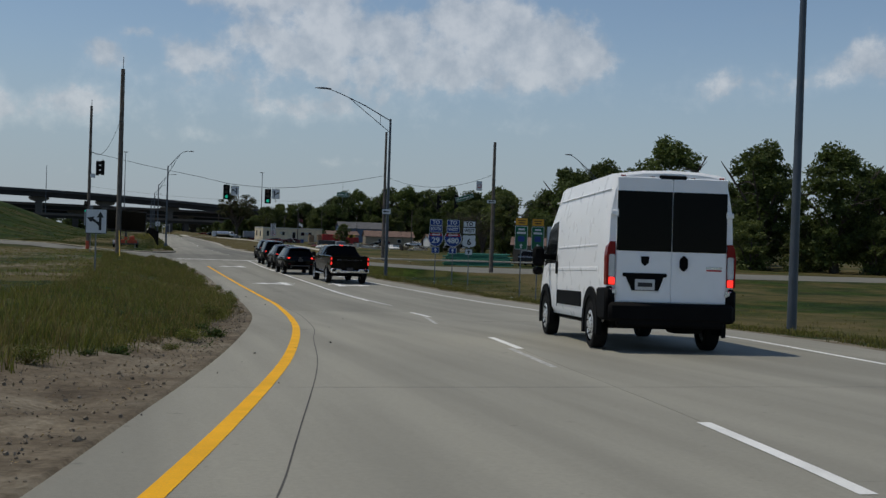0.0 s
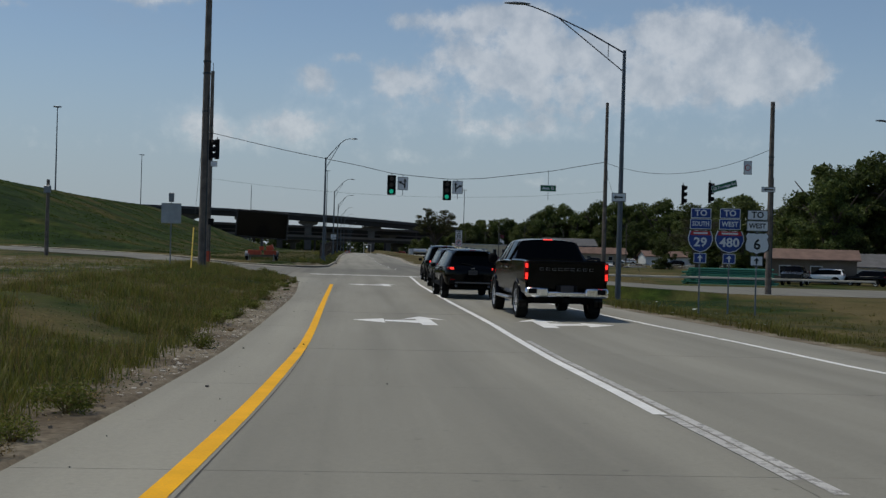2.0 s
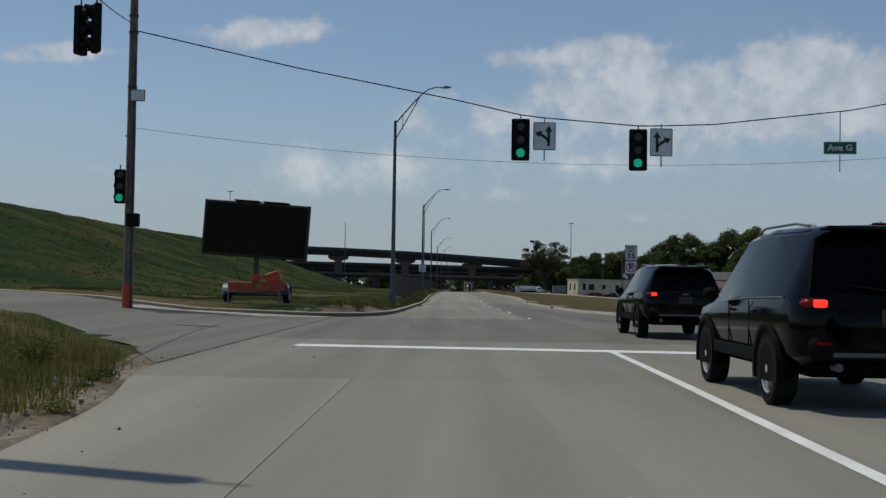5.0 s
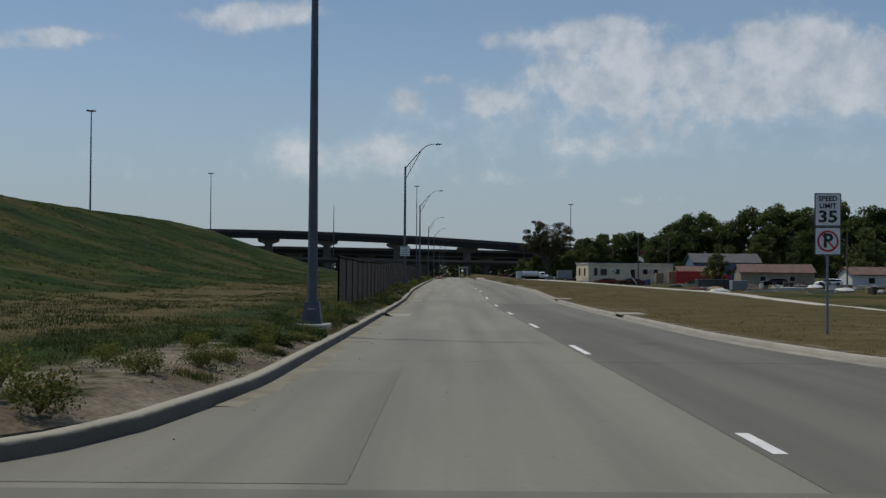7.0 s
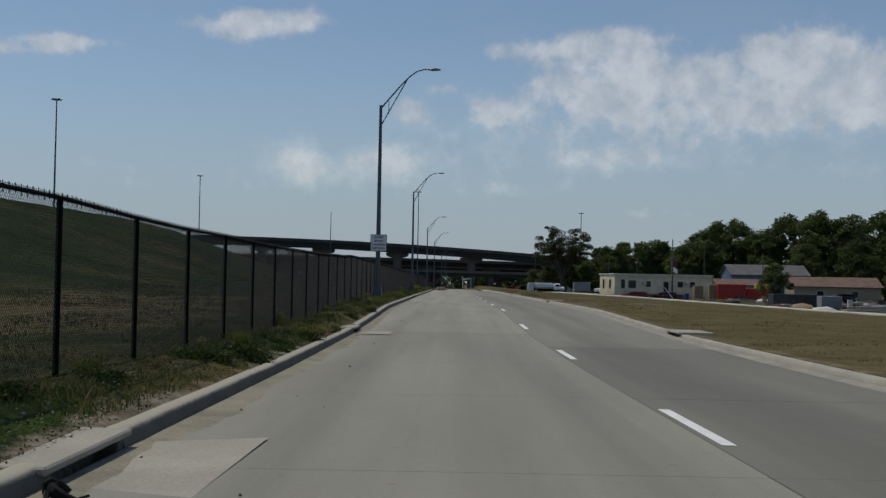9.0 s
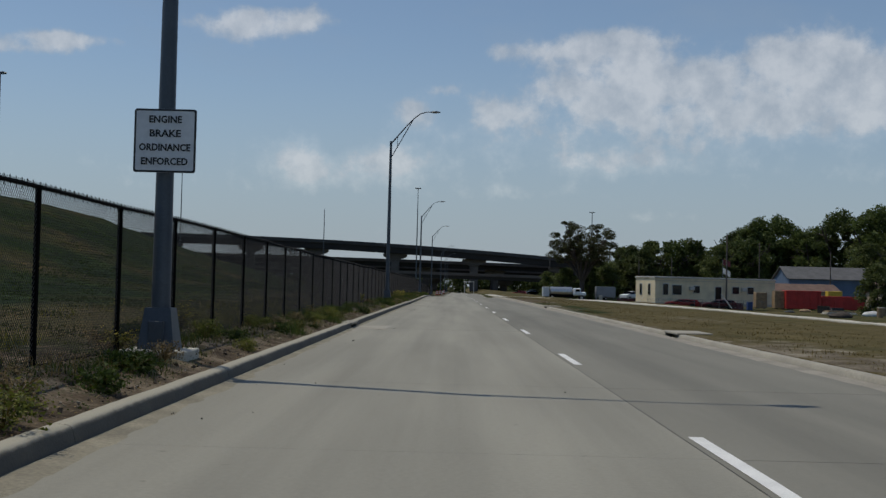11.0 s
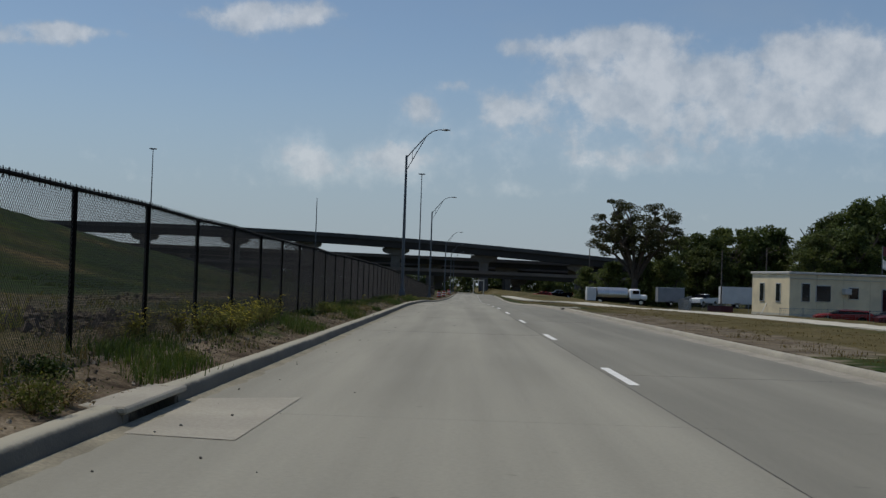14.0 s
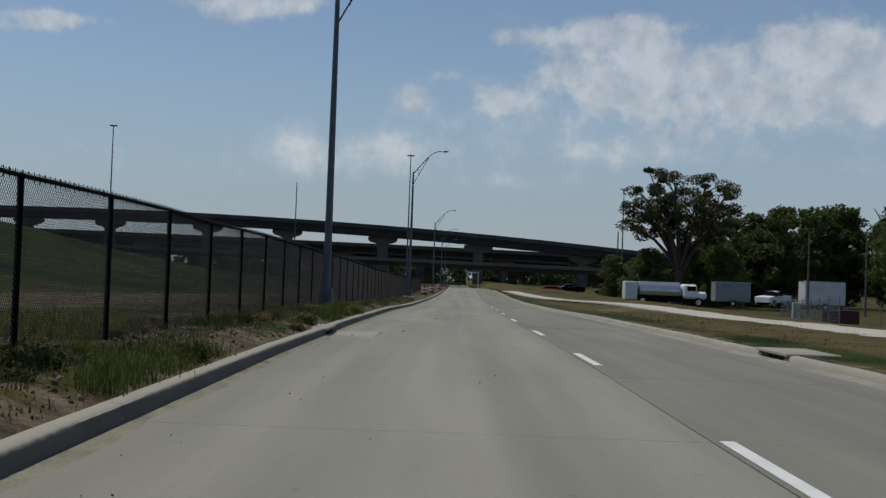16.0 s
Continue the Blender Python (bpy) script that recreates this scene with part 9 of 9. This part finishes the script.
for k in range(330):
    y = 140 + 215 * rng.random() ** 1.15
    d = 0.32 + rng.random() ** 1.3 * 1.9
    x = left_edge(y) - d
    drift = noise.noise((x * 0.5, y * 0.16, 77))
    pick = rng.random()
    if drift < -0.12 or abs(y - 151.2) < 0.5:
        continue
    kind = w3 if d > 1.5 and y > 205 and pick < 0.45 else w4 if pick > (0.72 if y > 215 else 0.9) else w1 if pick < 0.3 else w2
    t = copy_thing(kind, pose(x, y, land(x, y) - 0.02, 0, 0, rng.uniform(0, 360)))
    s = rng.uniform(0.5, 1.15) * (0.8 + 0.5 * drift)
    t.scale = (s, s, s * rng.uniform(0.7, 1.1))
for x, y in ((-3.55, 285.2), (-3.9, 285.9), (-3.6, 286.5), (-4.1, 286.9), (-3.75, 287.4), (-4.0, 288.1), (-3.7, 288.9), (-4.1, 289.6), (-3.9, 290.6), (-4.2, 284.6), (-3.8, 284.2), (-4.1, 292.4)):
    t = copy_thing(w3, pose(x, y, land(x, y) - 0.02, 0, 0, rng.uniform(0, 360)))
    s = rng.uniform(0.8, 1.2)
    t.scale = (s, s, s * rng.uniform(0.7, 0.95))
for k in range(70):
    y = rng.uniform(20, 104)
    x = left_edge(y) - bare_w(y) * rng.uniform(0.25, 1.15)
    if noise.noise((x * 0.4, y * 0.25, 55)) < -0.05 or y > side_of(cross_near, x) - 1.5:
        continue
    t = copy_thing((w2, w4, w1)[k % 3], pose(x, y, land(x, y) - 0.02, 0, 0, rng.uniform(0, 360)))
    s = rng.uniform(0.3, 0.75)
    t.scale = (s, s, s * rng.uniform(0.7, 1.1))


def rubble(name, spots, n, lo, hi, seed, mat, label, flat=False):
    rng = random.Random(seed)
    g = Geo()
    for _ in range(n):
        x, y = spots(rng)
        s = rng.uniform(lo, hi) * (0.5 + rng.random() ** 3)
        tilt = 0.25 if flat else 6
        m = Euler((rng.uniform(0, tilt), rng.uniform(0, tilt), rng.uniform(0, 6))).to_matrix()
        z = (road_z(y) if left_edge(y) < x < right_edge(y) else land(x, y)) + s * (0.1 if flat else 0.25)
        thin = 0.22 if flat else 1
        c = []
        for a in (-1, 1):
            for b in (-1, 1):
                for d in (-1, 1):
                    c.append(m @ Vector((a * s * rng.uniform(0.3, 0.6), b * s * rng.uniform(0.3, 0.6), d * s * thin * rng.uniform(0.2, 0.5))) + Vector((x, y, z)))
        g.add(c, [(0, 1, 3, 2), (4, 6, 7, 5), (0, 4, 5, 1), (2, 3, 7, 6), (0, 2, 6, 4), (1, 5, 7, 3)])
    tagged(new(name, g.mesh(name, mat)), label, "rubble", kind="stuff")


def edge_spots(r):
    y = r.uniform(13, 108)
    return left_edge(y) - abs(r.gauss(0, 1.1)) - 0.05, y


def kerb_spots(r):
    y = r.uniform(136, 390)
    return left_edge(y) - 0.35 - r.expovariate(0.9), y


def road_spots(r):
    y = r.uniform(14, 380)
    return left_edge(y) + r.expovariate(1.2), y


def chip_spots(r):
    y = r.uniform(54, 84)
    return left_edge(y) - abs(r.gauss(0, 0.45)) - 0.02, y


def ramp_spots(r):
    y = r.uniform(14, 46)
    return left_edge(y) - 0.1 - r.random() * bare_w(y) * 1.1, y


def heap_spots(r):
    y = r.uniform(276, 325)
    x = -5.4 - r.expovariate(0.6)
    while noise.noise((x * 0.3, y * 0.12, 66)) < 0.05:
        y = r.uniform(276, 325)
        x = -5.4 - r.expovariate(0.6)
    return x, y


def soil_spots(r):
    y = r.uniform(205, 345)
    return left_edge(y) - 0.3 - 1.5 * r.random(), y


PALE_CHIP = node_mat("pale_concrete_chips", (0.42, 0.385, 0.32), 0.9, vary=0.2, scale=4, fine=30, bump=0.3)
EARTH_CLOD = node_mat("brown_earth_clods", (0.235, 0.19, 0.135), 0.95, vary=0.4, scale=5, fine=30, bump=0.5)
rubble("pale_chips", chip_spots, 1200, 0.015, 0.055, 14, PALE_CHIP, "broken pale concrete chips along the road edge", True)
rubble("earth_clods", ramp_spots, 2200, 0.01, 0.03, 15, EARTH_CLOD, "loose brown earth clods on the bare verge")
rubble("edge_rubble", edge_spots, 2300, 0.008, 0.034, 4, CLOD, "broken concrete crumbs and clods along the road edge")
DARK_EARTH = node_mat("dark_turned_earth", (0.105, 0.078, 0.052), 0.95, vary=0.4, scale=4, fine=25, bump=0.5)
rubble("turned_earth", heap_spots, 1500, 0.03, 0.13, 16, DARK_EARTH, "dark clods of turned earth behind a fence")
rubble("soil_crumbs", soil_spots, 7000, 0.01, 0.04, 17, DARK_EARTH, "dark soil crumbs and dead roots behind the kerb")
rubble("kerb_rubble", kerb_spots, 8000, 0.006, 0.03, 5, STONE, "small stones and clods behind the kerb")
def scrap_spots(r):
    y = r.uniform(58, 109)
    return right_edge(y) + 0.8 + r.random() * 9, y


rubble("paper_scraps", scrap_spots, 170, 0.05, 0.16, 18, WHITE_BAG, "pale paper scraps scattered over verge grass", True)
rubble("road_grit", road_spots, 350, 0.01, 0.025, 6, JOINT, "loose grit and leaves on the road")


# ---- paint marks and debris on the road edge ----
kerb_ob = bpy.data.objects["kerb"]
PINK_PAINT = worn_paint("faded_red_marking_paint", (0.30, 0.075, 0.065), 0.98)


def kerb_stroke(y, slant, w):
    """A sprayed stroke that runs down over the kerb's top and face."""
    rows = []
    for u, z in ((0.17, 0.158), (0.12, 0.156), (0.085, 0.150), (0.05, 0.132), (0.027, 0.104), (0.001, 0.03)):
        yy = y + slant * (0.17 - u)
        x = left_edge(yy) - u + 0.003
        rows.append([(x, yy - w / 2, road_z(yy) + z), (x, yy + w / 2, road_z(yy) + z)])
    g = Geo()
    g.grid(rows)
    part("paint_stroke", g, PINK_PAINT, kerb_ob, "faded red sprayed marking")


for y, sl, w in ((149.15, 0.6, 0.05), (149.3, -0.5, 0.09), (149.5, 0.9, 0.12), (149.62, 0.5, 0.10), (149.85, -0.3, 0.04)):
    kerb_stroke(y, sl, w)
g = Geo()
for a, b in (((0.30, 148.9), (0.62, 149.1)), ((0.25, 149.15), (0.66, 149.12)), ((0.36, 149.3), (0.55, 149.2))):
    ax, bx = left_edge(a[1]) + a[0], left_edge(b[1]) + b[0]
    z = road_z(a[1]) + 0.012
    g.add([(ax, a[1] - 0.02, z), (bx, b[1] - 0.01, z), (bx, b[1] + 0.012, z), (ax, a[1] + 0.02, z)], [(0, 1, 2, 3)])
part("paint_stroke", g, PINK_PAINT, road, "faded red sprayed marking")


def tyre_scrap(x, y, s, seed):
    rng = random.Random(seed)
    g = Geo()
    for k in range(4):
        a = rng.uniform(0, 6.28)
        p = [(math.cos(a + t * 0.9) * s * (0.5 + 0.2 * t) - 0.2 * s, math.sin(a + t * 0.9) * s * 0.6 * (0.6 + 0.3 * t), 0.03 + s * 0.28 * math.sin(t * 1.3 + k)) for t in (0, 0.6, 1.2, 1.8, 2.4)]
        g.tube(p, [s * 0.10, s * 0.16, s * 0.18, s * 0.14, s * 0.05], 6)
    for i, v in enumerate(g.v):
        f = 1 + 0.25 * noise.noise((v[0] * 7 + seed, v[1] * 7, v[2] * 7))
        g.v[i] = (v[0] * f, v[1] * f, max(0.0, v[2] * f))
    ob = solid("tyre_scrap", g, RUBBER, "torn black tyre scrap lying beside the kerb", "debris", smooth=40, group="debris along the kerbs")
    ob.location = (x, y, road_z(y) + 0.005)


# added black scrap; the dark spot here is the inlet's own mouth
tyre_scrap(-2.5, 166.4, 0.16, 3)

# small far things under the flyovers
for x, y, w, h in ((8.8, 765, 4.3, 3.6),):
    ob = thing("sign_gantry", (x, y, -3.0), "pale steel portal frame beyond the flyover", "gantry", "gantries")
    for sx in (-1, 1):
        part("post", Geo().cbox((sx * w / 2, 0, (h + 3) / 2), (0.4, 0.4, h + 3), 0.05), WALKWAY, ob)
    part("beam", Geo().cbox((0, 0, h + 2.7), (w + 0.4, 0.4, 0.4), 0.05), WALKWAY, ob)


# cracks and scuffs in the junction
def crack(x, y, length, angle, w, seed):
    rng = random.Random(seed)
    rows, a = [], radians(angle)
    for i in range(int(length / 0.18) + 1):
        a += rng.gauss(0, 0.28)
        a = radians(angle) + (a - radians(angle)) * 0.8
        ww = w * rng.uniform(0.4, 1.2)
        rows.append([(x - math.sin(a) * ww, y + math.cos(a) * ww, road_z(y) + 0.0045), (x + math.sin(a) * ww, y - math.cos(a) * ww, road_z(y) + 0.0045)])
        x += math.cos(a) * 0.18
        y += math.sin(a) * 0.18
    g = Geo()
    g.grid(rows)
    part("crack", g, JOINT, road, "thin dark crack in the concrete")


for k, (x, y, l, a, w) in enumerate(((-3.28, 115.65, 5.5, 102, 0.010), (-2.06, 113.46, 1.9, 92, 0.006), (-2.2, 127.2, 2.6, 160, 0.008), (0.6, 128.6, 2.4, 20, 0.007), (1.4, 119.5, 3.2, 95, 0.008), (3.6, 122.4, 3.4, 60, 0.009), (-0.6, 113.2, 2.6, 130, 0.007),
                                  (2.6, 130.2, 1.8, 340, 0.008), (5.0, 127.0, 3.0, 10, 0.009), (0.4, 240.4, 2.2, 0, 0.006), (3.4, 331.8, 3.0, 2, 0.012), (-1.2, 286.0, 2.6, 4, 0.006))):
    crack(x, y, l, a, w, 60 + k)
SCUFF = node_mat("rubbed_tyre_marks", (0.13, 0.123, 0.108), 0.9, vary=0.3, scale=3, fine=40)
rng = random.Random(71)
for k in range(12):
    x, y = -1.6 + 0.58 * k, rng.uniform(119, 127)
    a = rng.gauss(1.5, 0.08)
    l, w = rng.uniform(0.8, 2.6), rng.uniform(0.02, 0.05)
    g = Geo()
    g.grid([[(x + math.cos(a + 0.12 * t) * l * t - math.sin(a) * w, y + math.sin(a + 0.12 * t) * l * t, 0.0042), (x + math.cos(a + 0.12 * t) * l * t + math.sin(a) * w, y + math.sin(a + 0.12 * t) * l * t, 0.0042)] for t in (0, 0.25, 0.5, 0.75, 1)])
    part("tyre_mark", g, SCUFF, road, "faint rubbed tyre mark")
